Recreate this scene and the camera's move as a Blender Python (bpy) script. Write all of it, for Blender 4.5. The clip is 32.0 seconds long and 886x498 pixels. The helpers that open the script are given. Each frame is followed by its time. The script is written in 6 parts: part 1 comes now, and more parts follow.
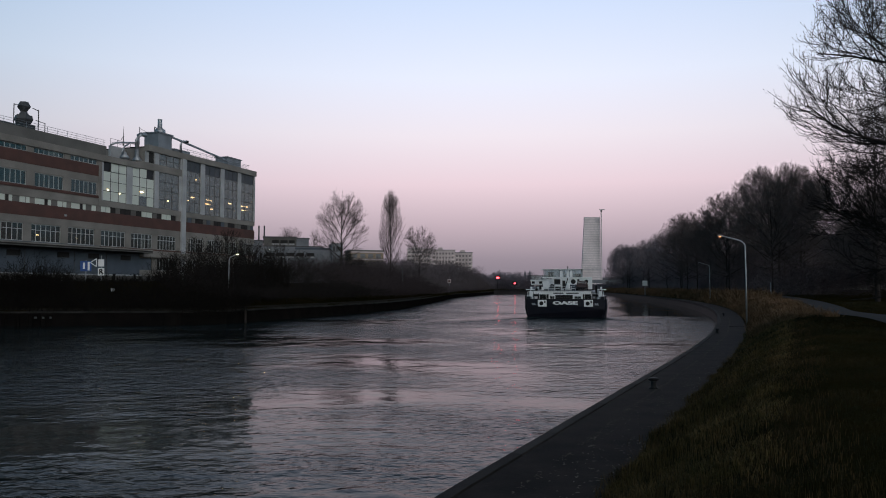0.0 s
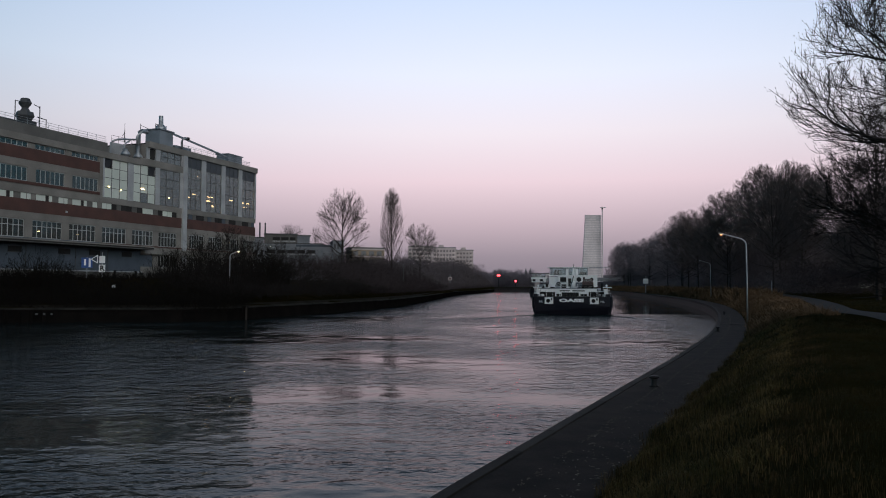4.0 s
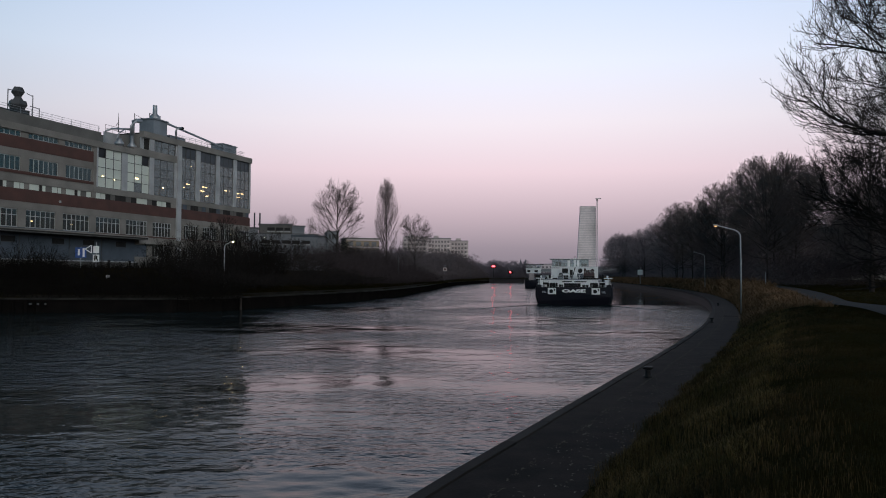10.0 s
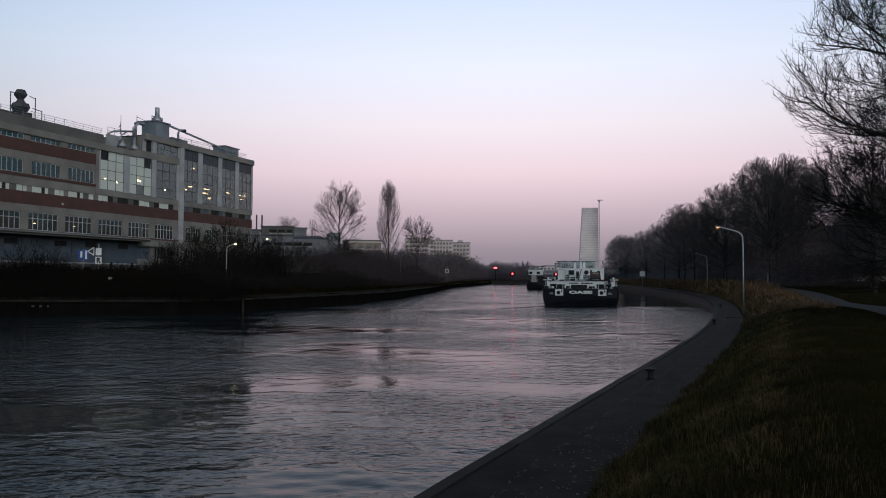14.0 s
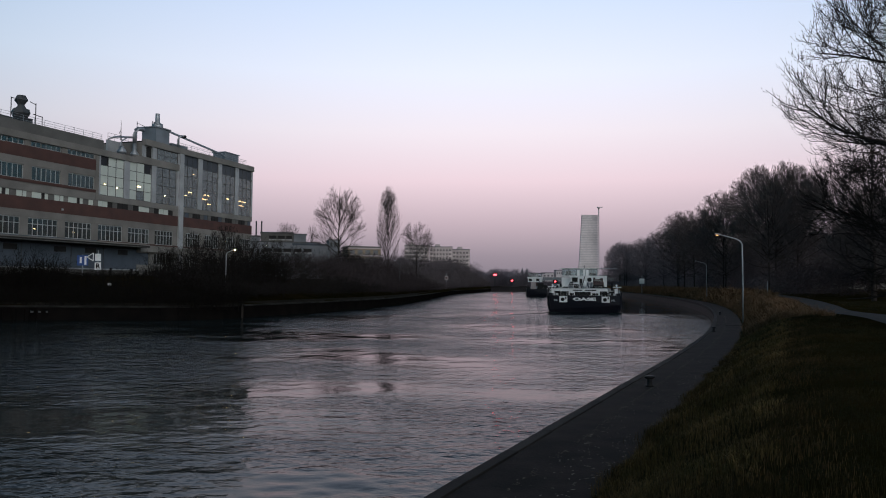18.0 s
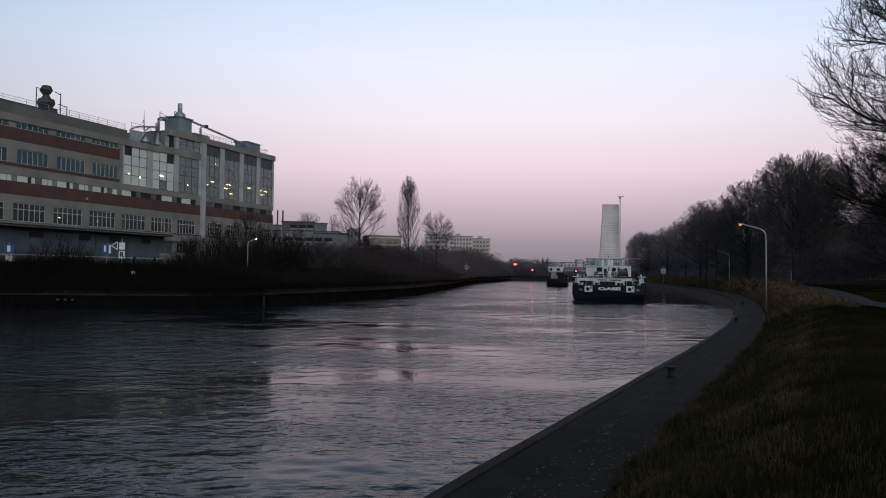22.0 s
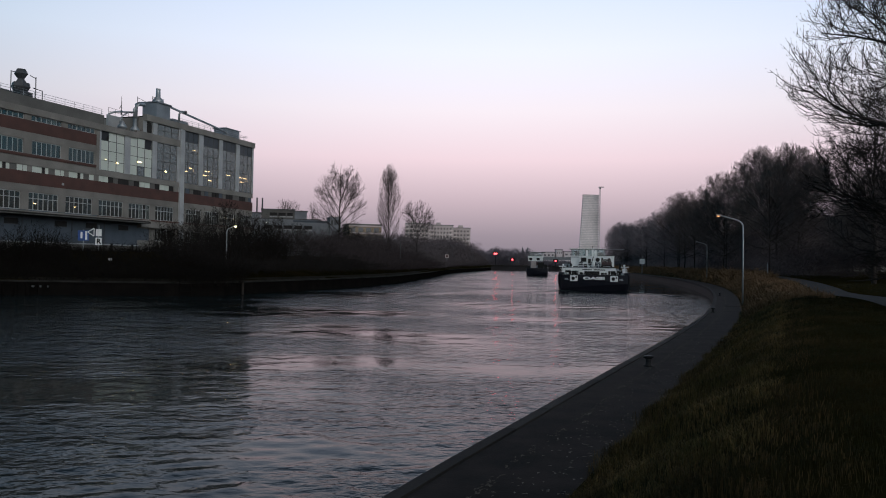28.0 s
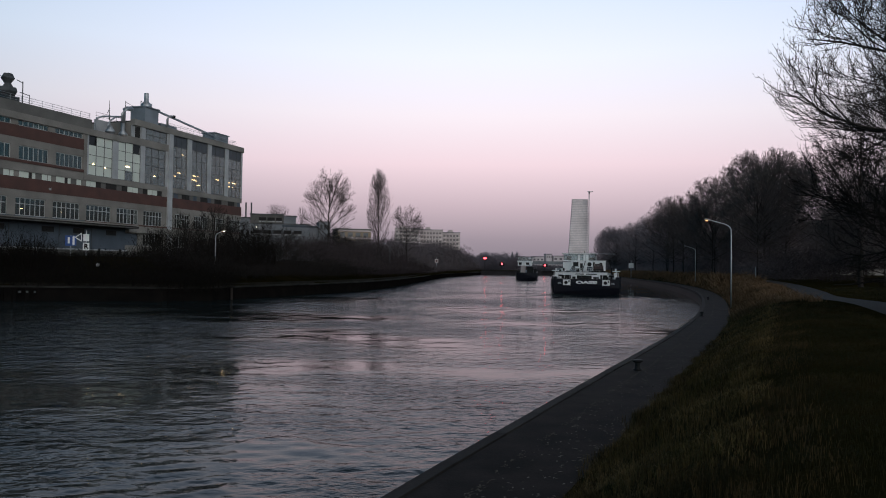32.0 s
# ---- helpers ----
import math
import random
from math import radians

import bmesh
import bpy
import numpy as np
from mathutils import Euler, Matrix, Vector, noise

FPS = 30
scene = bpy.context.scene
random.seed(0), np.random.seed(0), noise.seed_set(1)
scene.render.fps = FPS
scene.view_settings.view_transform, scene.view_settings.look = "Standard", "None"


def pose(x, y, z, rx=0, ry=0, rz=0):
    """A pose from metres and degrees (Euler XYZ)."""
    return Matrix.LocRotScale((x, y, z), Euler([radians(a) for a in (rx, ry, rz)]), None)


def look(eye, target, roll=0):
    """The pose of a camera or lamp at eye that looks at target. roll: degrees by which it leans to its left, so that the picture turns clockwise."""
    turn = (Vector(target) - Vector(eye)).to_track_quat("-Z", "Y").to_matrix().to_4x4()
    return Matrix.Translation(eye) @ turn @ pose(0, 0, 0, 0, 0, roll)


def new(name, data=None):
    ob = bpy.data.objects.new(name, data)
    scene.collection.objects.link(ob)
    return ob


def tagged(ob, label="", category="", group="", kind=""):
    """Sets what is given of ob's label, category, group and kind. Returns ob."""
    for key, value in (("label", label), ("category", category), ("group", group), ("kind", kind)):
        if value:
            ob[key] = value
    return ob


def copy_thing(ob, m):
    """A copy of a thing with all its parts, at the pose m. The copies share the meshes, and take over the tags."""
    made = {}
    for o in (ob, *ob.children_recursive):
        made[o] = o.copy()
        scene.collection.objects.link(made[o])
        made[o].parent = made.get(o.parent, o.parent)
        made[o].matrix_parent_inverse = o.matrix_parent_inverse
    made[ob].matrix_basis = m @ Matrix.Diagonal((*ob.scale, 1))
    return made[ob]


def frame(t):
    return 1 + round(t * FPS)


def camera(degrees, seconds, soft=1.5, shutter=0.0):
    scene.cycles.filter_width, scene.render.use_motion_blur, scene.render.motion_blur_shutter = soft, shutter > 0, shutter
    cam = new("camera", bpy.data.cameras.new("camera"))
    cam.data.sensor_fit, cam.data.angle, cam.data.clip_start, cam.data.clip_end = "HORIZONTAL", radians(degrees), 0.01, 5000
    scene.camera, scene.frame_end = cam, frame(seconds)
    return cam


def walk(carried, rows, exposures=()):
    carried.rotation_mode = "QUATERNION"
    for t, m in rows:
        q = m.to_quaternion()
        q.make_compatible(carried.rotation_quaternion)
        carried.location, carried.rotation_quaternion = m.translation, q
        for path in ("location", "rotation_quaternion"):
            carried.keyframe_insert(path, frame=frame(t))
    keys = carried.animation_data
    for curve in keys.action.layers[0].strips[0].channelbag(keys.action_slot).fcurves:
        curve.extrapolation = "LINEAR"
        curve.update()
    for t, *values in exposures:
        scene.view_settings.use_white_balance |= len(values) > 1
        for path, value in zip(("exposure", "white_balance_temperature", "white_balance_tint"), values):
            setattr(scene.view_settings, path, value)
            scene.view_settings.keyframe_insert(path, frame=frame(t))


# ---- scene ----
EYE = (0.0, 0.0, 4.2)
# seconds, yaw, pitch, roll of a camera held by hand on one spot
TURNS = [
    (0, 0.00, 2.77, 0.00), (0.5, -0.13, 2.84, -0.12), (1, -0.19, 2.74, -0.20),
    (1.5, -0.19, 2.69, -0.09), (2, -0.19, 2.85, -0.23), (2.5, -0.04, 2.94, -0.12),
    (3, 0.12, 2.78, -0.19), (3.5, 0.09, 2.64, -0.16), (5.5, -0.09, 2.54, -0.26),
    (6, -0.04, 2.49, -0.40), (6.5, -0.08, 2.29, -0.30), (7, -0.12, 2.08, -0.34),
    (7.5, -0.25, 2.09, -0.30), (8, -0.14, 2.00, -0.40), (8.5, -0.30, 1.91, -0.15),
    (9, -0.31, 1.99, -0.30), (9.5, -0.28, 1.89, -0.26), (10, -0.32, 1.91, -0.27),
    (10.5, -0.41, 2.02, -0.24), (11, -0.20, 2.01, -0.23), (11.5, -0.32, 2.16, -0.30),
    (12, -0.19, 2.23, -0.21), (12.5, -0.24, 2.23, -0.20), (13, -0.16, 2.10, -0.16),
    (13.5, -0.21, 2.28, -0.18), (14, -0.17, 2.04, -0.21), (14.5, -0.32, 2.15, -0.29),
    (16.5, -0.29, 2.43, -0.22), (17, -0.29, 2.50, -0.23), (17.5, -0.28, 2.57, -0.25),
    (18, -0.21, 2.53, -0.38), (18.5, -0.26, 2.59, -0.28), (19, -0.19, 2.55, -0.23),
    (19.5, -0.14, 2.67, -0.25), (20, -0.06, 2.73, -0.31), (20.5, 0.06, 2.65, -0.39),
    (21, -0.06, 2.41, -0.37), (21.5, 0.40, 2.19, -0.78), (22, 1.27, 1.74, -0.55),
    (22.5, 0.95, 1.61, -0.63), (23, 0.63, 1.74, -0.56), (23.5, 0.40, 1.76, -0.39),
    (24, 0.47, 1.69, -0.48), (24.5, 0.57, 1.85, -0.58), (25, 0.12, 1.68, -0.41),
    (25.5, -0.01, 1.50, -0.64), (27.5, 0.05, 1.02, -0.98), (28, -0.18, 0.95, -0.91),
    (28.5, -0.50, 0.85, -0.89), (29, -0.47, 1.06, -0.72), (29.5, -0.46, 0.98, -0.70),
    (30, -0.79, 1.03, -0.56), (30.5, -0.67, 1.07, -0.71), (31, -0.74, 1.21, -0.59),
    (31.5, -0.69, 1.45, -0.83), (32, -0.94, 1.30, -0.80),
]
cam = camera(59.0, 32.0, soft=1.0)
walk(cam, [(t, pose(*EYE, 90 + p, r, w)) for t, w, p, r in TURNS],
     [(0.0, 0.0, 6500, 10), (3.5, 0.02, 6510, 10), (14.0, 0.05, 6530, 10), (20.0, 0.05, 6490, 10), (25.0, 0.08, 6550, 10), (32.0, 0.12, 6570, 10)])

# ---- sky after sunset ----
world = bpy.data.worlds.new("dusk_sky")
scene.world = world
world.use_nodes = True
wt = world.node_tree
wt.nodes.clear()
wn = lambda kind: wt.nodes.new(kind)
w_out, w_bg, w_tex, w_sep, w_ramp = (wn("ShaderNodeOutputWorld"), wn("ShaderNodeBackground"), wn("ShaderNodeTexCoord"),
                                     wn("ShaderNodeSeparateXYZ"), wn("ShaderNodeValToRGB"))
wt.links.new(w_tex.outputs["Generated"], w_sep.inputs[0])
wt.links.new(w_sep.outputs["Z"], w_ramp.inputs[0])
SKY = [(0.0, (0.215, 0.188, 0.225)), (0.035, (0.318, 0.266, 0.308)), (0.075, (0.525, 0.415, 0.465)), (0.13, (0.80, 0.635, 0.69)),
       (0.19, (0.845, 0.78, 0.84)), (0.26, (0.785, 0.835, 0.97)), (0.36, (0.61, 0.735, 0.96)), (0.46, (0.20, 0.265, 0.39)),
       (1.0, (0.045, 0.065, 0.115))]
while len(w_ramp.color_ramp.elements) < len(SKY):
    w_ramp.color_ramp.elements.new(0.5)
for e, (p, c) in zip(w_ramp.color_ramp.elements, SKY):
    e.position, e.color = p, (*c, 1)
# the sun has set behind the viewer: the sky is brightest there, low down
w_dot, w_map, w_add, w_col = wn("ShaderNodeVectorMath"), wn("ShaderNodeMapRange"), wn("ShaderNodeMix"), wn("ShaderNodeMix")
w_dot.operation = "DOT_PRODUCT"
w_dot.inputs[1].default_value = (0.50, -0.86, 0.08)
wt.links.new(w_tex.outputs["Generated"], w_dot.inputs[0])
wt.links.new(w_dot.outputs["Value"], w_map.inputs[0])
w_map.inputs[1].default_value, w_map.inputs[2].default_value = 0.35, 1.0
w_map.inputs[3].default_value, w_map.inputs[4].default_value = 0.0, 1.0
w_add.data_type, w_add.blend_type = "RGBA", "ADD"
w_add.inputs[0].default_value = 1.0
w_col.data_type = "RGBA"
w_col.inputs[6].default_value, w_col.inputs[7].default_value = (0, 0, 0, 1), (1.0, 0.94, 0.89, 1)
wt.links.new(w_map.outputs[0], w_col.inputs[0])
# the anti-twilight arch dims a little to both sides
w_dot2, w_map2, w_mul, w_side = wn("ShaderNodeVectorMath"), wn("ShaderNodeMapRange"), wn("ShaderNodeVectorMath"), wn("ShaderNodeMix")
w_dot2.operation, w_mul.operation = "DOT_PRODUCT", "MULTIPLY"
w_side.data_type = "RGBA"
w_side.inputs[6].default_value, w_side.inputs[7].default_value = (0.03, 0.27, 0.35, 1), (1.06, 1.05, 1.06, 1)
w_dot2.inputs[1].default_value = (0.085, 0.976, 0.2)
wt.links.new(w_tex.outputs["Generated"], w_dot2.inputs[0])
wt.links.new(w_dot2.outputs["Value"], w_map2.inputs[0])
w_map2.inputs[1].default_value, w_map2.inputs[2].default_value = 0.48, 1.0
w_map2.inputs[3].default_value, w_map2.inputs[4].default_value = 0.0, 1.0
wt.links.new(w_ramp.outputs[0], w_mul.inputs[0])
wt.links.new(w_map2.outputs[0], w_side.inputs[0])
wt.links.new(w_side.outputs[2], w_mul.inputs[1])
wt.links.new(w_mul.outputs[0], w_add.inputs[6])
wt.links.new(w_col.outputs[2], w_add.inputs[7])
wt.links.new(w_add.outputs[2], w_bg.inputs[0])
w_bg.inputs[1].default_value = 1.0
wt.links.new(w_bg.outputs[0], w_out.inputs[0])
sun = new("afterglow", bpy.data.lights.new("afterglow", "SUN"))
sun.data.energy, sun.data.angle, sun.data.color = 0.58, radians(50), (1.0, 0.94, 0.90)
sun.matrix_world = look((60, -100, 14), (0, 0, 0))


# ---- materials ----
def mat(name, color, rough=0.7, metal=0.0, var=0.25, scale=2.0, fine=30.0, bump=0.15, second=None, per=False, spec=0.4):
    """Two scales of noise over a base colour, with a fine relief."""
    m = bpy.data.materials.new(name)
    m.use_nodes = True
    t = m.node_tree
    b = t.nodes["Principled BSDF"]
    b.inputs["Roughness"].default_value, b.inputs["Metallic"].default_value = rough, metal
    b.inputs["Specular IOR Level"].default_value = spec
    tc, n1, n2 = t.nodes.new("ShaderNodeTexCoord"), t.nodes.new("ShaderNodeTexNoise"), t.nodes.new("ShaderNodeTexNoise")
    n1.inputs["Scale"].default_value, n2.inputs["Scale"].default_value = scale, fine
    n1.inputs["Detail"].default_value = n2.inputs["Detail"].default_value = 4
    for n in (n1, n2):
        t.links.new(tc.outputs["Object"], n.inputs["Vector"])
    mix = t.nodes.new("ShaderNodeMix")
    mix.data_type = "RGBA"
    c2 = second or tuple(c * (1 - var) for c in color)
    mix.inputs[6].default_value, mix.inputs[7].default_value = (*color, 1), (*c2, 1)
    r = t.nodes.new("ShaderNodeMapRange")
    r.inputs[1].default_value, r.inputs[2].default_value = 0.35, 0.65
    t.links.new(n1.outputs[0], r.inputs[0])
    t.links.new(r.outputs[0], mix.inputs[0])
    mul = t.nodes.new("ShaderNodeMix")
    mul.data_type, mul.blend_type = "RGBA", "MULTIPLY"
    mul.inputs[0].default_value = 1.0
    t.links.new(mix.outputs[2], mul.inputs[6])
    g = t.nodes.new("ShaderNodeMapRange")
    g.inputs[3].default_value, g.inputs[4].default_value = 1 - var, 1 + var * 0.6
    t.links.new(n2.outputs[0], g.inputs[0])
    src = g.outputs[0]
    if per:
        info, h, mm = t.nodes.new("ShaderNodeObjectInfo"), t.nodes.new("ShaderNodeMapRange"), t.nodes.new("ShaderNodeMath")
        h.inputs[3].default_value, h.inputs[4].default_value = 1 - var, 1 + var
        mm.operation = "MULTIPLY"
        t.links.new(info.outputs["Random"], h.inputs[0])
        t.links.new(h.outputs[0], mm.inputs[0])
        t.links.new(src, mm.inputs[1])
        src = mm.outputs[0]
    t.links.new(src, mul.inputs[7])
    t.links.new(mul.outputs[2], b.inputs["Base Color"])
    if bump:
        bn = t.nodes.new("ShaderNodeBump")
        bn.inputs["Strength"].default_value, bn.inputs["Distance"].default_value = bump, 0.02
        t.links.new(n2.outputs[0], bn.inputs["Height"])
        t.links.new(bn.outputs[0], b.inputs["Normal"])
    return m


def glow(name, color, strength):
    m = bpy.data.materials.new(name)
    m.use_nodes = True
    b = m.node_tree.nodes["Principled BSDF"]
    b.inputs["Base Color"].default_value = (*color, 1)
    b.inputs["Emission Color"].default_value, b.inputs["Emission Strength"].default_value = (*color, 1), strength
    return m


def glass(name, tint, through_part=0.5, rough=0.03, veil=0.30):
    """Window glass: part clear, part mirror, part flat grey for sky and room light."""
    m = bpy.data.materials.new(name)
    m.use_nodes = True
    t = m.node_tree
    t.nodes.clear()
    o, mx, tr, gl, lw, pw, mr, df, dm = [t.nodes.new("ShaderNode" + k) for k in ("OutputMaterial", "MixShader", "BsdfTransparent", "BsdfGlossy", "LayerWeight", "Math", "MapRange", "BsdfDiffuse", "MixShader")]
    tr.inputs[0].default_value = (*[c * through_part for c in tint], 1)
    gl.inputs[0].default_value, gl.inputs["Roughness"].default_value = (0.92, 0.92, 0.93, 1), rough
    df.inputs[0].default_value = (0.30, 0.305, 0.31, 1)
    lw.inputs[0].default_value = 0.5
    pw.operation, pw.inputs[1].default_value = "POWER", 4.0
    mr.inputs[3].default_value, mr.inputs[4].default_value = 0.07, 0.95
    t.links.new(lw.outputs["Facing"], pw.inputs[0])
    t.links.new(pw.outputs[0], mr.inputs[0])
    t.links.new(mr.outputs[0], mx.inputs[0])
    dm.inputs[0].default_value = veil
    t.links.new(tr.outputs[0], dm.inputs[1])
    t.links.new(df.outputs[0], dm.inputs[2])
    t.links.new(dm.outputs[0], mx.inputs[1])
    t.links.new(gl.outputs[0], mx.inputs[2])
    t.links.new(mx.outputs[0], o.inputs[0])
    return m


M_GRASS = mat("rough_winter_grass", (0.014, 0.0135, 0.004), 0.95, second=(0.028, 0.020, 0.008), scale=0.35, fine=9, bump=0.6, spec=0.0)
M_STRAW = mat("dry_grass_blade", (0.105, 0.067, 0.030), 0.9, second=(0.040, 0.029, 0.012), scale=0.6, fine=20, bump=0, spec=0.1)
M_REED = mat("dry_reddish_reed", (0.25, 0.145, 0.080), 0.9, second=(0.12, 0.076, 0.040), scale=0.25, fine=12, bump=0, spec=0.1)
M_BARK = mat("dark_bark", (0.042, 0.035, 0.032), 0.9, scale=3, fine=20, bump=0.4, spec=0.06)
# twigs grow paler with distance: aerial haze put into the base colours
M_TWIG = mat("grey_twig", (0.105, 0.088, 0.088), 0.9, scale=3, fine=20, bump=0, spec=0.06)
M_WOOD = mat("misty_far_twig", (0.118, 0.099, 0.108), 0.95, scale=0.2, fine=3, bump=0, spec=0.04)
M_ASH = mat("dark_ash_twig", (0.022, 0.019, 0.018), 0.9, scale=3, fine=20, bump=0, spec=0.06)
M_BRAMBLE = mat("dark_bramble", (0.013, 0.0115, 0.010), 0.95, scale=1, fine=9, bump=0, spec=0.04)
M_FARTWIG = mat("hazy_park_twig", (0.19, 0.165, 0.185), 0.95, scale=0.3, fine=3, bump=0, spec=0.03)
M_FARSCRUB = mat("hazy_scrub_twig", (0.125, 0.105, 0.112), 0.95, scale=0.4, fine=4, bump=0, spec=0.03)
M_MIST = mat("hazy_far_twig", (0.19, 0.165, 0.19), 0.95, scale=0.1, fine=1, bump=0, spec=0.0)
# steel of the lock, lightened in colour for the haze before it
M_FARSTEEL = mat("far_hazed_steel", (0.050, 0.046, 0.050), 0.8, scale=0.3, fine=3, bump=0, spec=0.1)
M_BRIDGE = mat("far_blue_green_steel", (0.20, 0.215, 0.235), 0.7, scale=0.1, fine=1, bump=0)
M_SCRUB = mat("scrub_twig", (0.054, 0.044, 0.046), 0.95, scale=1, fine=9, bump=0, spec=0.04)
M_QUAY = mat("weathered_concrete", (0.025, 0.0204, 0.0182), 0.9, second=(0.008, 0.007, 0.0066), scale=1.3, fine=25, bump=0.4, spec=0.12)
M_EDGE = mat("mossy_edge_stone", (0.036, 0.034, 0.032), 0.9, second=(0.012, 0.012, 0.011), scale=0.5, fine=9, bump=0.3, spec=0.1)
M_EARTH = mat("trodden_earth", (0.030, 0.026, 0.021), 0.95, second=(0.016, 0.015, 0.011), scale=0.6, fine=14, bump=0.3, spec=0.05)
M_SAND = mat("pale_joint_sand", (0.12, 0.108, 0.092), 0.95, second=(0.06, 0.054, 0.046), scale=3, fine=40, bump=0.2, spec=0.05)
M_COPE = mat("coping_stone", (0.036, 0.033, 0.032), 0.9, second=(0.022, 0.020, 0.020), scale=1.2, fine=25, bump=0.35, per=True, spec=0.15)
M_PATH = mat("asphalt_path", (0.025, 0.024, 0.025), 0.85, scale=0.6, fine=40, bump=0.3, spec=0.15)
M_STEEL = mat("rusty_sheet_pile", (0.0050, 0.0047, 0.0047), 0.9, second=(0.008, 0.007, 0.0065), scale=0.7, fine=12, bump=0.4, per=True, spec=0.0)
M_BEIGE = mat("beige_render", (0.236, 0.220, 0.205), 0.85, second=(0.160, 0.149, 0.138), scale=0.25, fine=6, bump=0.12)
M_RED = mat("dark_red_cladding", (0.094, 0.043, 0.036), 0.8, second=(0.070, 0.035, 0.030), scale=0.5, fine=8, bump=0.2)
M_SLATE = mat("blue_grey_panel", (0.080, 0.098, 0.128), 0.6, second=(0.06, 0.075, 0.096), scale=0.4, fine=8, bump=0.1)
M_WORKS = mat("grey_works_render", (0.23, 0.24, 0.265), 0.8, second=(0.17, 0.18, 0.20), scale=0.3, fine=4, bump=0.05)
M_FARWIN = mat("far_window", (0.17, 0.17, 0.18), 0.4, scale=0.2, fine=2, bump=0)
M_WETWALL = mat("wet_dark_quay_wall", (0.014, 0.014, 0.014), 0.6, second=(0.022, 0.021, 0.020), scale=0.5, fine=8, bump=0.3, spec=0.1)
M_PARAPET = mat("grimy_grey_parapet", (0.145, 0.138, 0.132), 0.85, second=(0.10, 0.096, 0.092), scale=0.3, fine=6, bump=0.1)
M_PIER = mat("pale_grey_pier", (0.41, 0.42, 0.44), 0.7, scale=0.4, fine=8, bump=0.1)
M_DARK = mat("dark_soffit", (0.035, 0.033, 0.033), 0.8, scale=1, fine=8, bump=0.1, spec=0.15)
M_FRAME = mat("window_frame", (0.42, 0.43, 0.43), 0.6, scale=1, fine=10, bump=0)
M_MULL = mat("dark_mullion", (0.10, 0.10, 0.10), 0.6, scale=1, fine=10, bump=0)
M_BLIND = mat("cream_blind", (0.60, 0.635, 0.58), 0.6, second=(0.54, 0.575, 0.53), scale=0.4, fine=6, bump=0, var=0.06)
M_CURTAIN = mat("grey_curtain", (0.15, 0.165, 0.18), 0.8, second=(0.09, 0.10, 0.115), scale=0.8, fine=9, bump=0)
M_WORKSIN = mat("dim_workshop_wall", (0.21, 0.175, 0.145), 0.9, second=(0.13, 0.11, 0.095), scale=0.35, fine=4, bump=0)
M_DARKPANE = mat("dark_top_light", (0.040, 0.043, 0.052), 0.35, second=(0.055, 0.056, 0.065), scale=0.4, fine=6, bump=0)
M_INNER = mat("dim_interior", (0.16, 0.15, 0.14), 0.9, scale=0.4, fine=4, bump=0)
M_GALV = mat("galvanised_steel", (0.40, 0.42, 0.45), 0.45, metal=0.6, scale=1.5, fine=14, bump=0.08)
M_VENT = mat("grimy_ventilator", (0.085, 0.088, 0.095), 0.6, metal=0.3, scale=1, fine=9, bump=0.1)
M_BLUEBOX = mat("blue_grey_roof_cabin", (0.21, 0.235, 0.27), 0.6, scale=0.5, fine=8, bump=0.08)
M_WHITE = mat("white_paint", (0.82, 0.83, 0.84), 0.5, second=(0.73, 0.74, 0.75), scale=0.7, fine=9, bump=0.04, var=0.12)
M_HULL = mat("navy_hull_paint", (0.010, 0.011, 0.019), 0.45, second=(0.015, 0.015, 0.022), scale=0.5, fine=7, bump=0.06, spec=0.2)
M_BLACK = mat("black_paint", (0.012, 0.012, 0.013), 0.5, scale=1, fine=9, bump=0.05, spec=0.2)
M_GREYP = mat("grey_deck_paint", (0.28, 0.30, 0.33), 0.6, second=(0.22, 0.235, 0.26), scale=0.7, fine=9, bump=0.06)
M_CARRED = mat("dark_red_car_paint", (0.050, 0.028, 0.030), 0.35, scale=1, fine=9, bump=0, var=0.1)
M_BLUE = mat("blue_sign_paint", (0.04, 0.10, 0.32), 0.5, scale=1, fine=9, bump=0)
# tower tones pale and close together, with distance haze in the colour
M_TOWER = mat("pale_tower_cladding", (0.80, 0.715, 0.725), 0.6, scale=0.02, fine=0.2, bump=0)
M_TOWERD = mat("hazed_far_tone", (0.63, 0.56, 0.585), 0.5, scale=0.02, fine=0.2, bump=0)
# airlight put into the violet grey of ridge and church
M_HAZE = mat("hazed_skyline", (0.135, 0.132, 0.155), 0.95, scale=0.02, fine=0.15, bump=0)
# apartment tones include the pinkish distance haze
M_APT = mat("pale_apartment_render", (0.56, 0.475, 0.47), 0.8, scale=0.1, fine=1, bump=0)
M_BALCONY = mat("pale_balcony_front", (0.72, 0.62, 0.61), 0.7, scale=0.1, fine=1, bump=0)
M_APTWIN = mat("hazy_window", (0.20, 0.175, 0.185), 0.5, scale=0.1, fine=1, bump=0)
M_YEL = mat("yellowish_render", (0.31, 0.235, 0.17), 0.8, scale=0.2, fine=2, bump=0)
# the diffuse grey share imitates brightness from reflected sky and lit rooms
M_GLASS = glass("grey_window_glass", (0.80, 0.80, 0.80), 0.85, veil=0.42)
M_GLASSW = glass("dark_wing_glass", (0.78, 0.80, 0.80), 0.8, veil=0.12)
M_SHIPGLASS = glass("ship_glass", (0.8, 0.88, 0.9), 0.9, veil=0.03)
G_WARM = glow("warm_tube", (1.0, 0.66, 0.30), 14.0)
G_LAMP = glow("sodium_lamp", (1.0, 0.36, 0.10), 2.4)
G_FAR = glow("far_sodium_lamp", (1.0, 0.66, 0.26), 60.0)
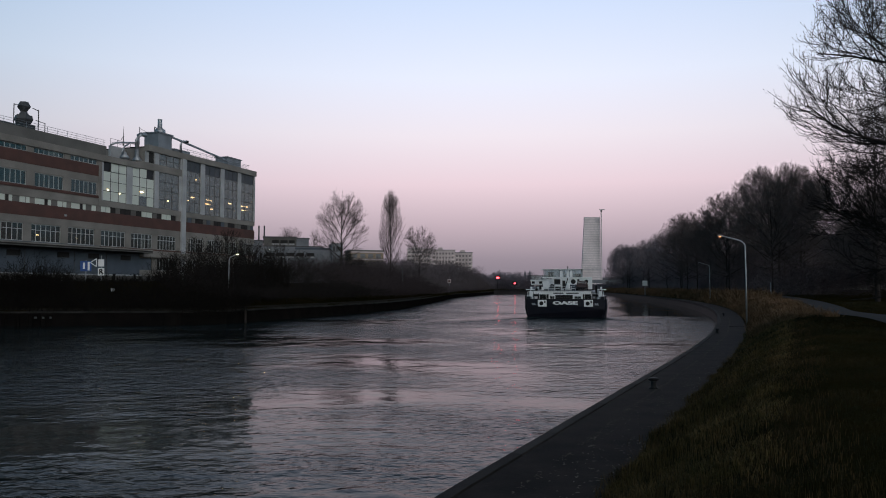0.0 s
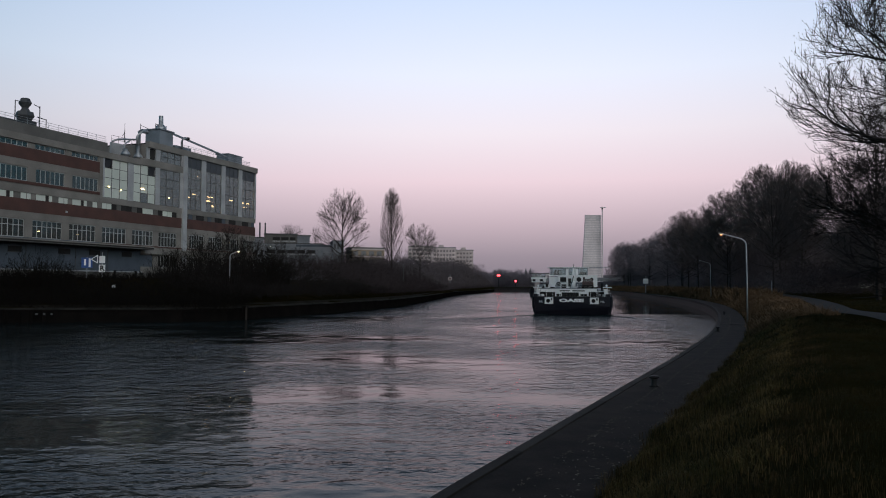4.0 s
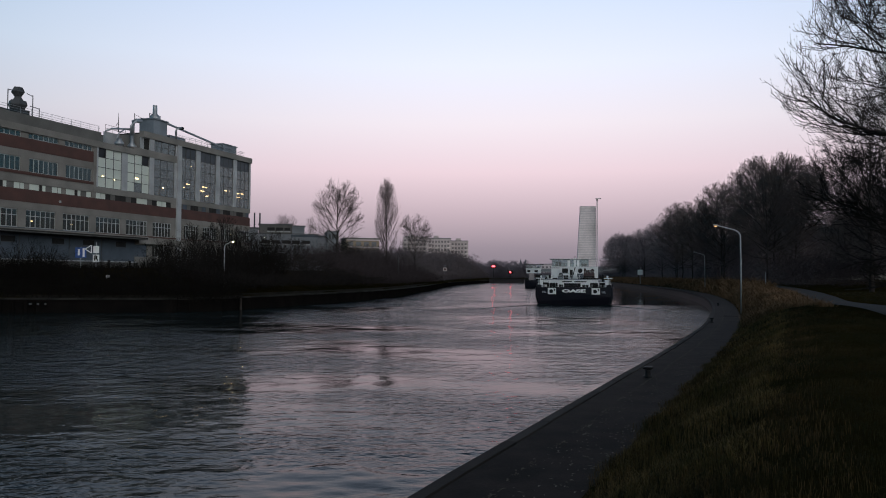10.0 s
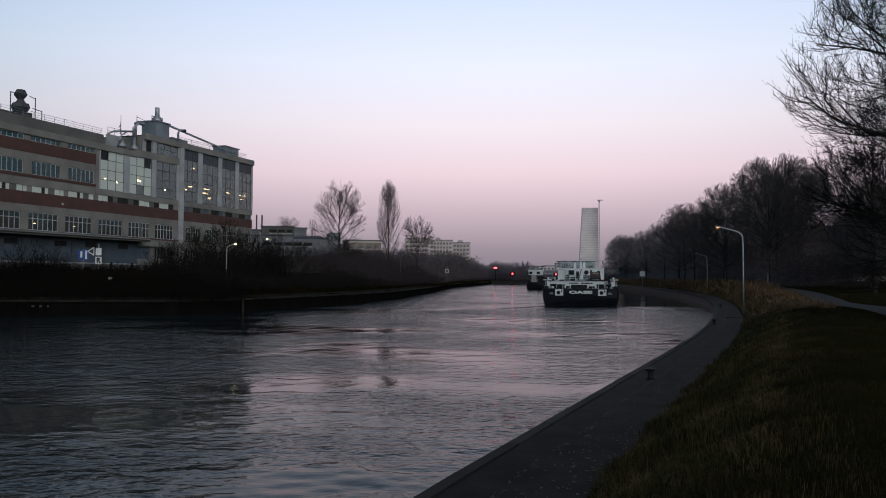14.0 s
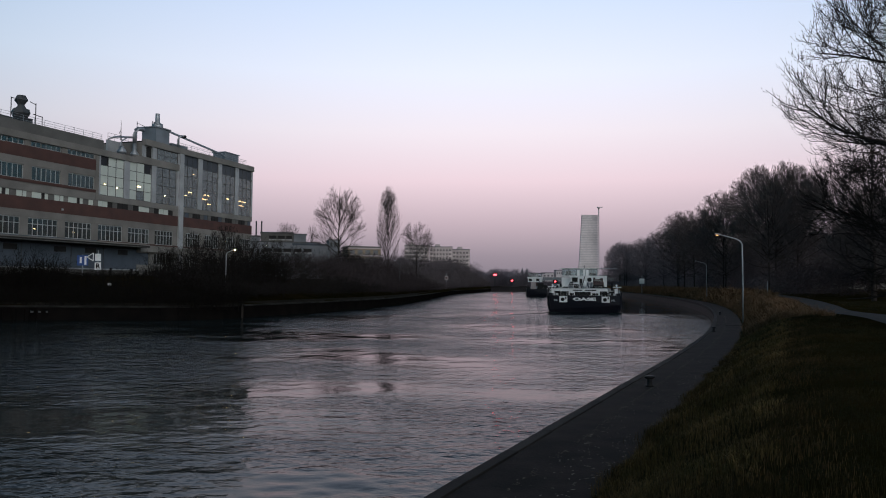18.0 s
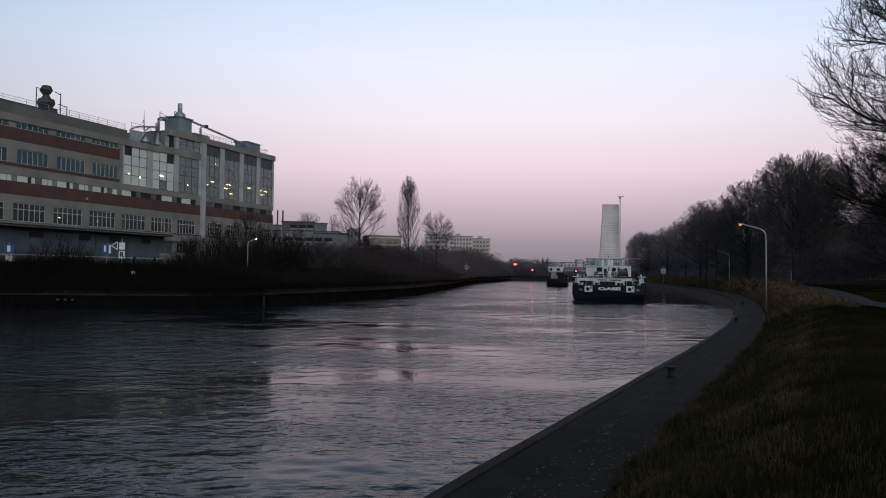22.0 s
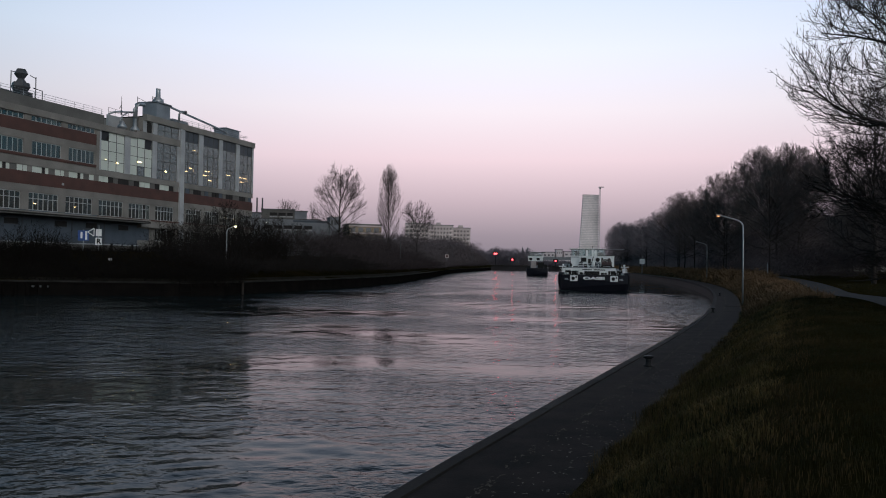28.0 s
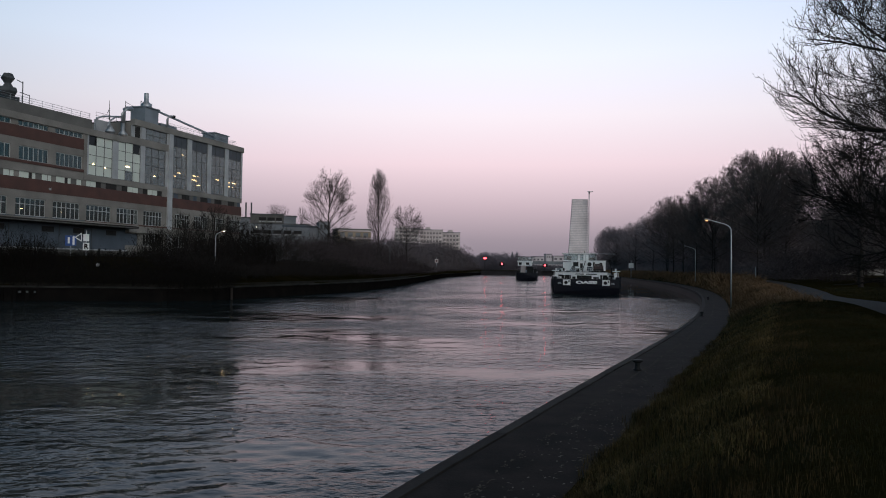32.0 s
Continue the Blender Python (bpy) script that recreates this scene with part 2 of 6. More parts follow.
G_RED = glow("red_signal", (1.0, 0.07, 0.09), 6.0)


def water_material():
    m = bpy.data.materials.new("river_water")
    m.use_nodes = True
    t = m.node_tree
    b = t.nodes["Principled BSDF"]
    b.inputs["Base Color"].default_value = (0.009, 0.016, 0.017, 1)
    b.inputs["IOR"].default_value = 1.125
    b.inputs["Specular Tint"].default_value = (1.0, 0.985, 1.0, 1)
    tc = t.nodes.new("ShaderNodeTexCoord")
    mp = t.nodes.new("ShaderNodeMapping")
    mp.inputs["Rotation"].default_value = (0, 0, 0.12)
    mp.inputs["Scale"].default_value = (0.72, 1.0, 1.0)
    t.links.new(tc.outputs["Object"], mp.inputs[0])
    n1, n2, n3 = [t.nodes.new("ShaderNodeTexNoise") for _ in range(3)]
    for n, s, d in ((n1, 3.0, 3), (n2, 1.0, 3), (n3, 0.075, 3)):
        n.inputs["Scale"].default_value, n.inputs["Detail"].default_value = s, d
        t.links.new(mp.outputs[0], n.inputs["Vector"])
    # calm slicks and rougher patches
    rg = t.nodes.new("ShaderNodeMapRange")
    rg.inputs[1].default_value, rg.inputs[2].default_value = 0.40, 0.60
    rg.inputs[3].default_value, rg.inputs[4].default_value = 0.08, 1.25
    t.links.new(n3.outputs[0], rg.inputs[0])
    b1, b2 = t.nodes.new("ShaderNodeBump"), t.nodes.new("ShaderNodeBump")
    b1.inputs["Distance"].default_value, b2.inputs["Distance"].default_value = 0.075, 0.10
    # the inside of the bend ahead of the barge lies calm; the open reach is choppier
    sp, ch, ml = t.nodes.new("ShaderNodeSeparateXYZ"), t.nodes.new("ShaderNodeMapRange"), t.nodes.new("ShaderNodeMath")
    t.links.new(tc.outputs["Object"], sp.inputs[0])
    skew, side, ahead, calm, rest = [t.nodes.new("ShaderNode" + k) for k in ("Math", "MapRange", "MapRange", "Math", "MapRange")]
    skew.operation, skew.inputs[1].default_value = "MULTIPLY_ADD", -0.215
    t.links.new(sp.outputs["Y"], skew.inputs[0])
    t.links.new(sp.outputs["X"], skew.inputs[2])
    t.links.new(skew.outputs[0], side.inputs[0])
    side.inputs[1].default_value, side.inputs[2].default_value = -6.0, 3.0
    t.links.new(sp.outputs["Y"], ahead.inputs[0])
    ahead.inputs[1].default_value, ahead.inputs[2].default_value = 98.0, 114.0
    calm.operation = "MULTIPLY"
    t.links.new(side.outputs[0], calm.inputs[0])
    t.links.new(ahead.outputs[0], calm.inputs[1])
    t.links.new(calm.outputs[0], rest.inputs[0])
    rest.inputs[3].default_value, rest.inputs[4].default_value = 1.0, 0.07
    t.links.new(sp.outputs["Y"], ch.inputs[0])
    ch.inputs[1].default_value, ch.inputs[2].default_value = 35.0, 110.0
    ch.inputs[3].default_value, ch.inputs[4].default_value = 1.0, 2.1
    # ripples too fine to tell apart blur the far mirror
    blur = t.nodes.new("ShaderNodeMapRange")
    blur.inputs[1].default_value, blur.inputs[2].default_value = 50.0, 150.0
    blur.inputs[3].default_value, blur.inputs[4].default_value = 0.05, 0.13
    t.links.new(sp.outputs["Y"], blur.inputs[0])
    gloss = t.nodes.new("ShaderNodeMath")
    gloss.operation = "MULTIPLY"
    t.links.new(blur.outputs[0], gloss.inputs[0])
    t.links.new(rest.outputs[0], gloss.inputs[1])
    t.links.new(gloss.outputs[0], b.inputs["Roughness"])
    chop = t.nodes.new("ShaderNodeMath")
    chop.operation = "MULTIPLY"
    t.links.new(ch.outputs[0], chop.inputs[0])
    t.links.new(rest.outputs[0], chop.inputs[1])
    ml.operation = "MULTIPLY"
    t.links.new(rg.outputs[0], ml.inputs[0])
    t.links.new(chop.outputs[0], ml.inputs[1])
    t.links.new(ml.outputs[0], b1.inputs["Strength"])
    t.links.new(ml.outputs[0], b2.inputs["Strength"])
    t.links.new(n1.outputs[0], b1.inputs["Height"])
    t.links.new(n2.outputs[0], b2.inputs["Height"])
    t.links.new(b1.outputs[0], b2.inputs["Normal"])
    # short swells a few metres long, where the wind has had room
    n4, b3, sw = t.nodes.new("ShaderNodeTexNoise"), t.nodes.new("ShaderNodeBump"), t.nodes.new("ShaderNodeMapRange")
    n4.inputs["Scale"].default_value, n4.inputs["Detail"].default_value = 0.42, 2.0
    t.links.new(tc.outputs["Object"], n4.inputs["Vector"])
    t.links.new(sp.outputs["Y"], sw.inputs[0])
    sw.inputs[1].default_value, sw.inputs[2].default_value = 22.0, 80.0
    sw.inputs[3].default_value, sw.inputs[4].default_value = 0.10, 1.0
    both = t.nodes.new("ShaderNodeMath")
    both.operation = "MULTIPLY"
    t.links.new(sw.outputs[0], both.inputs[0])
    t.links.new(rest.outputs[0], both.inputs[1])
    b3.inputs["Distance"].default_value = 0.22
    t.links.new(both.outputs[0], b3.inputs["Strength"])
    t.links.new(n4.outputs[0], b3.inputs["Height"])
    t.links.new(b2.outputs[0], b3.inputs["Normal"])
    t.links.new(b3.outputs[0], b.inputs["Normal"])
    return m


M_WATER = water_material()


# ---- mesh helpers ----
def box(bm, x0, x1, y0, y1, z0, z1):
    v = [bm.verts.new(p) for p in ((x0, y0, z0), (x1, y0, z0), (x1, y1, z0), (x0, y1, z0), (x0, y0, z1), (x1, y0, z1), (x1, y1, z1), (x0, y1, z1))]
    for q in ((3, 2, 1, 0), (4, 5, 6, 7), (0, 1, 5, 4), (1, 2, 6, 5), (2, 3, 7, 6), (3, 0, 4, 7)):
        bm.faces.new([v[i] for i in q])


def prism(bm, ring, z0, z1, top=1.0):
    """An upright prism over a ring of (x, y), its top scaled."""
    cx, cy = sum(p[0] for p in ring) / len(ring), sum(p[1] for p in ring) / len(ring)
    lo = [bm.verts.new((x, y, z0)) for x, y in ring]
    hi = [bm.verts.new((cx + (x - cx) * top, cy + (y - cy) * top, z1)) for x, y in ring]
    n = len(ring)
    for i in range(n):
        bm.faces.new((lo[i], lo[(i + 1) % n], hi[(i + 1) % n], hi[i]))
    bm.faces.new(hi)
    bm.faces.new(lo[::-1])


def lathe(bm, profile, n=12, cx=0.0, cy=0.0):
    """A turned shape from (radius, z) pairs."""
    rings = [[bm.verts.new((cx + max(r, 0.001) * math.cos(2 * math.pi * i / n), cy + max(r, 0.001) * math.sin(2 * math.pi * i / n), z)) for i in range(n)]
             for r, z in profile]
    for a, b in zip(rings, rings[1:]):
        for i in range(n):
            bm.faces.new((a[i], a[(i + 1) % n], b[(i + 1) % n], b[i]))
    bm.faces.new(rings[0][::-1])
    bm.faces.new(rings[-1])


def tube(bm, pts, r, n=6, r1=None):
    """A round bar along points, tapering from r to r1."""
    r1 = r if r1 is None else r1
    pts = [Vector(p) for p in pts]
    rings = []
    for i, p in enumerate(pts):
        d = (pts[min(i + 1, len(pts) - 1)] - pts[max(i - 1, 0)]).normalized()
        a = d.cross(Vector((0.31, 0.2, 0.93)) if abs(d.z) < 0.9 else Vector((1, 0, 0))).normalized()
        b = d.cross(a)
        rr = r + (r1 - r) * i / (len(pts) - 1)
        rings.append([bm.verts.new(p + rr * (math.cos(2 * math.pi * k / n) * a + math.sin(2 * math.pi * k / n) * b)) for k in range(n)])
    for u, v in zip(rings, rings[1:]):
        for k in range(n):
            bm.faces.new((u[k], v[k], v[(k + 1) % n], u[(k + 1) % n]))
    bm.faces.new(rings[0])
    bm.faces.new(rings[-1][::-1])


def link(name, bm, material, parent=None, label="", smooth=False):
    me = bpy.data.meshes.new(name)
    bmesh.ops.recalc_face_normals(bm, faces=bm.faces[:])
    bm.to_mesh(me)
    bm.free()
    me.materials.append(material)
    if smooth:
        me.shade_smooth()
    ob = new(name, me)
    if parent:
        ob.parent = parent
    if label:
        tagged(ob, label)
    return ob


part = link


def boxes(name, material, parent, *bs, label=""):
    bm = bmesh.new()
    for b in bs:
        box(bm, *b)
    return link(name, bm, material, parent, label)


def lattice(name, material, parent, xs, zs, y0, y1, label=""):
    """A frame in one piece: bars between the 1st and 2nd, 3rd and 4th ... cut of each direction."""
    bm = bmesh.new()
    front = [[bm.verts.new((x, y0, z)) for z in zs] for x in xs]
    back = [[bm.verts.new((x, y1, z)) for z in zs] for x in xs]
    nx, nz = len(xs) - 1, len(zs) - 1
    solid = lambda i, j: 0 <= i < nx and 0 <= j < nz and (i % 2 == 0 or j % 2 == 0)
    for i in range(nx):
        for j in range(nz):
            if not solid(i, j):
                continue
            for f, flip in ((front, False), (back, True)):
                q = [f[i][j], f[i + 1][j], f[i + 1][j + 1], f[i][j + 1]]
                bm.faces.new(q[::-1] if flip else q)
            for di, dj, a, b in ((-1, 0, (i, j), (i, j + 1)), (1, 0, (i + 1, j), (i + 1, j + 1)), (0, -1, (i, j), (i + 1, j)), (0, 1, (i, j + 1), (i + 1, j + 1))):
                if not solid(i + di, j + dj):
                    bm.faces.new((front[a[0]][a[1]], front[b[0]][b[1]], back[b[0]][b[1]], back[a[0]][a[1]]))
    return link(name, bm, material, parent, label)


def raw(name, verts, faces, material, smooth=False):
    me = bpy.data.meshes.new(name)
    me.from_pydata(verts, [], faces)
    me.materials.append(material)
    if smooth:
        me.shade_smooth()
    return new(name, me)


def lettering(name, text, size, material, parent, m, label=""):
    cu = bpy.data.curves.new(name, "FONT")
    cu.body, cu.size, cu.offset, cu.extrude, cu.align_x, cu.align_y = text, size, 0.035, 0.01, "CENTER", "CENTER"
    tmp = new("lettering_curve", cu)
    me = bpy.data.meshes.new_from_object(tmp.evaluated_get(bpy.context.evaluated_depsgraph_get()))
    bpy.data.objects.remove(tmp)
    me.materials.clear()
    me.materials.append(material)
    ob = new(name, me)
    ob.parent, ob.matrix_basis = parent, m
    if label:
        tagged(ob, label)
    return ob


# ---- ground, canal, banks ----
# water edge of the right-hand quay and of the left bank, in plan
RIGHT = [(-62.0, -130.0), (-29.0, -56.0), (-9.2, -10.5), (-3.9, 2.0), (-0.1, 10.9), (1.2, 13.8), (2.6, 16.9), (5.0, 22.2), (7.1, 26.8), (9.9, 33.0),
         (13.2, 40.6), (16.8, 49.3), (22.0, 63.0), (28.3, 81.0), (34.7, 101.0), (40.3, 121.0), (44.9, 140.0), (51.7, 172.0), (61.5, 231.0),
         (75.0, 330.0), (81.0, 385.0), (86.0, 440.0)]
LEFT = [(-420.0, 60.0), (-150.0, 79.0), (-46.0, 84.0), (-27.0, 87.0), (-22.7, 95.7), (-15.3, 117.8), (-9.0, 146.0), (-3.5, 200.0), (5.5, 307.0), (28.5, 440.0)]
QUAY_Z = 1.3


def sideways(line):
    """Unit normals to the right of a plan line, point by point."""
    out = []
    for i in range(len(line)):
        a, b = line[max(i - 1, 0)], line[min(i + 1, len(line) - 1)]
        d = Vector((b[0] - a[0], b[1] - a[1])).normalized()
        out.append(Vector((d.y, -d.x)))
    return out


def refine(line, step):
    """More points along a plan line, on a smooth curve through them."""
    out = []
    for i in range(len(line) - 1):
        p0, p1, p2, p3 = [Vector(line[min(max(i + k, 0), len(line) - 1)]) for k in (-1, 0, 1, 2)]
        n = max(1, int((p2 - p1).length / step))
        for k in range(n):
            u = k / n
            out.append(0.5 * ((2 * p1) + (p2 - p0) * u + (2 * p0 - 5 * p1 + 4 * p2 - p3) * u * u + (3 * p1 - p0 - 3 * p2 + p3) * u ** 3))
    out.append(Vector(line[-1]))
    return out


R_FINE = refine(RIGHT, 2.0)
R_NORM = sideways(R_FINE)
SECTION = [(2.05, 1.31), (2.5, 1.42), (3.3, 1.95), (4.3, 2.48), (5.2, 2.66), (8.0, 2.72), (11.0, 2.74), (15.0, 2.8), (24.0, 3.0), (45.0, 3.4), (90.0, 3.9), (400.0, 4.0), (4000.0, 3.0)]


def right_height(off):
    for (a, za), (b, zb) in zip(SECTION, SECTION[1:]):
        if off <= b:
            return za + (zb - za) * max(0, off - a) / (b - a)
    return SECTION[-1][1]


def build_ground():
    v, f = [], []
    # right-hand land, section by section
    offs = [s[0] for s in SECTION]
    n = len(offs)
    for i, (p, d) in enumerate(zip(R_FINE, R_NORM)):
        for o, z in SECTION:
            q = p + d * o
            wob = 0.0 if o < 2.2 or o > 4.6 else 0.10 * noise.noise((q.x * 0.5, q.y * 0.5, 0)) * min(1, 30 / max(1, q.length))
            v.append((q.x, q.y, z + wob))
    for i in range(len(R_FINE) - 1):
        for k in range(n - 1):
            a = i * n + k
            f.append((a, a + 1, a + n + 1, a + n))
    # left-hand land
    rows = [(0.25, 1.5), (4.0, 2.1), (9.0, 3.2), (16.0, 4.9), (40.0, 5.0)]
    base = len(v)
    far = [(-4000, 40), (-4000, 300), (-4000, 700), (-3800, 1200), (-3400, 2000), (-3000, 2800), (-2400, 3600), (-1700, 4200), (-900, 4600), (0, 4900)]
    inward = [Vector((-0.05, 1)), Vector((-0.05, 1)), Vector((-0.15, 1)), Vector((-0.6, 0.8)), Vector((-0.95, 0.3)), Vector((-0.97, 0.2)), Vector((-0.98, 0.15)),
              Vector((-0.98, 0.1)), Vector((-0.98, 0.15)), Vector((-0.9, 0.4))]
    for p, d, q in zip(LEFT, inward, far):
        for o, z in rows:
            v.append((p[0] + d.x * o, p[1] + d.y * o, z))
        v.append((*q, 2.6))
    m = len(rows) + 1
    for i in range(len(LEFT) - 1):
        for k in range(m - 1):
            a = base + i * m + k
            f.append((a, a + m, a + m + 1, a + 1))
    # land beyond the lock
    c = len(v)
    v += [(28.2, 440.3, 1.5), (88.05, 440.0, 1.9), (400, 440, 2.8), (4000, 400, 2.6), (4000, 4900, 2.6), (0, 4900, 2.6), (20, 460, 2.6)]
    f.append((c, c + 1, c + 2, c + 3, c + 4, c + 5, c + 6))
    ob = raw("ground", v, f, M_GRASS, True)
    tagged(ob, "rough winter grass ground with dry straw-coloured tufts", "ground", kind="structure")


build_ground()


def build_water():
    """A rippled sheet, finer near the viewer's bank; it slides slowly with the stream."""
    rng = np.random.default_rng(4)
    ang = np.radians(np.arange(-78, 40.01, 0.19))
    rad = 4.0 * np.exp(np.arange(0, np.log(620 / 4.0), 0.0105))
    A, Rr = np.meshgrid(ang, rad)
    X, Y = Rr * np.sin(A), Rr * np.cos(A)
    cell = np.maximum(Rr * 0.0092, Rr * 0.003)
    Z = np.zeros_like(X)
    for i in range(46):
        lam = 0.34 * (1.07 ** i) * rng.uniform(0.85, 1.15)
        th = rng.normal(1.68, 0.62)
        k = 2 * np.pi / lam
        amp = 0.0046 * min(lam, 0.7) * min(1.0, (0.9 / lam) ** 0.5)
        fade = np.clip(lam / (3.0 * cell) - 0.6, 0, 1)
        Z += amp * fade * np.sin(k * (X * np.cos(th) + Y * np.sin(th)) + rng.uniform(0, 6.28) + 0.8 * np.sin(X * 0.11 + i) + 0.8 * np.sin(Y * 0.083 + 2 * i))
    calm = 0.55 + 0.45 * np.sin(X * 0.07 + 1.3 * np.sin(Y * 0.05)) * np.sin(Y * 0.11 + 0.9 * np.sin(X * 0.06 + 1))
    Z *= 0.16 + 0.62 * calm
    n, m = X.shape
    v = np.stack([X, Y, Z], -1).reshape(-1, 3)
    i, j = np.meshgrid(np.arange(n - 1), np.arange(m - 1), indexing="ij")
    a = (i * m + j).ravel()
    f = np.stack([a, a + 1, a + m + 1, a + m], 1)
    me = bpy.data.meshes.new("water")
    me.vertices.add(len(v))
    me.vertices.foreach_set("co", v.ravel())
    me.loops.add(f.size)
    me.loops.foreach_set("vertex_index", f.ravel())
    me.polygons.add(len(f))
    me.polygons.foreach_set("loop_start", np.arange(0, f.size, 4))
    me.update(calc_edges=True)
    me.materials.append(M_WATER)
    me.shade_smooth()
    if me.polygons[0].normal.z < 0:
        me.flip_normals()
    ob = new("water", me)
    tagged(ob, "rippled dark canal water mirroring the pink dusk sky", "water", kind="structure")
    outer = raw("water_beyond", [(-3000, -2000, -0.35), (600, -2000, -0.35), (600, 445, -0.35), (-3000, 445, -0.35)], [(0, 1, 2, 3)], M_WATER)
    tagged(outer, "dark still water of the wide basin", "water", kind="structure")
    return ob


WATER = build_water()


def build_quay():
    v, f = [], []
    # wall face, kerb top left for the stones, apron
    sec = [(0.05, 1.0), (0.05, 1.22), (0.22, 1.22), (0.22, 1.29), (2.2, 1.31), (2.2, 0.6)]
    n = len(sec)
    for p, d in zip(R_FINE, R_NORM):
        for o, z in sec:
            v.append((p.x + d.x * o, p.y + d.y * o, z))
    for i in range(len(R_FINE) - 1):
        for k in range(n - 1):
            a = i * n + k
            f.append((a, a + n, a + n + 1, a + 1))
    q = raw("quay", v, f, M_QUAY)
    tagged(q, "stained concrete quay apron littered with dead leaves", "quay", kind="structure")
    w_v, w_f = [], []
    for p, d in zip(R_FINE, R_NORM):
        w_v += [(p.x + d.x * 0.02, p.y + d.y * 0.02, -2.0), (p.x + d.x * 0.02, p.y + d.y * 0.02, 1.15), (p.x + d.x * 0.4, p.y + d.y * 0.4, 1.15)]
    for i in range(len(R_FINE) - 1):
        w_f += [(3 * i, 3 * i + 3, 3 * i + 4, 3 * i + 1), (3 * i + 1, 3 * i + 4, 3 * i + 5, 3 * i + 2)]
    face = raw("quay_wall", w_v, w_f, M_WETWALL)
    face.parent = q
    tagged(face, "wet dark quay wall above the water line")
    return q


QUAY = build_quay()


def build_path():
    line = refine([(4.0, -6.0), (9.0, 8.0), (15.0, 22.5), (21.0, 37.0), (23.4, 46.4), (29.0, 59.5), (38.5, 83.0), (50.0, 115.0), (64.0, 160.0), (78.0, 230.0)], 2.0)
    nor = sideways(line)
    v, f = [], []
    for p, d in zip(line, nor):
        for o in (-0.95, 0.95):
            q = p + d * o
            best = min(range(len(R_FINE)), key=lambda i: (R_FINE[i] - q).length)
            v.append((q.x, q.y, right_height((R_FINE[best] - q).length) + 0.03))
    for i in range(len(line) - 1):
        f.append((2 * i, 2 * i + 1, 2 * i + 3, 2 * i + 2))
    tagged(raw("path", v, f, M_PATH), "grey asphalt footpath through the riverside meadow", "path", kind="structure")
    return [(p.x, p.y) for p in line if -10 < p.y < 130]


PATH_LINE = build_path()


def build_left_bank():
    """Sheet-pile wharf, then a low stone edge along the canal."""
    v, f = [], []
    line = refine(LEFT, 3.0)
    nor = sideways(line)
    for p, d in zip(line, nor):
        for o, z in ((0.0, -2.0), (0.0, 1.2), (0.08, 1.2), (0.08, 1.5), (-0.55, 1.5), (-0.55, 1.0)):
            v.append((p.x + d.x * o, p.y + d.y * o, z))
    for i in range(len(line) - 1):
        for k in range(5):
            a = i * 6 + k
            f.append((a, a + 1, a + 7, a + 6))
    wall = raw("left_bank_wall", v, f, M_STEEL)
    tagged(wall, "dark low embankment wall along the far shore", "bank wall", kind="structure")
    cap_v, cap_f = [], []
    for p, d in zip(line, nor):
        for o, z in ((0.16, 1.38), (0.16, 1.56), (-0.6, 1.56), (-0.6, 1.38)):
            cap_v.append((p.x + d.x * o, p.y + d.y * o, z))
    for i in range(len(line) - 1):
        for k in range(4):
            a, b = i * 4 + k, i * 4 + (k + 1) % 4
            cap_f.append((a, b, b + 4, a + 4))
    cap = raw("coping", cap_v, cap_f, M_EDGE)
    cap.parent = wall
    # trodden strip behind the edge
    t_v, t_f = [], []
    for p, d in zip(line, nor):
        for o, z in ((-0.6, 1.53), (-1.3, 1.66), (-1.9, 1.86)):
            t_v.append((p.x + d.x * o, p.y + d.y * o, z))
    for i in range(len(line) - 1):
        for k in range(2):
            a = i * 3 + k
            t_f.append((a, a + 1, a + 4, a + 3))
    tagged(raw("towpath", t_v, t_f, M_EARTH, True), "bare trodden grey towpath along the far shore", "path", kind="structure")
    # folds of the sheet piling on the wharf
    me = bpy.data.meshes.new("sheet_pile")
    bm = bmesh.new()
    prism(bm, [(-0.55, 0), (-0.35, -0.35), (0.35, -0.35), (0.55, 0)], -1.5, 1.3)
    bm.to_mesh(me)
    bm.free()
    me.materials.append(M_STEEL)
    a, b = Vector((-75.0, 82.6)), Vector((-27.2, 87.0))
    n = int((b - a).length / 1.25)
    for i in range(n):
        p = a + (b - a) * (i / n)
        p.y = 84.0 + (p.x + 46) * (0.048 if p.x < -46 else 0.158)
        ob = new("sheet_pile", me)
        ob.parent = wall
        ob.matrix_basis = pose(p.x, p.y - 0.02, 0, 0, 0, 9.0 if p.x > -46 else 2.75)


build_left_bank()


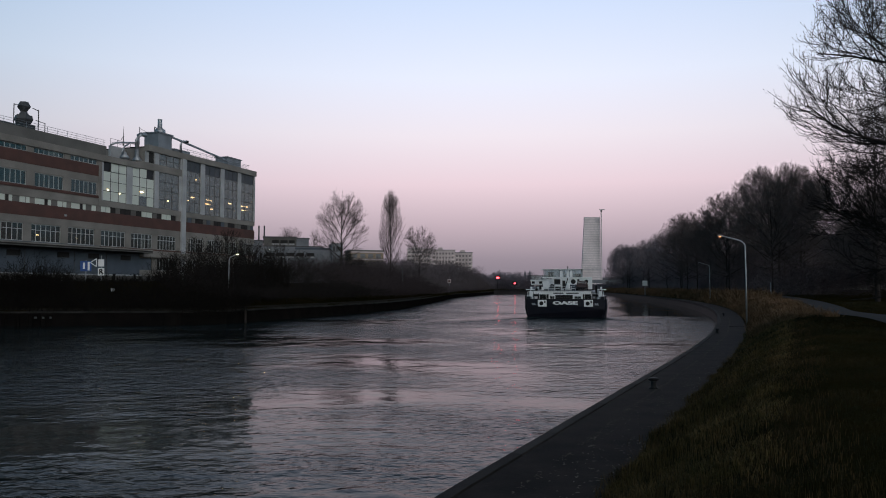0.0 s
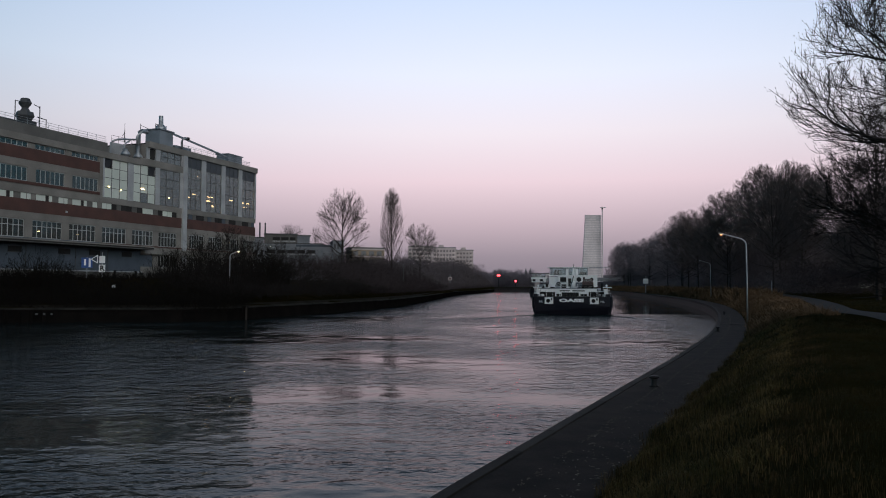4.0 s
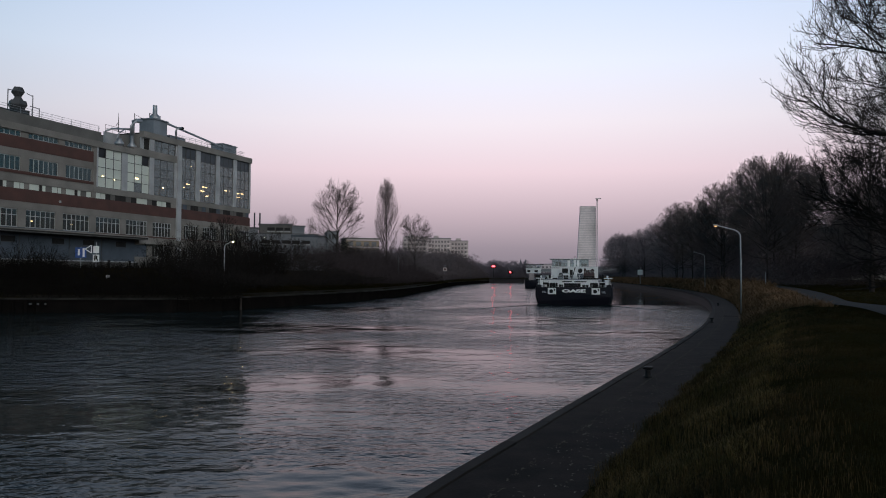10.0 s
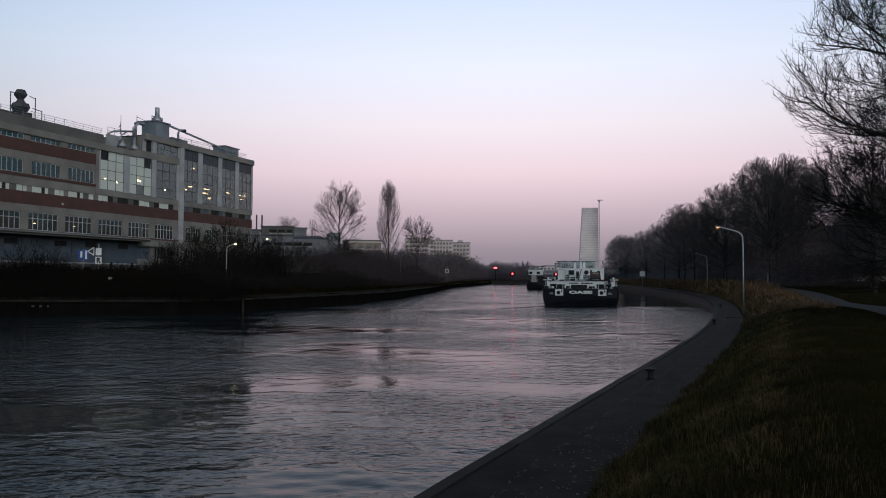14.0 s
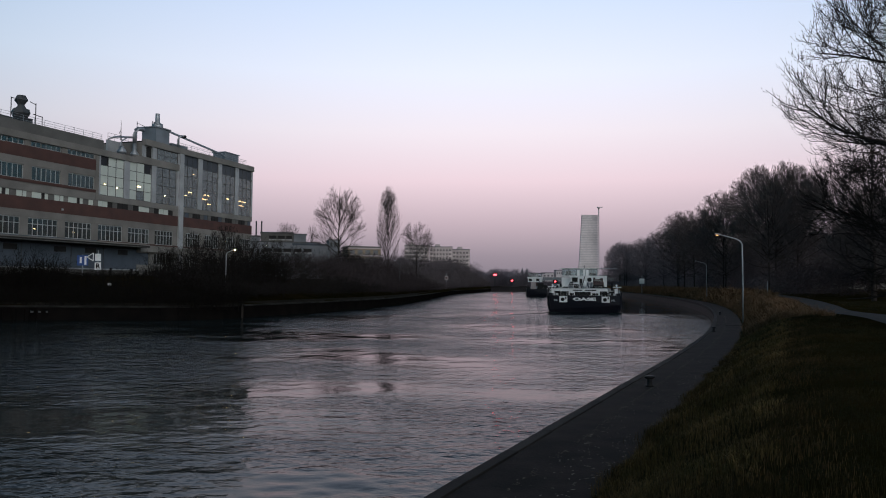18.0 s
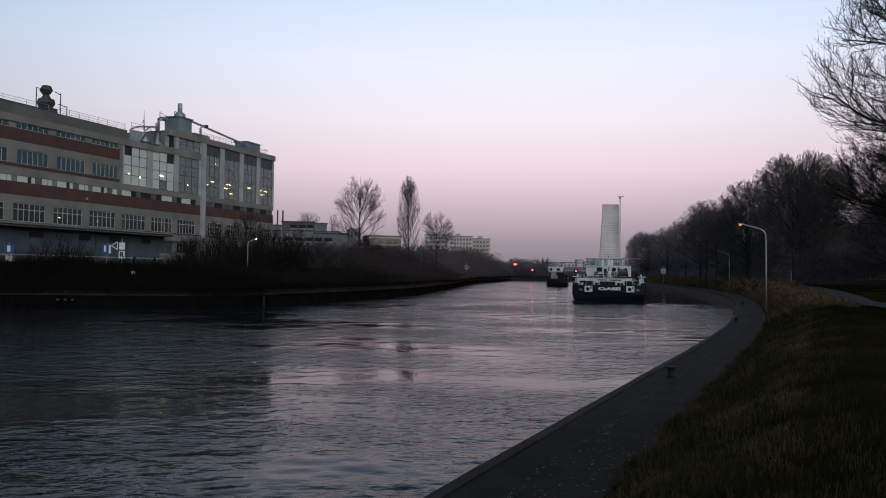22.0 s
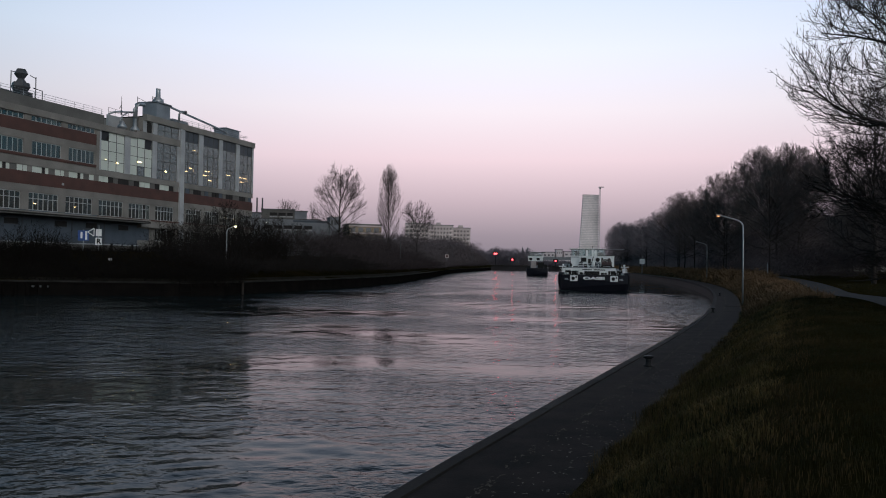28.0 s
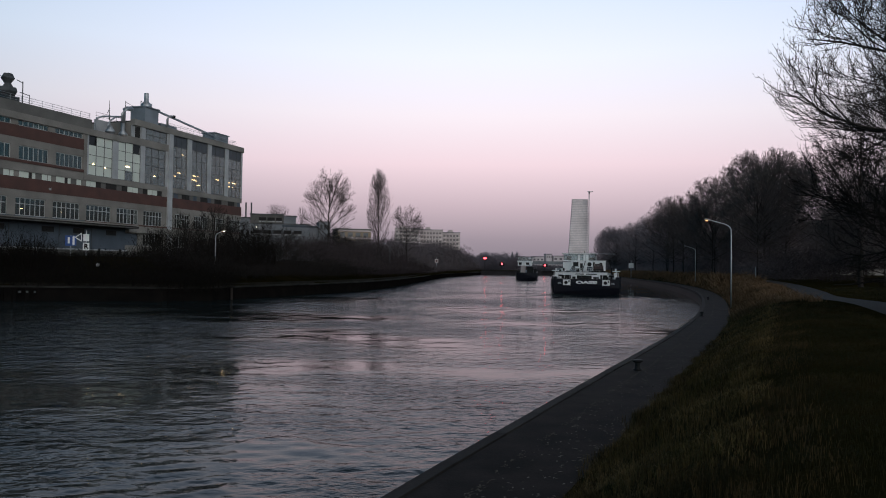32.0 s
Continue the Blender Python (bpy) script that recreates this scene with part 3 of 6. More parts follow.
# ---- factory on the far bank: x runs along its front, -y faces the water ----
def build_factory():
    fac = new("factory")
    fac.matrix_basis = pose(-57.05, 112.0, 0, 0, 0, 71.05)
    tagged(fac, "long beige factory with red bands and a glazed tower block", "factory building")
    S0, S1 = -68.7, 54.2

    def bands(name, material, x0, x1, z0, z1, y0=0.0, y1=0.35, label=""):
        return boxes(name, material, fac, (x0, x1, y0, y1, z0, z1), label=label)

    GL = 10.75
    PITCH = 6.65
    ends = [9.85 - PITCH * k for k in range(12)]
    # wing, layer by layer
    bands("coping", M_BEIGE, S0, 19.0, 23.95, 24.9, -0.25, 0.6)
    bands("gutter", M_DARK, S0, 14.4, 24.9, 25.0, 0.7, 2.5)
    bands("red_band", M_RED, S0, 10.1, 21.45, 23.15, -0.03)
    bands("wall", M_BEIGE, S0, 10.1, 20.4, 21.45)
    bands("sill_band", M_RED, S0, 10.1, 18.0, 18.42, -0.12)
    bands("wall", M_BEIGE, S0, 10.1, 16.8, 18.0)
    bands("end_pier", M_BEIGE, 10.1, GL, 16.8, 23.95, -0.06)
    bands("red_band", M_RED, S0, 30.2, 14.15, 15.95, -0.03)
    bands("wall", M_BEIGE, S0, 30.2, 13.1, 14.15)
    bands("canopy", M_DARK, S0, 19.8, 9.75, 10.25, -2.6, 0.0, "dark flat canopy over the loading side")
    bands("canopy_edge", M_BEIGE, S0, 19.8, 10.12, 10.3, -2.68, -2.61)
    bands("canopy_lip", M_PARAPET, S0, 19.8, 9.82, 9.9, -2.66, -2.61)
    bands("wall", M_SLATE, S0, 19.8, 6.2, 10.6, 0.1, 0.5)
    bands("ledge", M_PIER, S0, 19.8, 6.02, 6.2, -0.35, 0.45)
    bands("plinth", M_PARAPET, S0, 31.0, 4.95, 6.02, -0.1, 0.4)
    # dark strip stands in for the unlit opening under the plinth
    bands("dark_opening_strip", M_DARK, S0, 31.0, 3.6, 4.95, 0.0, 0.4)
    bands("interior", M_INNER, S0, 30.0, 10.4, 23.9, 4.0, 4.3)
    bands("floor_slab", M_INNER, S0, 54.0, 17.2, 17.5, 0.4, 4.0)
    bands("floor_slab", M_INNER, S0, 54.0, 10.3, 10.6, 0.4, 4.0)
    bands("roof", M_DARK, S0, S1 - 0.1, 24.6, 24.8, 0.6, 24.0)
    bands("back_wall", M_BEIGE, S0, S1, 4.0, 24.6, 24.0, 24.4)
    bands("end_wall", M_BEIGE, S0 - 0.4, S0, 4.0, 24.9, 0.0, 24.4)

    def window(x0, x1, z0, z1, n, rows=1, split=0.5, blind=(), curtain_in=(), dark=()):
        """A ribbon of n lights in a pale frame; some have a blind or a curtain behind."""
        step = (x1 - x0) / n
        xs = [x0, x0 + 0.06] + [c for k in range(1, n) for c in (x0 + step * k - 0.05, x0 + step * k + 0.05)] + [x1 - 0.06, x1]
        zc = z0 + (z1 - z0) * split
        zs = [z0, z0 + 0.09] + ([zc - 0.04, zc + 0.04] if rows > 1 else []) + [z1 - 0.09, z1]
        w = lattice("window", M_FRAME, fac, xs, zs, 0.12, 0.2)
        for k in range(n):
            a = x0 + step * k
            boxes("pane", M_GLASSW, w, (a + 0.055, a + step - 0.055, 0.155, 0.165, z0 + 0.05, z1 - 0.05))
            if k in blind:
                boxes("blind", M_BLIND, w, (a + 0.06, a + step - 0.06, 0.22, 0.24, z0 + 0.1, z1 - 0.1), label="pale drawn blind")
            elif k in curtain_in:
                boxes("curtain", M_CURTAIN, w, (a + 0.06, a + step - 0.06, 0.24, 0.27, z0 + 0.1, z1 - 0.1), label="grey half-drawn curtain")
            elif k in dark:
                boxes("panel", M_DARK, w, (a + 0.06, a + step - 0.06, 0.20, 0.22, z0 + (z1 - z0) * 0.35, z1 - 0.1), label="dark ventilation panel")
        return w

    rng = random.Random(7)
    for k, x1 in enumerate(ends):
        x0 = x1 - PITCH
        # pillars and windows of each storey
        for z0, z1, wide, nn in ((23.15, 23.95, 5.45, 6), (18.42, 20.4, 5.2, 6)):
            boxes("pillar", M_BEIGE, fac, (x1 - PITCH + 0.25, x1 - wide, 0.0, 0.35, z0, z1))
            boxes("jamb", M_BEIGE, fac, (x1, x1 + 0.25, 0.0, 0.35, z0, z1))
            tall = z0 < 20
            window(x1 - wide, x1, z0, z1, nn, 1, blind=[b for b in range(nn) if rng.random() < 0.07],
                   curtain_in=[b for b in range(nn) if rng.random() < (0.55 if tall else 0.35)], dark=(0,) if tall and k % 2 == 0 else ())
        boxes("pillar", M_BEIGE, fac, (x1 - 0.3, x1 + 1.05, 0.0, 0.35, 10.6, 13.1))
        window(x1 + 1.05 - PITCH, x1 - 0.3, 10.6, 13.1, 6, 2, 0.66, curtain_in=[b for b in range(6) if rng.random() < 0.3])
        # clerestory strip: white boards, dark lights and piers in turn
        a = x0 + 0.05
        for wdt, mm in ((0.75, M_BLIND), (0.8, M_BEIGE), (1.75, M_BLIND), (0.55, M_DARK), (0.65, M_BLIND), (1.1, M_PARAPET), (1.05, M_BLIND)):
            boxes("strip_panel", mm, fac, (a, a + wdt - 0.06, 0.12, 0.3, 15.95, 16.8))
            boxes("strip_post", M_BEIGE, fac, (a + wdt - 0.06, a + wdt, 0.08, 0.3, 15.95, 16.8))
            a += wdt
    boxes("strip_panel", M_BEIGE, fac, (9.9, GL, 0.0, 0.3, 15.95, 16.8))
    # service hatches, doors and posts under the canopy
    for x in (-20.0, -6.3, 2.4, 8.4, 15.4):
        boxes("louvre", M_DARK, fac, (x, x + 2.2, 0.02, 0.09, 8.55, 9.3))
        boxes("louvre_frame", M_VENT, fac, (x - 0.08, x + 2.28, 0.06, 0.095, 8.47, 8.55), (x - 0.08, x + 2.28, 0.06, 0.095, 9.3, 9.38))
    for x in (-3.4, 5.6, 12.2):
        boxes("wall_joint", M_VENT, fac, (x, x + 0.12, 0.04, 0.1, 6.2, 9.7))
    # two small dark posts; their wider heads are made up
    for x, h in ((13.2, 1.0), (17.9, 0.95)):
        bm = bmesh.new()
        lathe(bm, [(0.16, 5.1), (0.16, 5.1 + h), (0.22, 5.15 + h), (0.22, 5.3 + h)], 10, x, -0.6)
        part("short_post", bm, M_BLACK, fac, "short black post before the plinth")
    boxes("wall_lamp", M_PIER, fac, (3.4, 3.7, -0.2, -0.04, 14.6, 14.9))
    # lamps seen behind the lower windows
    for x, z, w in ((-2.0, 11.55, 0.42), (-1.1, 11.55, 0.42), (-0.3, 11.55, 0.42), (4.6, 11.55, 0.55), (6.2, 11.55, 0.4), (11.3, 11.4, 0.55)):
        boxes("tube_lamp", G_WARM, fac, (x, x + w, 0.45, 0.5, z, z + 0.09))

    # lower storeys of the tower block
    bands("wall", M_BEIGE, GL, S1, 16.85, 17.75, -0.05)
    bands("red_band", M_RED, 31.2, S1, 14.2, 15.95, -0.03)
    bands("wall", M_BEIGE, 31.2, S1, 13.15, 14.2)
    bands("wall", M_BEIGE, 19.8, S1, 9.05, 10.6, -0.12)
    bands("sill_band", M_RED, GL, S1, 10.35, 10.6, -0.2)
    bands("ledge", M_BEIGE, 19.8, 31.0, 9.2, 10.1, -0.75, -0.12, "broad pale beam above the low windows")
    bands("wall", M_BEIGE, 19.8, S1, 6.02, 7.05)
    bands("plinth", M_BEIGE, 31.0, S1, 3.6, 6.02, -0.1, 0.4)
    for a, b in ((9.55, 16.25), (16.25, 22.75), (22.75, 28.95), (31.2, 36.9), (36.9, 42.6), (42.6, 48.4), (48.4, 54.0)):
        if a > 10:
            boxes("pillar", M_BEIGE, fac, (a, a + 1.35, 0.0, 0.35, 10.6, 13.15))
        window(a + 1.35, b, 10.6, 13.1, 6, 2, 0.66, blind=[k for k in range(6) if rng.random() < 0.06], curtain_in=[k for k in range(6) if rng.random() < 0.25])
        if a > 16.3:
            boxes("pillar", M_BEIGE, fac, (a, a + 1.3, 0.0, 0.35, 7.05, 9.05))
            window(a + 1.3, b, 7.05, 9.05, 6, 1)
        for q in range(5):
            mm = ((M_BLIND, M_DARK, M_PARAPET, M_DARK, M_BLIND) if a < 30 else (M_DARK, M_PARAPET, M_SLATE, M_PARAPET, M_DARK))[(q + int(a)) % 5]
            boxes("strip_panel", mm, fac, (max(a, GL) + (b - max(a, GL)) * q / 5, max(a, GL) + (b - max(a, GL)) * (q + 0.93) / 5, 0.1, 0.3, 15.95, 16.85))
    boxes("window", M_SLATE, fac, (19.85, 22.75, 0.15, 0.2, 7.05, 9.05))
    boxes("pillar", M_BEIGE, fac, (28.95, 30.2, 0.0, 0.35, 7.05, 13.15), (28.95, 30.2, 0.05, 0.35, 15.95, 16.85))
    # glazed storeys
    bands("pier", M_PIER, 30.2, 31.3, 4.2, 27.3, -0.35, 0.3)
    for x0, x1, top in ((GL, 11.05, 24.1), (16.3, 17.6, 24.1), (23.0, 24.1, 27.3), (35.8, 37.1, 27.3), (42.1, 43.3, 27.3), (47.9, 49.1, 27.3), (53.75, S1, 27.3)):
        bands("pier", M_PIER, x0, x1, 17.75, top, -0.1, 0.3)
    bands("coping", M_BEIGE, 21.1, S1 + 0.2, 27.3, 28.35, -0.3, 0.6)
    bands("coping", M_BEIGE, 19.0, 31.0, 24.1, 25.3, -0.14, 0.5)
    bands("coping", M_BEIGE, GL, 19.0, 24.1, 24.92, -0.22, 0.6)
    bands("tower_roof", M_DARK, 21.1, S1, 27.9, 28.1, 0.6, 24.0)
    bands("end_wall", M_BEIGE, S1 - 0.35, S1, 4.2, 27.9, 0.35, 24.4)
    bands("interior", M_WORKSIN, 30.0, S1 - 0.4, 17.5, 27.9, 7.0, 7.3)
    for x in (33.4, 39.7, 45.5, 51.2):
        bands("inner_post", M_PARAPET, x, x + 0.35, 17.8, 27.2, 3.0, 3.4)
    bands("inner_gallery", M_DARK, 31.2, S1 - 0.5, 22.0, 22.35, 2.4, 6.9)
    bands("tower_side", M_BEIGE, 21.1, 21.5, 24.8, 27.9, 0.6, 24.0)
    bands("tower_back", M_BEIGE, 21.1, S1, 24.6, 27.9, 24.0, 24.4)

    def curtain(x0, x1, z0, z1, nx, nz, pane_of):
        cut = lambda a, b, n, h: [a, a + h] + [q for k in range(1, n) for q in (a + (b - a) * k / n - h, a + (b - a) * k / n + h)] + [b - h, b]
        c = lattice("glazing", M_MULL, fac, cut(x0, x1, nx, 0.045), cut(z0, z1, nz, 0.04), 0.05, 0.16)
        for i in range(nx):
            for j in range(nz):
                mm = pane_of(i, j)
                tilt = 0.5 if mm == "open" else 0.0
                a, b = x0 + (x1 - x0) * i / nx + 0.045, x0 + (x1 - x0) * (i + 1) / nx - 0.045
                c0, c1 = z0 + (z1 - z0) * j / nz + 0.04, z0 + (z1 - z0) * (j + 1) / nz - 0.04
                if tilt:
                    pn = boxes("pane", M_DARKPANE, c, (0, b - a, -0.02, 0.02, c0 - c1, 0), label="tilted open ventilation pane")
                    pn.matrix_basis = pose(a, 0.13, c1, 12)
                else:
                    boxes("pane", mm, c, (a, b, 0.10, 0.12, c0, c1))

    curtain(11.05, 16.3, 17.8, 24.08, 3, 4, lambda i, j: "open" if (i, j) == (0, 3) else M_BLIND)
    curtain(17.6, 23.0, 17.8, 24.08, 3, 4, lambda i, j: "open" if (i, j) == (2, 3) else (M_GLASS if (i, j) == (1, 0) else M_BLIND))
    curtain(24.1, 29.6, 17.8, 24.08, 3, 4, lambda i, j: M_GLASS)
    curtain(24.4, 29.9, 25.3, 27.28, 3, 2, lambda i, j: M_GLASS)
    boxes("jamb", M_PIER, fac, (29.6, 30.2, -0.05, 0.3, 17.75, 24.1), (29.9, 30.2, -0.05, 0.3, 25.3, 27.3))
    for x0, x1 in ((31.3, 35.8), (37.1, 42.1), (43.3, 47.9), (49.1, 53.75)):
        curtain(x0, x1, 17.8, 27.28, 3, 5, lambda i, j: M_DARKPANE if j == 4 else M_GLASS)
        boxes("cupboard", M_DARK, fac, (x0 + 0.3 + (x0 % 2), x1 - 0.8, 0.6, 1.0, 17.8, 19.3))
    # tubes that light the workshop, and two seen through the pale panes
    for x, z, w in ((31.5, 20.5, 0.45), (32.8, 20.05, 0.4), (33.8, 20.75, 0.95), (34.8, 24.2, 0.55), (36.7, 20.5, 0.4), (37.6, 19.95, 0.5), (38.5, 20.75, 1.6), (38.0, 19.95, 1.5), (39.7, 19.1, 0.9), (45.6, 20.8, 1.1),
                    (48.9, 20.75, 0.55), (49.8, 20.72, 0.95), (51.2, 20.72, 0.5), (51.9, 20.72, 0.95), (49.9, 19.85, 0.9), (51.0, 19.85, 0.8), (44.4, 12.3, 1.6), (47.4, 12.1, 0.6), (49.2, 12.2, 0.5), (50.3, 12.1, 0.5)):
        boxes("tube_lamp", G_WARM, fac, (x, x + w, 0.5, 0.6, z - 0.09, z + 0.09))
    for x, z, w in ((19.6, 20.1, 0.8), (12.1, 19.55, 0.25), (14.7, 19.3, 0.25), (26.5, 19.3, 0.4)):
        boxes("tube_lamp", G_WARM, fac, (x, x + w, 0.05, 0.08, z - 0.05, z + 0.05))

    # roof of the left wing: set-back parapet and rails
    bands("parapet", M_PARAPET, S0, 14.4, 24.8, 27.05, 2.5, 2.9)
    bm = bmesh.new()
    x = S0 + 1
    while x < 14.4:
        tube(bm, [(x, 2.7, 26.9), (x, 2.7, 28.0)], 0.03, 5)
        x += 1.9
    for z in (27.3, 27.65, 28.0):
        tube(bm, [(S0 + 1, 2.7, z), (14.3, 2.7, z)], 0.025, 5)
    part("roof_rail", bm, M_GALV, fac)
    bm = bmesh.new()
    for x in [31.5 + 1.9 * k for k in range(12)]:
        tube(bm, [(x, 1.2, 28.1), (x, 1.2, 29.6)], 0.03, 5)
    for z in (28.9, 29.3, 29.6):
        tube(bm, [(31.5, 1.2, z), (53.8, 1.2, z)], 0.03, 5)
    for y in (4, 7, 10):
        tube(bm, [(53.8, y, 28.1), (53.8, y, 29.6)], 0.03, 5)
    tube(bm, [(53.8, 1.2, 29.6), (53.8, 10, 29.6)], 0.03, 5)
    part("roof_rail", bm, M_GALV, fac)
    # pipes along the tower roof
    bm = bmesh.new()
    for y, z in ((0.9, 29.75), (1.6, 30.2)):
        tube(bm, [(28.5, y, z + 1.2), (46.0, y, z - 0.5)], 0.12, 8)
    part("roof_pipe", bm, M_GALV, fac, "pale pipes running along the roof edge")
    # cabin with flue
    cabin = boxes("roof_cabin", M_BLUEBOX, fac, (25.1, 28.7, 1.0, 4.0, 28.0, 31.2), (24.9, 28.9, 0.8, 4.2, 31.2, 31.4))
    bm = bmesh.new()
    lathe(bm, [(0.9, 31.4), (1.0, 31.6), (0.95, 32.0), (0.42, 32.5), (0.38, 33.9), (0.4, 34.0)], 12, 26.9, 2.2)
    part("flue", bm, M_GALV, cabin, "short steel flue on the roof cabin", True)
    bm = bmesh.new()
    for x in (25.5, 28.3):
        tube(bm, [(x, 2.2, 31.2), (x, 2.2, 32.4)], 0.07, 5)
    tube(bm, [(25.5, 2.2, 32.3), (28.3, 2.2, 32.3)], 0.06, 5)
    part("bracket", bm, M_VENT, cabin)
    # bent exhaust and side box
    bm = bmesh.new()
    tube(bm, [(31.2, 1.0, 28.2), (31.2, 1.0, 30.2), (31.35, 0.9, 30.55), (31.7, 0.8, 30.8), (32.4, 0.7, 30.85)], 0.2, 10)
    part("bent_exhaust", bm, M_GALV, fac, "bent steel exhaust with a black mouth", True)
    bm = bmesh.new()
    tube(bm, [(32.38, 0.7, 30.85), (32.75, 0.65, 30.86)], 0.26, 10)
    part("exhaust_mouth", bm, M_BLACK, fac, "", True)
    boxes("roof_box", M_BLUEBOX, fac, (46.6, 51.4, 1.6, 4.4, 28.1, 30.3), (46.4, 51.6, 1.4, 4.6, 30.3, 30.45))
    boxes("roof_plant", M_BLUEBOX, fac, (31.0, 35.5, 2.2, 5.0, 28.1, 29.5))
    # dust cyclones and ducts over the terrace
    for x, top in ((17.5, 26.6), (20.5, 27.6)):
        bm = bmesh.new()
        lathe(bm, [(0.5, 24.9), (0.5, 25.45), (0.74, 25.5), (0.76, 25.75), (0.34, 26.3), (0.3, top)], 14, x, 1.6)
        part("cyclone", bm, M_GALV, fac, "galvanised cyclone separator on the roof terrace", True)
    bm = bmesh.new()
    tube(bm, [(20.5, 1.6, 27.6), (20.5, 1.6, 29.2), (20.8, 1.6, 29.9), (21.4, 1.6, 30.25), (22.6, 1.6, 30.3)], 0.36, 10)
    tube(bm, [(14.6, 1.8, 27.3), (16.0, 1.8, 27.9), (20.3, 1.8, 28.6)], 0.15, 8)
    tube(bm, [(16.6, 1.4, 26.2), (17.4, 1.6, 27.4), (18.6, 1.6, 28.2)], 0.12, 8)
    part("duct", bm, M_GALV, fac, "", True)
    boxes("terrace_wall", M_PIER, fac, (17.6, 25.0, 4.6, 5.0, 25.0, 27.9), (21.1, 23.7, 0.25, 0.5, 25.4, 27.3))
    bm = bmesh.new()
    for x in (17.8, 19.4, 21.0, 22.6, 24.2):
        tube(bm, [(x, 4.8, 27.9), (x, 4.8, 29.1)], 0.03, 5)
    for z in (28.5, 29.1):
        tube(bm, [(17.8, 4.8, z), (24.2, 4.8, z)], 0.03, 5)
    tube(bm, [(21.0, 1.6, 28.4), (21.0, 1.6, 31.4)], 0.06, 5)
    tube(bm, [(21.0, 1.6, 31.2), (23.0, 1.6, 30.9)], 0.04, 5)
    part("roof_rail", bm, M_VENT, fac)
    boxes("terrace_door", M_DARK, fac, (21.8, 23.2, 0.2, 0.24, 25.4, 27.2))
    # spiky aerial
    bm = bmesh.new()
    tube(bm, [(18.8, 3.0, 27.9), (18.8, 3.0, 31.2)], 0.10, 6, 0.02)
    tube(bm, [(18.3, 3.0, 28.9), (18.8, 3.0, 29.6)], 0.05, 5)
    part("aerial", bm, M_VENT, fac, "thin dark aerial mast")
    # double hexagonal ventilator on its frame
    hexa = lambda r: [(r * math.cos(math.pi * k / 3), r * math.sin(math.pi * k / 3)) for k in range(6)]
    vent = boxes("ventilator", M_VENT, fac, (-1.5, 0.7, 3.0, 5.2, 25.0, 27.8), label="dark hexagonal roof ventilator on a steel frame")
    for z0, z1, r0, r1 in ((27.6, 28.5, 0.8, 1.32), (28.5, 29.1, 1.32, 1.15), (29.1, 29.7, 0.8, 0.45), (29.7, 30.4, 0.45, 0.95), (30.4, 31.1, 0.95, 0.6)):
        bm = bmesh.new()
        prism(bm, [(x - 0.4, y + 4.1) for x, y in hexa(r0)], z0, z1, r1 / r0)
        part("cowl", bm, M_VENT, vent)
    bm = bmesh.new()
    for x in (-3.2, -0.6 + 1.7):
        tube(bm, [(x, 2.9, 25.0), (x, 2.9, 30.2)], 0.07, 5)
    tube(bm, [(-3.2, 2.9, 30.1), (-1.2, 3.2, 30.3)], 0.06, 5)
    tube(bm, [(1.1, 2.9, 30.0), (0.3, 3.2, 30.3)], 0.06, 5)
    tube(bm, [(2.3, 2.9, 26.5), (2.3, 2.9, 28.5)], 0.06, 5)
    tube(bm, [(2.3, 2.9, 28.4), (0.9, 3.2, 28.6)], 0.06, 5)
    part("stand", bm, M_VENT, vent)
    boxes("roof_hut", M_VENT, fac, (-12.5, -3.6, 2.7, 7.0, 25.0, 27.3))


build_factory()


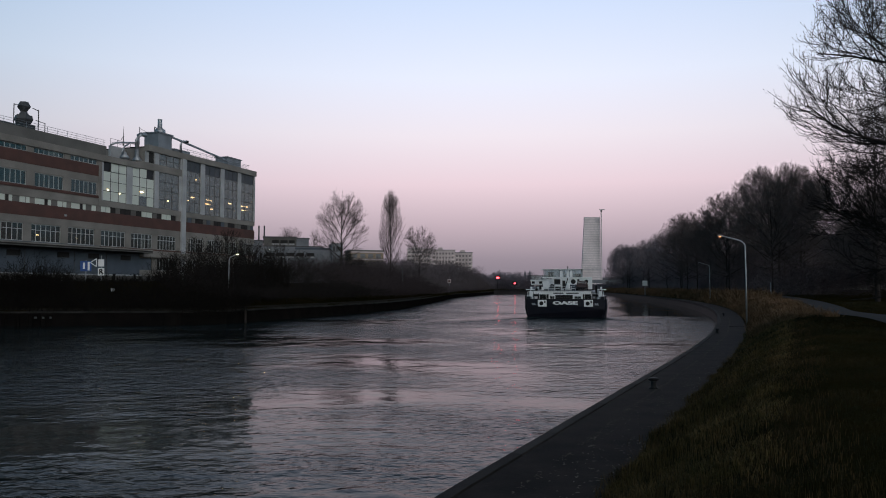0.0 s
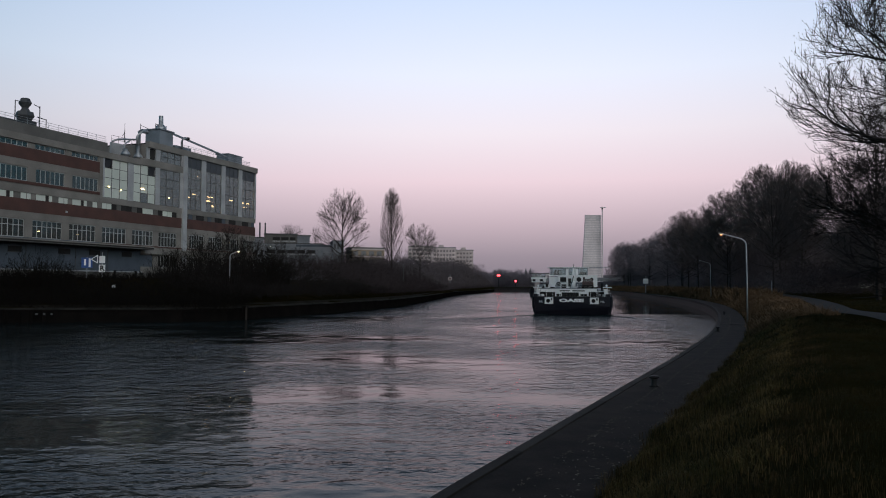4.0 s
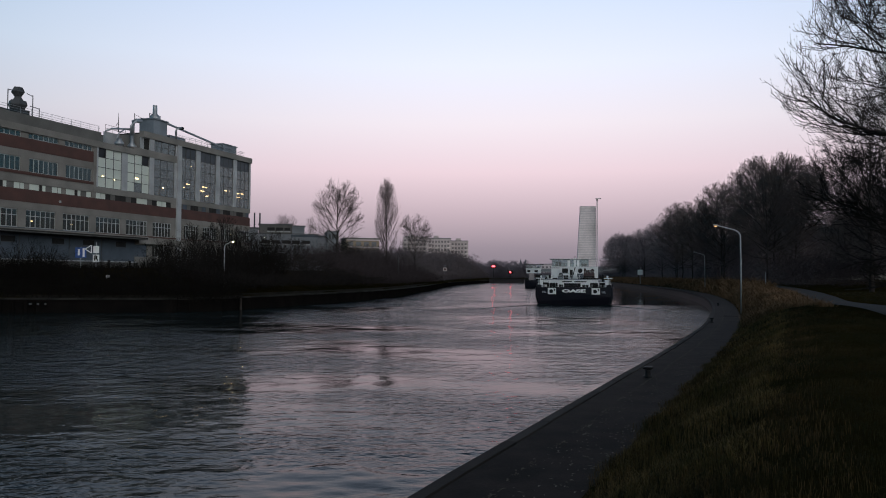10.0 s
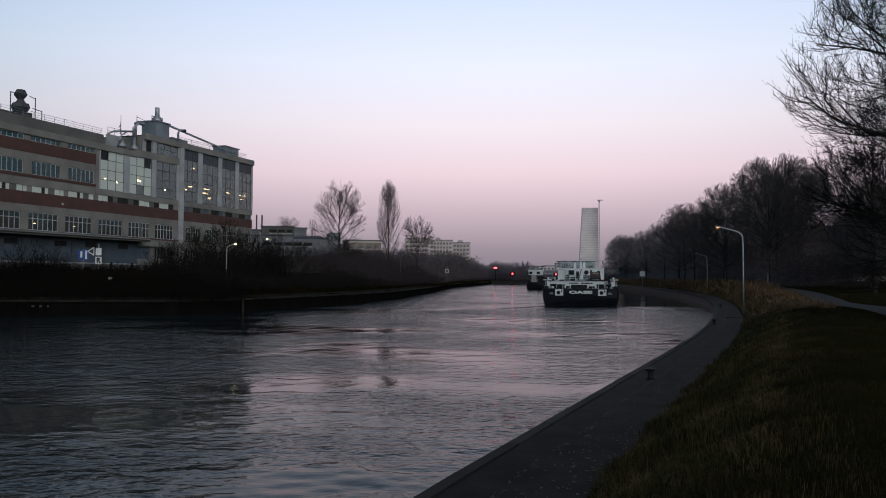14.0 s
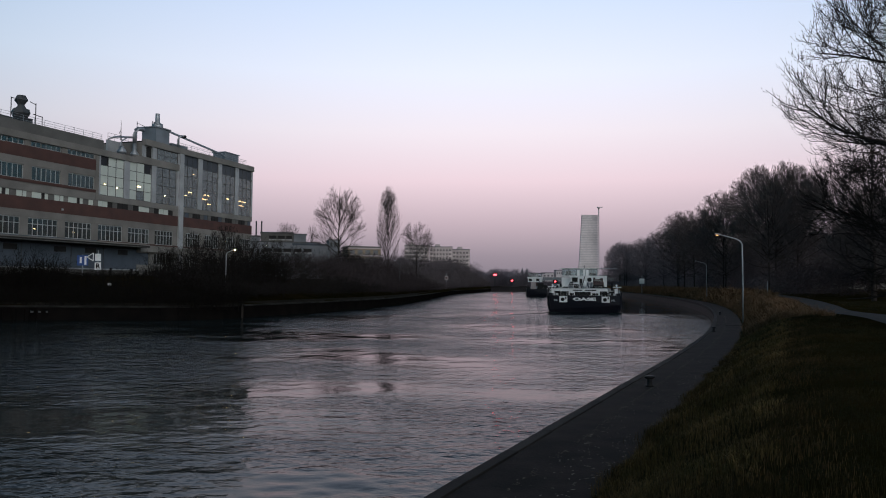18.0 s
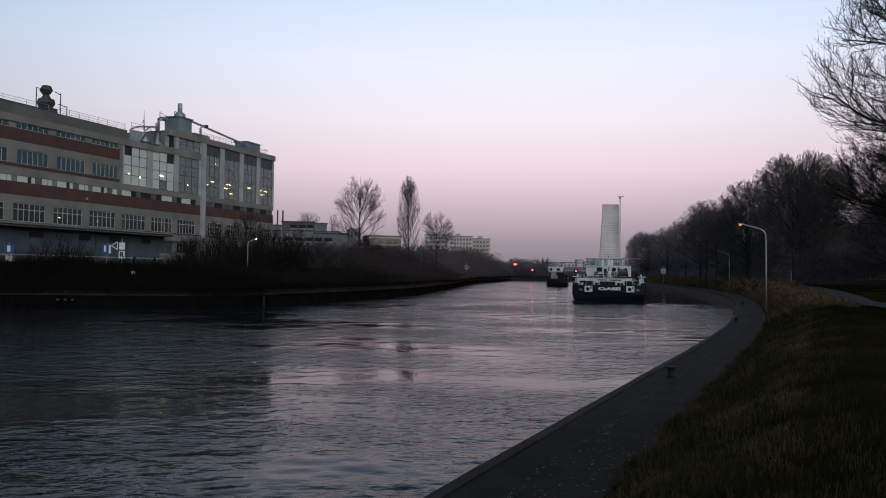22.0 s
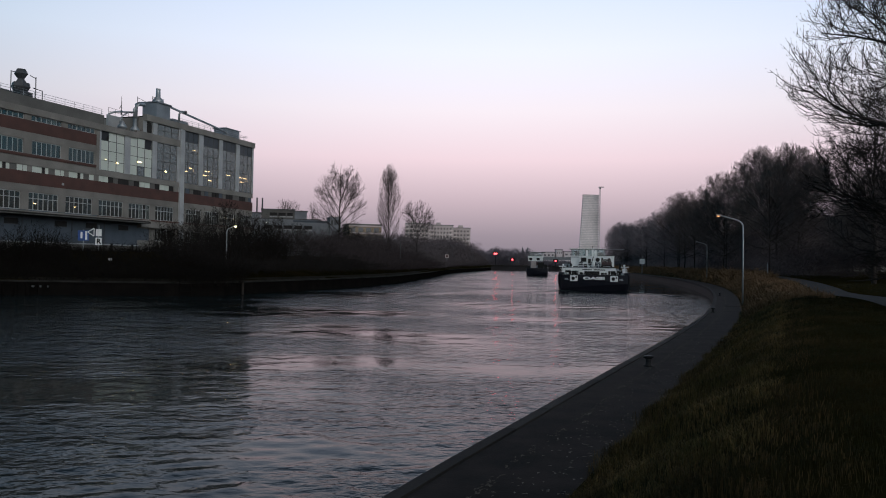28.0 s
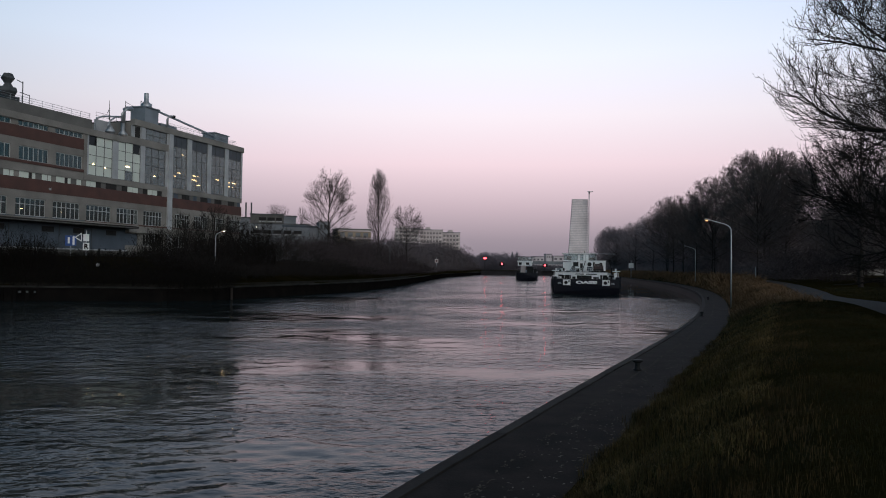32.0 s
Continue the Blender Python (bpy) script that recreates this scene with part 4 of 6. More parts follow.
# ---- trees and scrub ----
def grow(seed, height, radius, clear=0.2, limbs=24, low=66, high=12, spread=36, gap=(0.42, 0.30, 0.16), bow=0.5, lift=0.06, curl=0.10, thick=1.0, twig_r=0.012, stop=0.72, tip=0.0, plain=True, bud=0.0):
    """A bare tree inside an egg-shaped crown: trunk and limbs in one list of tubes, fine twigs in another.
    gap: metres between side shoots on limbs, branches and twigs."""
    rng = random.Random(seed)
    wood, twig = ([], []), ([], [])
    tr = height * 0.013 * thick
    z0 = height * clear * 0.8
    mid, half = (height + z0) / 2, (height - z0) / 2

    def room(p, d):
        """How far it is from p along d to the skin of the crown."""
        ax, ay, az = p.x / radius, p.y / radius, (p.z - mid) / half
        bx, by, bz = d.x / radius, d.y / radius, d.z / half
        qa, qb, qc = bx * bx + by * by + bz * bz, ax * bx + ay * by + az * bz, ax * ax + ay * ay + az * az - 1
        disc = qb * qb - qa * qc
        if qc > 0:
            return 0.3
        return max(0.0, (-qb + math.sqrt(disc)) / qa) if disc > 0 else 0.0

    def shake(k):
        return Vector((rng.gauss(0, k), rng.gauss(0, k), rng.gauss(0, k)))

    def pipe(store, pts, r0, r1, n):
        vs, fs = store
        prev = None
        for i, p in enumerate(pts):
            d = (pts[min(i + 1, len(pts) - 1)] - pts[max(i - 1, 0)]).normalized()
            a = d.cross(Vector((0.3, 0.9, 0.1)) if abs(d.z) > 0.8 else Vector((0, 0, 1))).normalized()
            b = d.cross(a)
            r = r0 + (r1 - r0) * i / (len(pts) - 1)
            start = len(vs)
            for k in range(n):
                c = 2 * math.pi * k / n
                vs.append(tuple(p + a * (r * math.cos(c)) + b * (r * math.sin(c))))
            if prev is not None:
                for k in range(n):
                    fs.append((prev + k, prev + (k + 1) % n, start + (k + 1) % n, start + k))
            prev = start

    def spike(p, d, length, r):
        vs, fs = twig
        a = d.orthogonal().normalized() * r
        b = d.cross(a)
        i = len(vs)
        if plain:
            vs.extend((tuple(p + a), tuple(p - a * 0.5 + b), tuple(p - a * 0.5 - b), tuple(p + d * length)))
            fs.extend(((i, i + 1, i + 3), (i + 1, i + 2, i + 3), (i + 2, i, i + 3)))
            return
        m = p + d * (length * 0.55)
        end = m + (d + Vector((0, 0, tip)) + shake(curl)).normalized() * (length * 0.5)
        vs.extend((tuple(p + a), tuple(p - a * 0.5 + b), tuple(p - a * 0.5 - b), tuple(m + a * 0.7), tuple(m - a * 0.35 + b * 0.7), tuple(m - a * 0.35 - b * 0.7), tuple(end)))
        fs.extend(((i, i + 1, i + 4, i + 3), (i + 1, i + 2, i + 5, i + 4), (i + 2, i, i + 3, i + 5), (i + 3, i + 4, i + 6), (i + 4, i + 5, i + 6), (i + 5, i + 3, i + 6)))
        if bud:
            # a plump bud closes each twig
            j, w = len(vs), (end - m).normalized()
            c, e = w.orthogonal().normalized() * bud * 0.22, w.cross(w.orthogonal().normalized()) * bud * 0.22
            q = end + w * bud * 0.4
            vs.extend(tuple(z) for z in (end - w * bud * 0.2, q + c, q + e, q - c, q - e, end + w * bud))
            fs.extend(((j, j + 2, j + 1), (j, j + 3, j + 2), (j, j + 4, j + 3), (j, j + 1, j + 4), (j + 5, j + 1, j + 2), (j + 5, j + 2, j + 3), (j + 5, j + 3, j + 4), (j + 5, j + 4, j + 1)))

    def branch(p, d, length, r, level):
        steps = (6, 3, 2)[level - 1] if plain else (6, 4, 3)[level - 1]
        pts, dirs = [p], [d]
        for i in range(steps):
            d = (d + shake(curl) + Vector((0, 0, lift if level > 1 else bow / steps * max(0.0, 0.8 - d.z)))).normalized()
            p = p + d * (length / steps)
            pts.append(p)
            dirs.append(d)
        pipe(wood if level < 2 else twig, pts, r, max(r * 0.22, twig_r * 0.7), (5, 3, 3)[level - 1] if plain else (6, 4, 3)[level - 1])
        n = int(length * 0.8 / gap[level - 1] + rng.random())
        for k in range(n):
            u = 0.2 + 0.8 * (k + rng.random()) / n
            i = min(int(u * steps), steps - 1)
            q = pts[i].lerp(pts[i + 1], u * steps - i)
            w = dirs[i + 1]
            side = w.orthogonal().normalized()
            side.rotate(Matrix.Rotation(rng.uniform(0, 6.283), 3, w))
            a = radians(spread * rng.uniform(0.6, 1.3))
            nd = (w * math.cos(a) + side * math.sin(a)).normalized()
            ln = min(length * (0.62 - 0.3 * u) * rng.uniform(0.6, 1.2), room(q, nd) * rng.uniform(0.85, 1.1))
            if level == 3 or ln < 0.7:
                spike(q, nd, max(0.22, min(ln, 0.9 if plain else 0.5)), twig_r)
            else:
                branch(q, nd, ln, max(r * (1 - 0.7 * u) * 0.5, twig_r * 1.2), level + 1)

    top = Vector((rng.uniform(-0.3, 0.3), rng.uniform(-0.3, 0.3), height * 0.97))
    trunk = [Vector((0, 0, -0.3)).lerp(top, i / 8) + (Vector() if i == 0 else Vector((rng.gauss(0, 0.07), rng.gauss(0, 0.07), 0))) for i in range(9)]
    pipe(wood, trunk, tr, tr * 0.1, 8)
    for k in range(limbs):
        u = clear + (stop - clear) * (k + rng.random()) / limbs
        i = min(int(u * 8), 7)
        q = trunk[i].lerp(trunk[i + 1], u * 8 - i)
        f = (u - clear) / (stop - clear)
        a = radians(low + (high - low) * f + rng.uniform(-1, 1) * min(9, low * 0.4))
        az = k * 2.4 + rng.uniform(-0.5, 0.5)
        d = Vector((math.sin(a) * math.cos(az), math.sin(a) * math.sin(az), math.cos(a)))
        length = max(1.2, room(q, d) * rng.uniform(0.88, 1.02))
        branch(q, d, length, tr * (1 - 0.75 * u) * 0.55, 1)
    return wood, twig


def tree(name, seed, label, twig_mat=None, **kw):
    wood, twig = grow(seed, **kw)
    t = new(name)
    tagged(t, label, "tree")
    a = raw("trunk", *wood, M_BARK, True)
    b = raw("crown", *twig, twig_mat or M_TWIG)
    a.parent = b.parent = t
    return t


def put(t, x, y, z, turn=0.0, scale=1.0):
    t.scale = (scale,) * 3
    t.matrix_basis = pose(x, y, z, 0, 0, turn) @ Matrix.Diagonal((scale, scale, scale, 1))
    return t


def again(t, x, y, z, turn, scale):
    c = copy_thing(t, pose(x, y, z, 0, 0, turn))
    c.matrix_basis = pose(x, y, z, 0, 0, turn) @ Matrix.Diagonal((scale, scale, scale, 1))
    return c


# single trees on the far bank
put(tree("bare_tree", 11, "tall bare broad-crowned tree on the far bank", height=22.8, radius=6.7, clear=0.2, limbs=22, low=64, high=20, stop=0.62, thick=0.8, gap=(0.55, 0.36, 0.2)), -24.0, 185, 4.9)
put(tree("poplar", 12, "slender bare columnar poplar on the far bank", height=25.0, radius=3.3, clear=0.04, limbs=52, low=27, high=10, spread=24, curl=0.035, bow=0.45, lift=0.05, stop=0.70, gap=(0.85, 0.55, 0.32), thick=0.36, twig_r=0.012), -13.7, 205, 4.9)
put(tree("bare_tree", 13, "smaller bare spreading tree on the far bank", height=16.8, radius=5.2, clear=0.12, limbs=24, low=66, high=22, stop=0.58, gap=(0.5, 0.34, 0.19), thick=0.6), -6.5, 215, 4.9)
put(tree("bare_tree", 14, "round bare tree behind the low works building", height=21.5, radius=7.2, clear=0.3, limbs=26, gap=(0.8, 0.5, 0.35)), -56.0, 285, 5.0)
put(tree("poplar", 15, "small bare poplar beside the works building", height=16.5, radius=2.0, clear=0.08, limbs=18, low=14, high=6, spread=18, curl=0.04, stop=0.8, gap=(1.2, 0.8, 0.5), thick=0.7), -38.0, 230, 5.0)

# park trees on the near bank: a fine domed one, and four kinds that are repeated
DOME = put(tree("park_tree", 20, "tall bare park tree with a domed crown of fine rising twigs", height=25.2, radius=10.6, clear=0.24, limbs=40, low=78, high=16, spread=34, curl=0.08, bow=0.5, lift=0.06,
                gap=(0.60, 0.40, 0.19), thick=0.75, twig_r=0.015, stop=0.6), 64.4, 150.0, 3.0, 15)
tagged(DOME, group="park trees")
# the fourth kind, for the far bend, carries haze in its twig colour
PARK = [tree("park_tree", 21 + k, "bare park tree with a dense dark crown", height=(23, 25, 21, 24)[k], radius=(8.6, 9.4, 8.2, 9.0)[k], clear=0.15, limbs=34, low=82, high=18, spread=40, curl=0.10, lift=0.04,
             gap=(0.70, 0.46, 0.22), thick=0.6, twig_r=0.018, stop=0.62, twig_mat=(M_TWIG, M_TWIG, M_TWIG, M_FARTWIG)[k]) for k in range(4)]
for k, p in enumerate(PARK):
    tagged(p, group="park trees")
    put(p, *((56.0, 133.0), (64.2, 176.0), (66.9, 206.0), (76.8, 268.0))[k], 2.9, 40 * k, (0.86, 0.92, 1.04, 0.90)[k])
rng_t = random.Random(5)
# plan place, height against its kind
spots = [(94.0, 400, 0.98), (88.5, 372, 0.90), (83.5, 330, 0.84), (80.0, 305, 0.86), (103, 445, 1.02), (97, 425, 1.0), (72.5, 240, 0.86), (70.0, 224, 0.88), (66.0, 190, 0.88), (61.0, 165, 0.80), (75.0, 250, 0.84), (72, 165, 1.0),
         (70, 150, 1.06), (66, 128, 0.92), (68, 112, 0.9), (66, 95, 0.85), (62, 80, 0.8), (38.5, 62, 0.44), (43.5, 74, 0.46), (48.5, 86, 0.5), (54.5, 99, 0.46), (59.5, 112, 0.52), (50, 78, 0.45), (55, 90, 0.5)]
for k, (x, y, s) in enumerate(spots):
    again(PARK[3 if y > 230 else k % 3], x + rng_t.uniform(-1, 1), y + rng_t.uniform(-2, 2), 3.1, rng_t.uniform(0, 360), s * rng_t.uniform(0.95, 1.04))

# the great tree whose boughs reach over the lawn
ASH = put(tree("ash_tree", 41, "large bare ash tree with upturned budded twigs", height=16.2, radius=8.6, clear=0.05, limbs=27, low=112, high=36, spread=37, stop=0.62, gap=(0.36, 0.25, 0.15), thick=1.35, bow=0.4, lift=0.16, curl=0.22,
         twig_mat=M_ASH, twig_r=0.0095, tip=1.2, plain=False, bud=0.06), 20.25, 25.5, 2.2, 200)
young = again(ASH, 21.5, 33.0, 2.4, 65, 0.7)
tagged(young, "younger bare ash tree beside the great one")
put(tree("lawn_tree", 43, "open-crowned bare tree standing on the park lawn", M_ASH, height=17.0, radius=6.6, clear=0.22, limbs=20, low=84, high=26, spread=46, curl=0.14, gap=(0.75, 0.5, 0.3), thick=1.1, twig_r=0.014, stop=0.62), 41.6, 75.0, 2.9, 80)


def scrub(name, spots, seed, label, h0=2.5, h1=5.0, stems=60, wide=1.0):
    """A thicket of thin upright rods and side twigs; nobody could count them."""
    rng = np.random.default_rng(seed)
    v, f = [], []
    for (x, y, z, r, hs) in spots:
        for k in range(stems):
            a, q = rng.uniform(0, 6.28), r * math.sqrt(rng.uniform())
            bx, by = x + q * math.cos(a), y + q * math.sin(a)
            h = (h0 + (h1 - h0) * rng.uniform() ** 0.6) * hs * (1 - 0.45 * (q / r) ** 2)
            lx, ly = rng.normal(0, 0.27) * h, rng.normal(0, 0.27) * h
            big = max(1.0, 0.6 * hs)
            for b in range(6):
                u = 0 if b == 0 else rng.uniform(0.2, 1.0)
                sx, sy, sz = bx + lx * u, by + ly * u, z + h * u
                if b == 0:
                    ex, ey, ez, w = bx + lx, by + ly, z + h, 0.05 * wide
                else:
                    ex, ey, ez, w = sx + rng.normal(0, 0.6) * big, sy + rng.normal(0, 0.6) * big, sz + rng.uniform(0.1, 0.8) * big, 0.035 * wide
                i = len(v)
                t = rng.uniform(0, 6.28)
                cx, cy = w * math.cos(t), w * math.sin(t)
                v += [(sx - cx, sy - cy, sz), (sx + cx, sy + cy, sz), (ex, ey, ez), (sx + cy, sy - cx, sz)]
                f += [(i, i + 1, i + 2), (i + 1, i + 3, i + 2), (i + 3, i, i + 2)]
    ob = raw(name, v, f, M_BRAMBLE)
    tagged(ob, label, "bushes", kind="stuff")
    return ob


def thicket(name, spots, seed, label, n=260, w=0.06, ln=1.0, tall=4.3, twig_mat=None):
    """Rounded leafless bushes of many short crossing twigs; nobody could count them."""
    rng = np.random.default_rng(seed)
    s = np.repeat(np.array(spots), n, 0)
    m = len(s)
    h = s[:, 4] * tall
    d = rng.normal(0, 1, (m, 3))
    d /= np.linalg.norm(d, axis=1)[:, None]
    q = rng.uniform(0, 1, m) ** 0.42
    p = np.stack([s[:, 0] + d[:, 0] * q * s[:, 3], s[:, 1] + d[:, 1] * q * s[:, 3], s[:, 2] + h * 0.46 + d[:, 2] * q * h * 0.5], 1)
    way = d * 0.8 + rng.normal(0, 0.55, (m, 3)) + np.array([0, 0, 0.55])
    way /= np.linalg.norm(way, axis=1)[:, None]
    size = np.maximum(1.0, 0.5 * s[:, 4])
    length = (ln * size * rng.uniform(0.5, 1.5, m))[:, None]
    a = np.cross(way, np.array([0.3, 0.5, 0.81]))
    a *= (w * size / np.linalg.norm(a, axis=1))[:, None]
    b = np.cross(way, a)
    v = np.stack([p + a, p - a * 0.5 + b, p - a * 0.5 - b, p + way * length], 1).reshape(-1, 3)
    f = [t for i in range(0, 4 * m, 4) for t in ((i, i + 1, i + 3), (i + 1, i + 2, i + 3), (i + 2, i, i + 3))]
    ob = raw(name, v.tolist(), f, twig_mat or M_SCRUB)
    tagged(ob, label, "bushes", kind="stuff")
    return ob


rng_s = random.Random(9)
bank = refine([(-22.7, 95.7), (-15.3, 117.8), (-9.0, 146.0), (-3.5, 200.0), (5.5, 307.0), (24.0, 430.0)], 5.0)
hedge = []
for p in bank:
    for o, s in ((1.6, 0.26), (2.8, 0.34), (4.5, 0.55), (8, 0.85), (13, 1.0), (19, 1.05)):
        tall = (0.033 * p.y + 1.4) / 5.0
        if p.x - o < -32:
            continue
        hedge.append((p.x - o + rng_s.uniform(-1.5, 1.5), p.y + rng_s.uniform(-2, 2), 2.4 + min(2.4, o * 0.15), 3.4 + 0.004 * p.y, s * tall * rng_s.uniform(0.85, 1.1)))
for k in range(26):
    y = rng_s.uniform(295, 425)
    x = 5.5 + (y - 307) * 0.16 - rng_s.uniform(3, 14)
    hedge.append((x, y, 2.6, 4.5, rng_s.uniform(1.9, 2.9) * (y / 370)))
# scrub split by distance, the farther twigs tinted paler to stand for haze
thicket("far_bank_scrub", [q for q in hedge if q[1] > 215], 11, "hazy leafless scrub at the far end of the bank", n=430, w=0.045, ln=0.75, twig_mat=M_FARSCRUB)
thicket("wharf_scrub", [q for q in hedge if q[1] <= 132], 16, "dark leafless scrub beside the wharf", n=430, w=0.028, ln=0.7, twig_mat=M_ASH)
thicket("bank_scrub", [q for q in hedge if 132 < q[1] <= 215], 1, "dense dark leafless scrub along the far bank", n=430, w=0.030, ln=0.75)
scrub("wharf_bushes", [(-47.8, 93.0, 2.8, 3.2, 1.25), (-50.5, 94.0, 3.0, 3.0, 1.0), (-45.6, 92.0, 2.6, 2.2, 0.9)], 2, "dark leafless bushes above the wharf", stems=170)
scrub("wharf_saplings", [(-32.0, 113.0, 4.0, 4.0, 1.6), (-27.0, 112.0, 4.0, 4.0, 1.5), (-36.0, 106.0, 4.0, 3.0, 1.2), (-30.0, 104.0, 3.5, 4.0, 1.0), (-24.0, 108.0, 3.0, 3.0, 1.3)], 3, "thin leafless saplings in front of the factory", stems=300, wide=0.75)
sapling = tree("sapling", 51, "slender leafless sapling in front of the factory", M_ASH, height=9.0, radius=3.2, clear=0.06, limbs=26, low=52, high=14, spread=34, gap=(0.5, 0.34, 0.2), thick=0.6, twig_r=0.014)
tagged(sapling, group="wharf saplings")
put(sapling, -31.0, 112.5, 3.8, 30)
for x, y, a, k in ((-27.6, 111.0, 110, 0.86), (-34.4, 110.0, 200, 0.88), (-24.2, 114.0, 300, 0.8), (-36.8, 106.5, 20, 0.62), (-32.6, 106.0, 160, 0.66), (-21.6, 118.0, 80, 0.72)):
    again(sapling, x, y, 3.6, a, k)
low = [(x, 88.5 + 0.09 * (x + 60) + o, 1.9 + 0.22 * o, 2.6, rng_s.uniform(0.26, 0.46)) for x in [-64 + 1.4 * k for k in range(29)] for o in (-3.6, -2.2, -0.7, 0.9, 3.0, 5.5, 8.0, 10.5)]
scrub("wharf_brambles", low, 7, "low dark brambles on the slope above the wharf", stems=42, wide=0.7)
thicket("dark_bush", [(-23.0, 186.0, 4.6, 2.6, 1.9), (-20.4, 188.0, 4.6, 2.4, 1.55), (-26.4, 188.0, 4.6, 2.0, 1.3)], 8, "dense dark evergreen bushes below the tall bare tree", n=2200, w=0.05, ln=0.5, twig_mat=M_BRAMBLE)
under = []
for p, d in zip(R_FINE, R_NORM):
    if 130 < p.y < 440:
        q = p + d * rng_s.uniform(14, 22)
        under.append((q.x, q.y, 2.8, 4.0, rng_s.uniform(0.5, 1.0)))
for k in range(40):
    under.append((rng_s.uniform(86, 140), rng_s.uniform(204, 260), 3.5, 5.0, rng_s.uniform(0.9, 1.6)))
for p, d in zip(R_FINE, R_NORM):
    if 178 < p.y < 440:
        q = p + d * rng_s.uniform(17, 32)
        under.append((q.x, q.y, 2.9, 4.5, 2.9 + (p.y - 178) / 262 * 1.9 + rng_s.uniform(-0.6, 0.4)))
for k in range(70):
    y = rng_s.uniform(160, 235)
    f = rng_s.uniform(0.35, 0.60)
    y = y if f < 0.45 else rng_s.uniform(205, 240)
    under.append((f * y, y, 3.0 if f < 0.43 else 7.0, 5.0, rng_s.uniform(2.2, 3.2) * y / 190))
near_under = []
for k in range(17):
    y = rng_s.uniform(92, 145)
    near_under.append((y * rng_s.uniform(0.44, 0.56), y, 3.0, 4.4, rng_s.uniform(0.8, 1.5) * y / 118))
thicket("lawn_bushes", near_under, 14, "dark leafless bushes at the edge of the park lawn", n=520, w=0.030, ln=0.6, twig_mat=M_SCRUB)
# woods and undergrowth use twig tones with the haze mixed in
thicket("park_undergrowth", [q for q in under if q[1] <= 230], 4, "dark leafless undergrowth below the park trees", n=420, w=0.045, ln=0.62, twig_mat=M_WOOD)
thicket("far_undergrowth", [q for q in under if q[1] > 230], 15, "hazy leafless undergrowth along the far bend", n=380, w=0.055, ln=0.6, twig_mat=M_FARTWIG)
far_wood = [(x + 0.45 * y, y, 3.5, 6.0, rng_s.uniform(3.0, 4.4)) for x, y in [(rng_s.uniform(-12, 34), rng_s.uniform(206, 300)) for k in range(120)]]
far_wood += [(rng_s.uniform(104, 140), rng_s.uniform(300, 480), 3.5, 6.0, rng_s.uniform(2.6, 4.0)) for k in range(60)]
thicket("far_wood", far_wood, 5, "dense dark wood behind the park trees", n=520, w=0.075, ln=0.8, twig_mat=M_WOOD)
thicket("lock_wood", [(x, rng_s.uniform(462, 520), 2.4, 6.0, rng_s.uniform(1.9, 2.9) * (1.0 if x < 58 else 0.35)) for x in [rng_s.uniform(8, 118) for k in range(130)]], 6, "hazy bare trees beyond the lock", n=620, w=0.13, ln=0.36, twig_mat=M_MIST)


# ---- distance ----
def build_tower():
    t = new("office_tower")
    t.matrix_basis = pose(0, 0, 0)
    tagged(t, "tall pale stepped office tower with horizontal window bands", "tower block")
    cx, y0 = 393.0, 2050.0
    for k in range(41):
        z = 2.6 + 4.5 * k
        step = 10.0 * max(0, (1 - k / 38.0))
        x0, x1 = cx - 22 - step, cx + 20
        boxes("storey_band", M_TOWER, t, (x0, x1, y0, y0 + 9, z, z + 2.6))
        boxes("window_band", M_TOWERD, t, (x0 + 0.4, x1 - 0.4, y0 + 0.4, y0 + 8.6, z + 2.6, z + 4.5))
    boxes("roof_frame", M_TOWERD, t, (cx + 6, cx + 18, y0 - 1, y0 + 8, 172, 186))
    crane = new("tower_crane")
    tagged(crane, "slim construction crane beside the office tower", "crane")
    boxes("mast", M_TOWERD, crane, (412.5, 415.0, 2040, 2042.5, 2.6, 205))
    boxes("jib", M_TOWERD, crane, (409.0, 424.0, 2040.5, 2042, 205, 207.5))
    boxes("cab", M_TOWERD, crane, (411.5, 416.0, 2040, 2043, 201, 205))


build_tower()


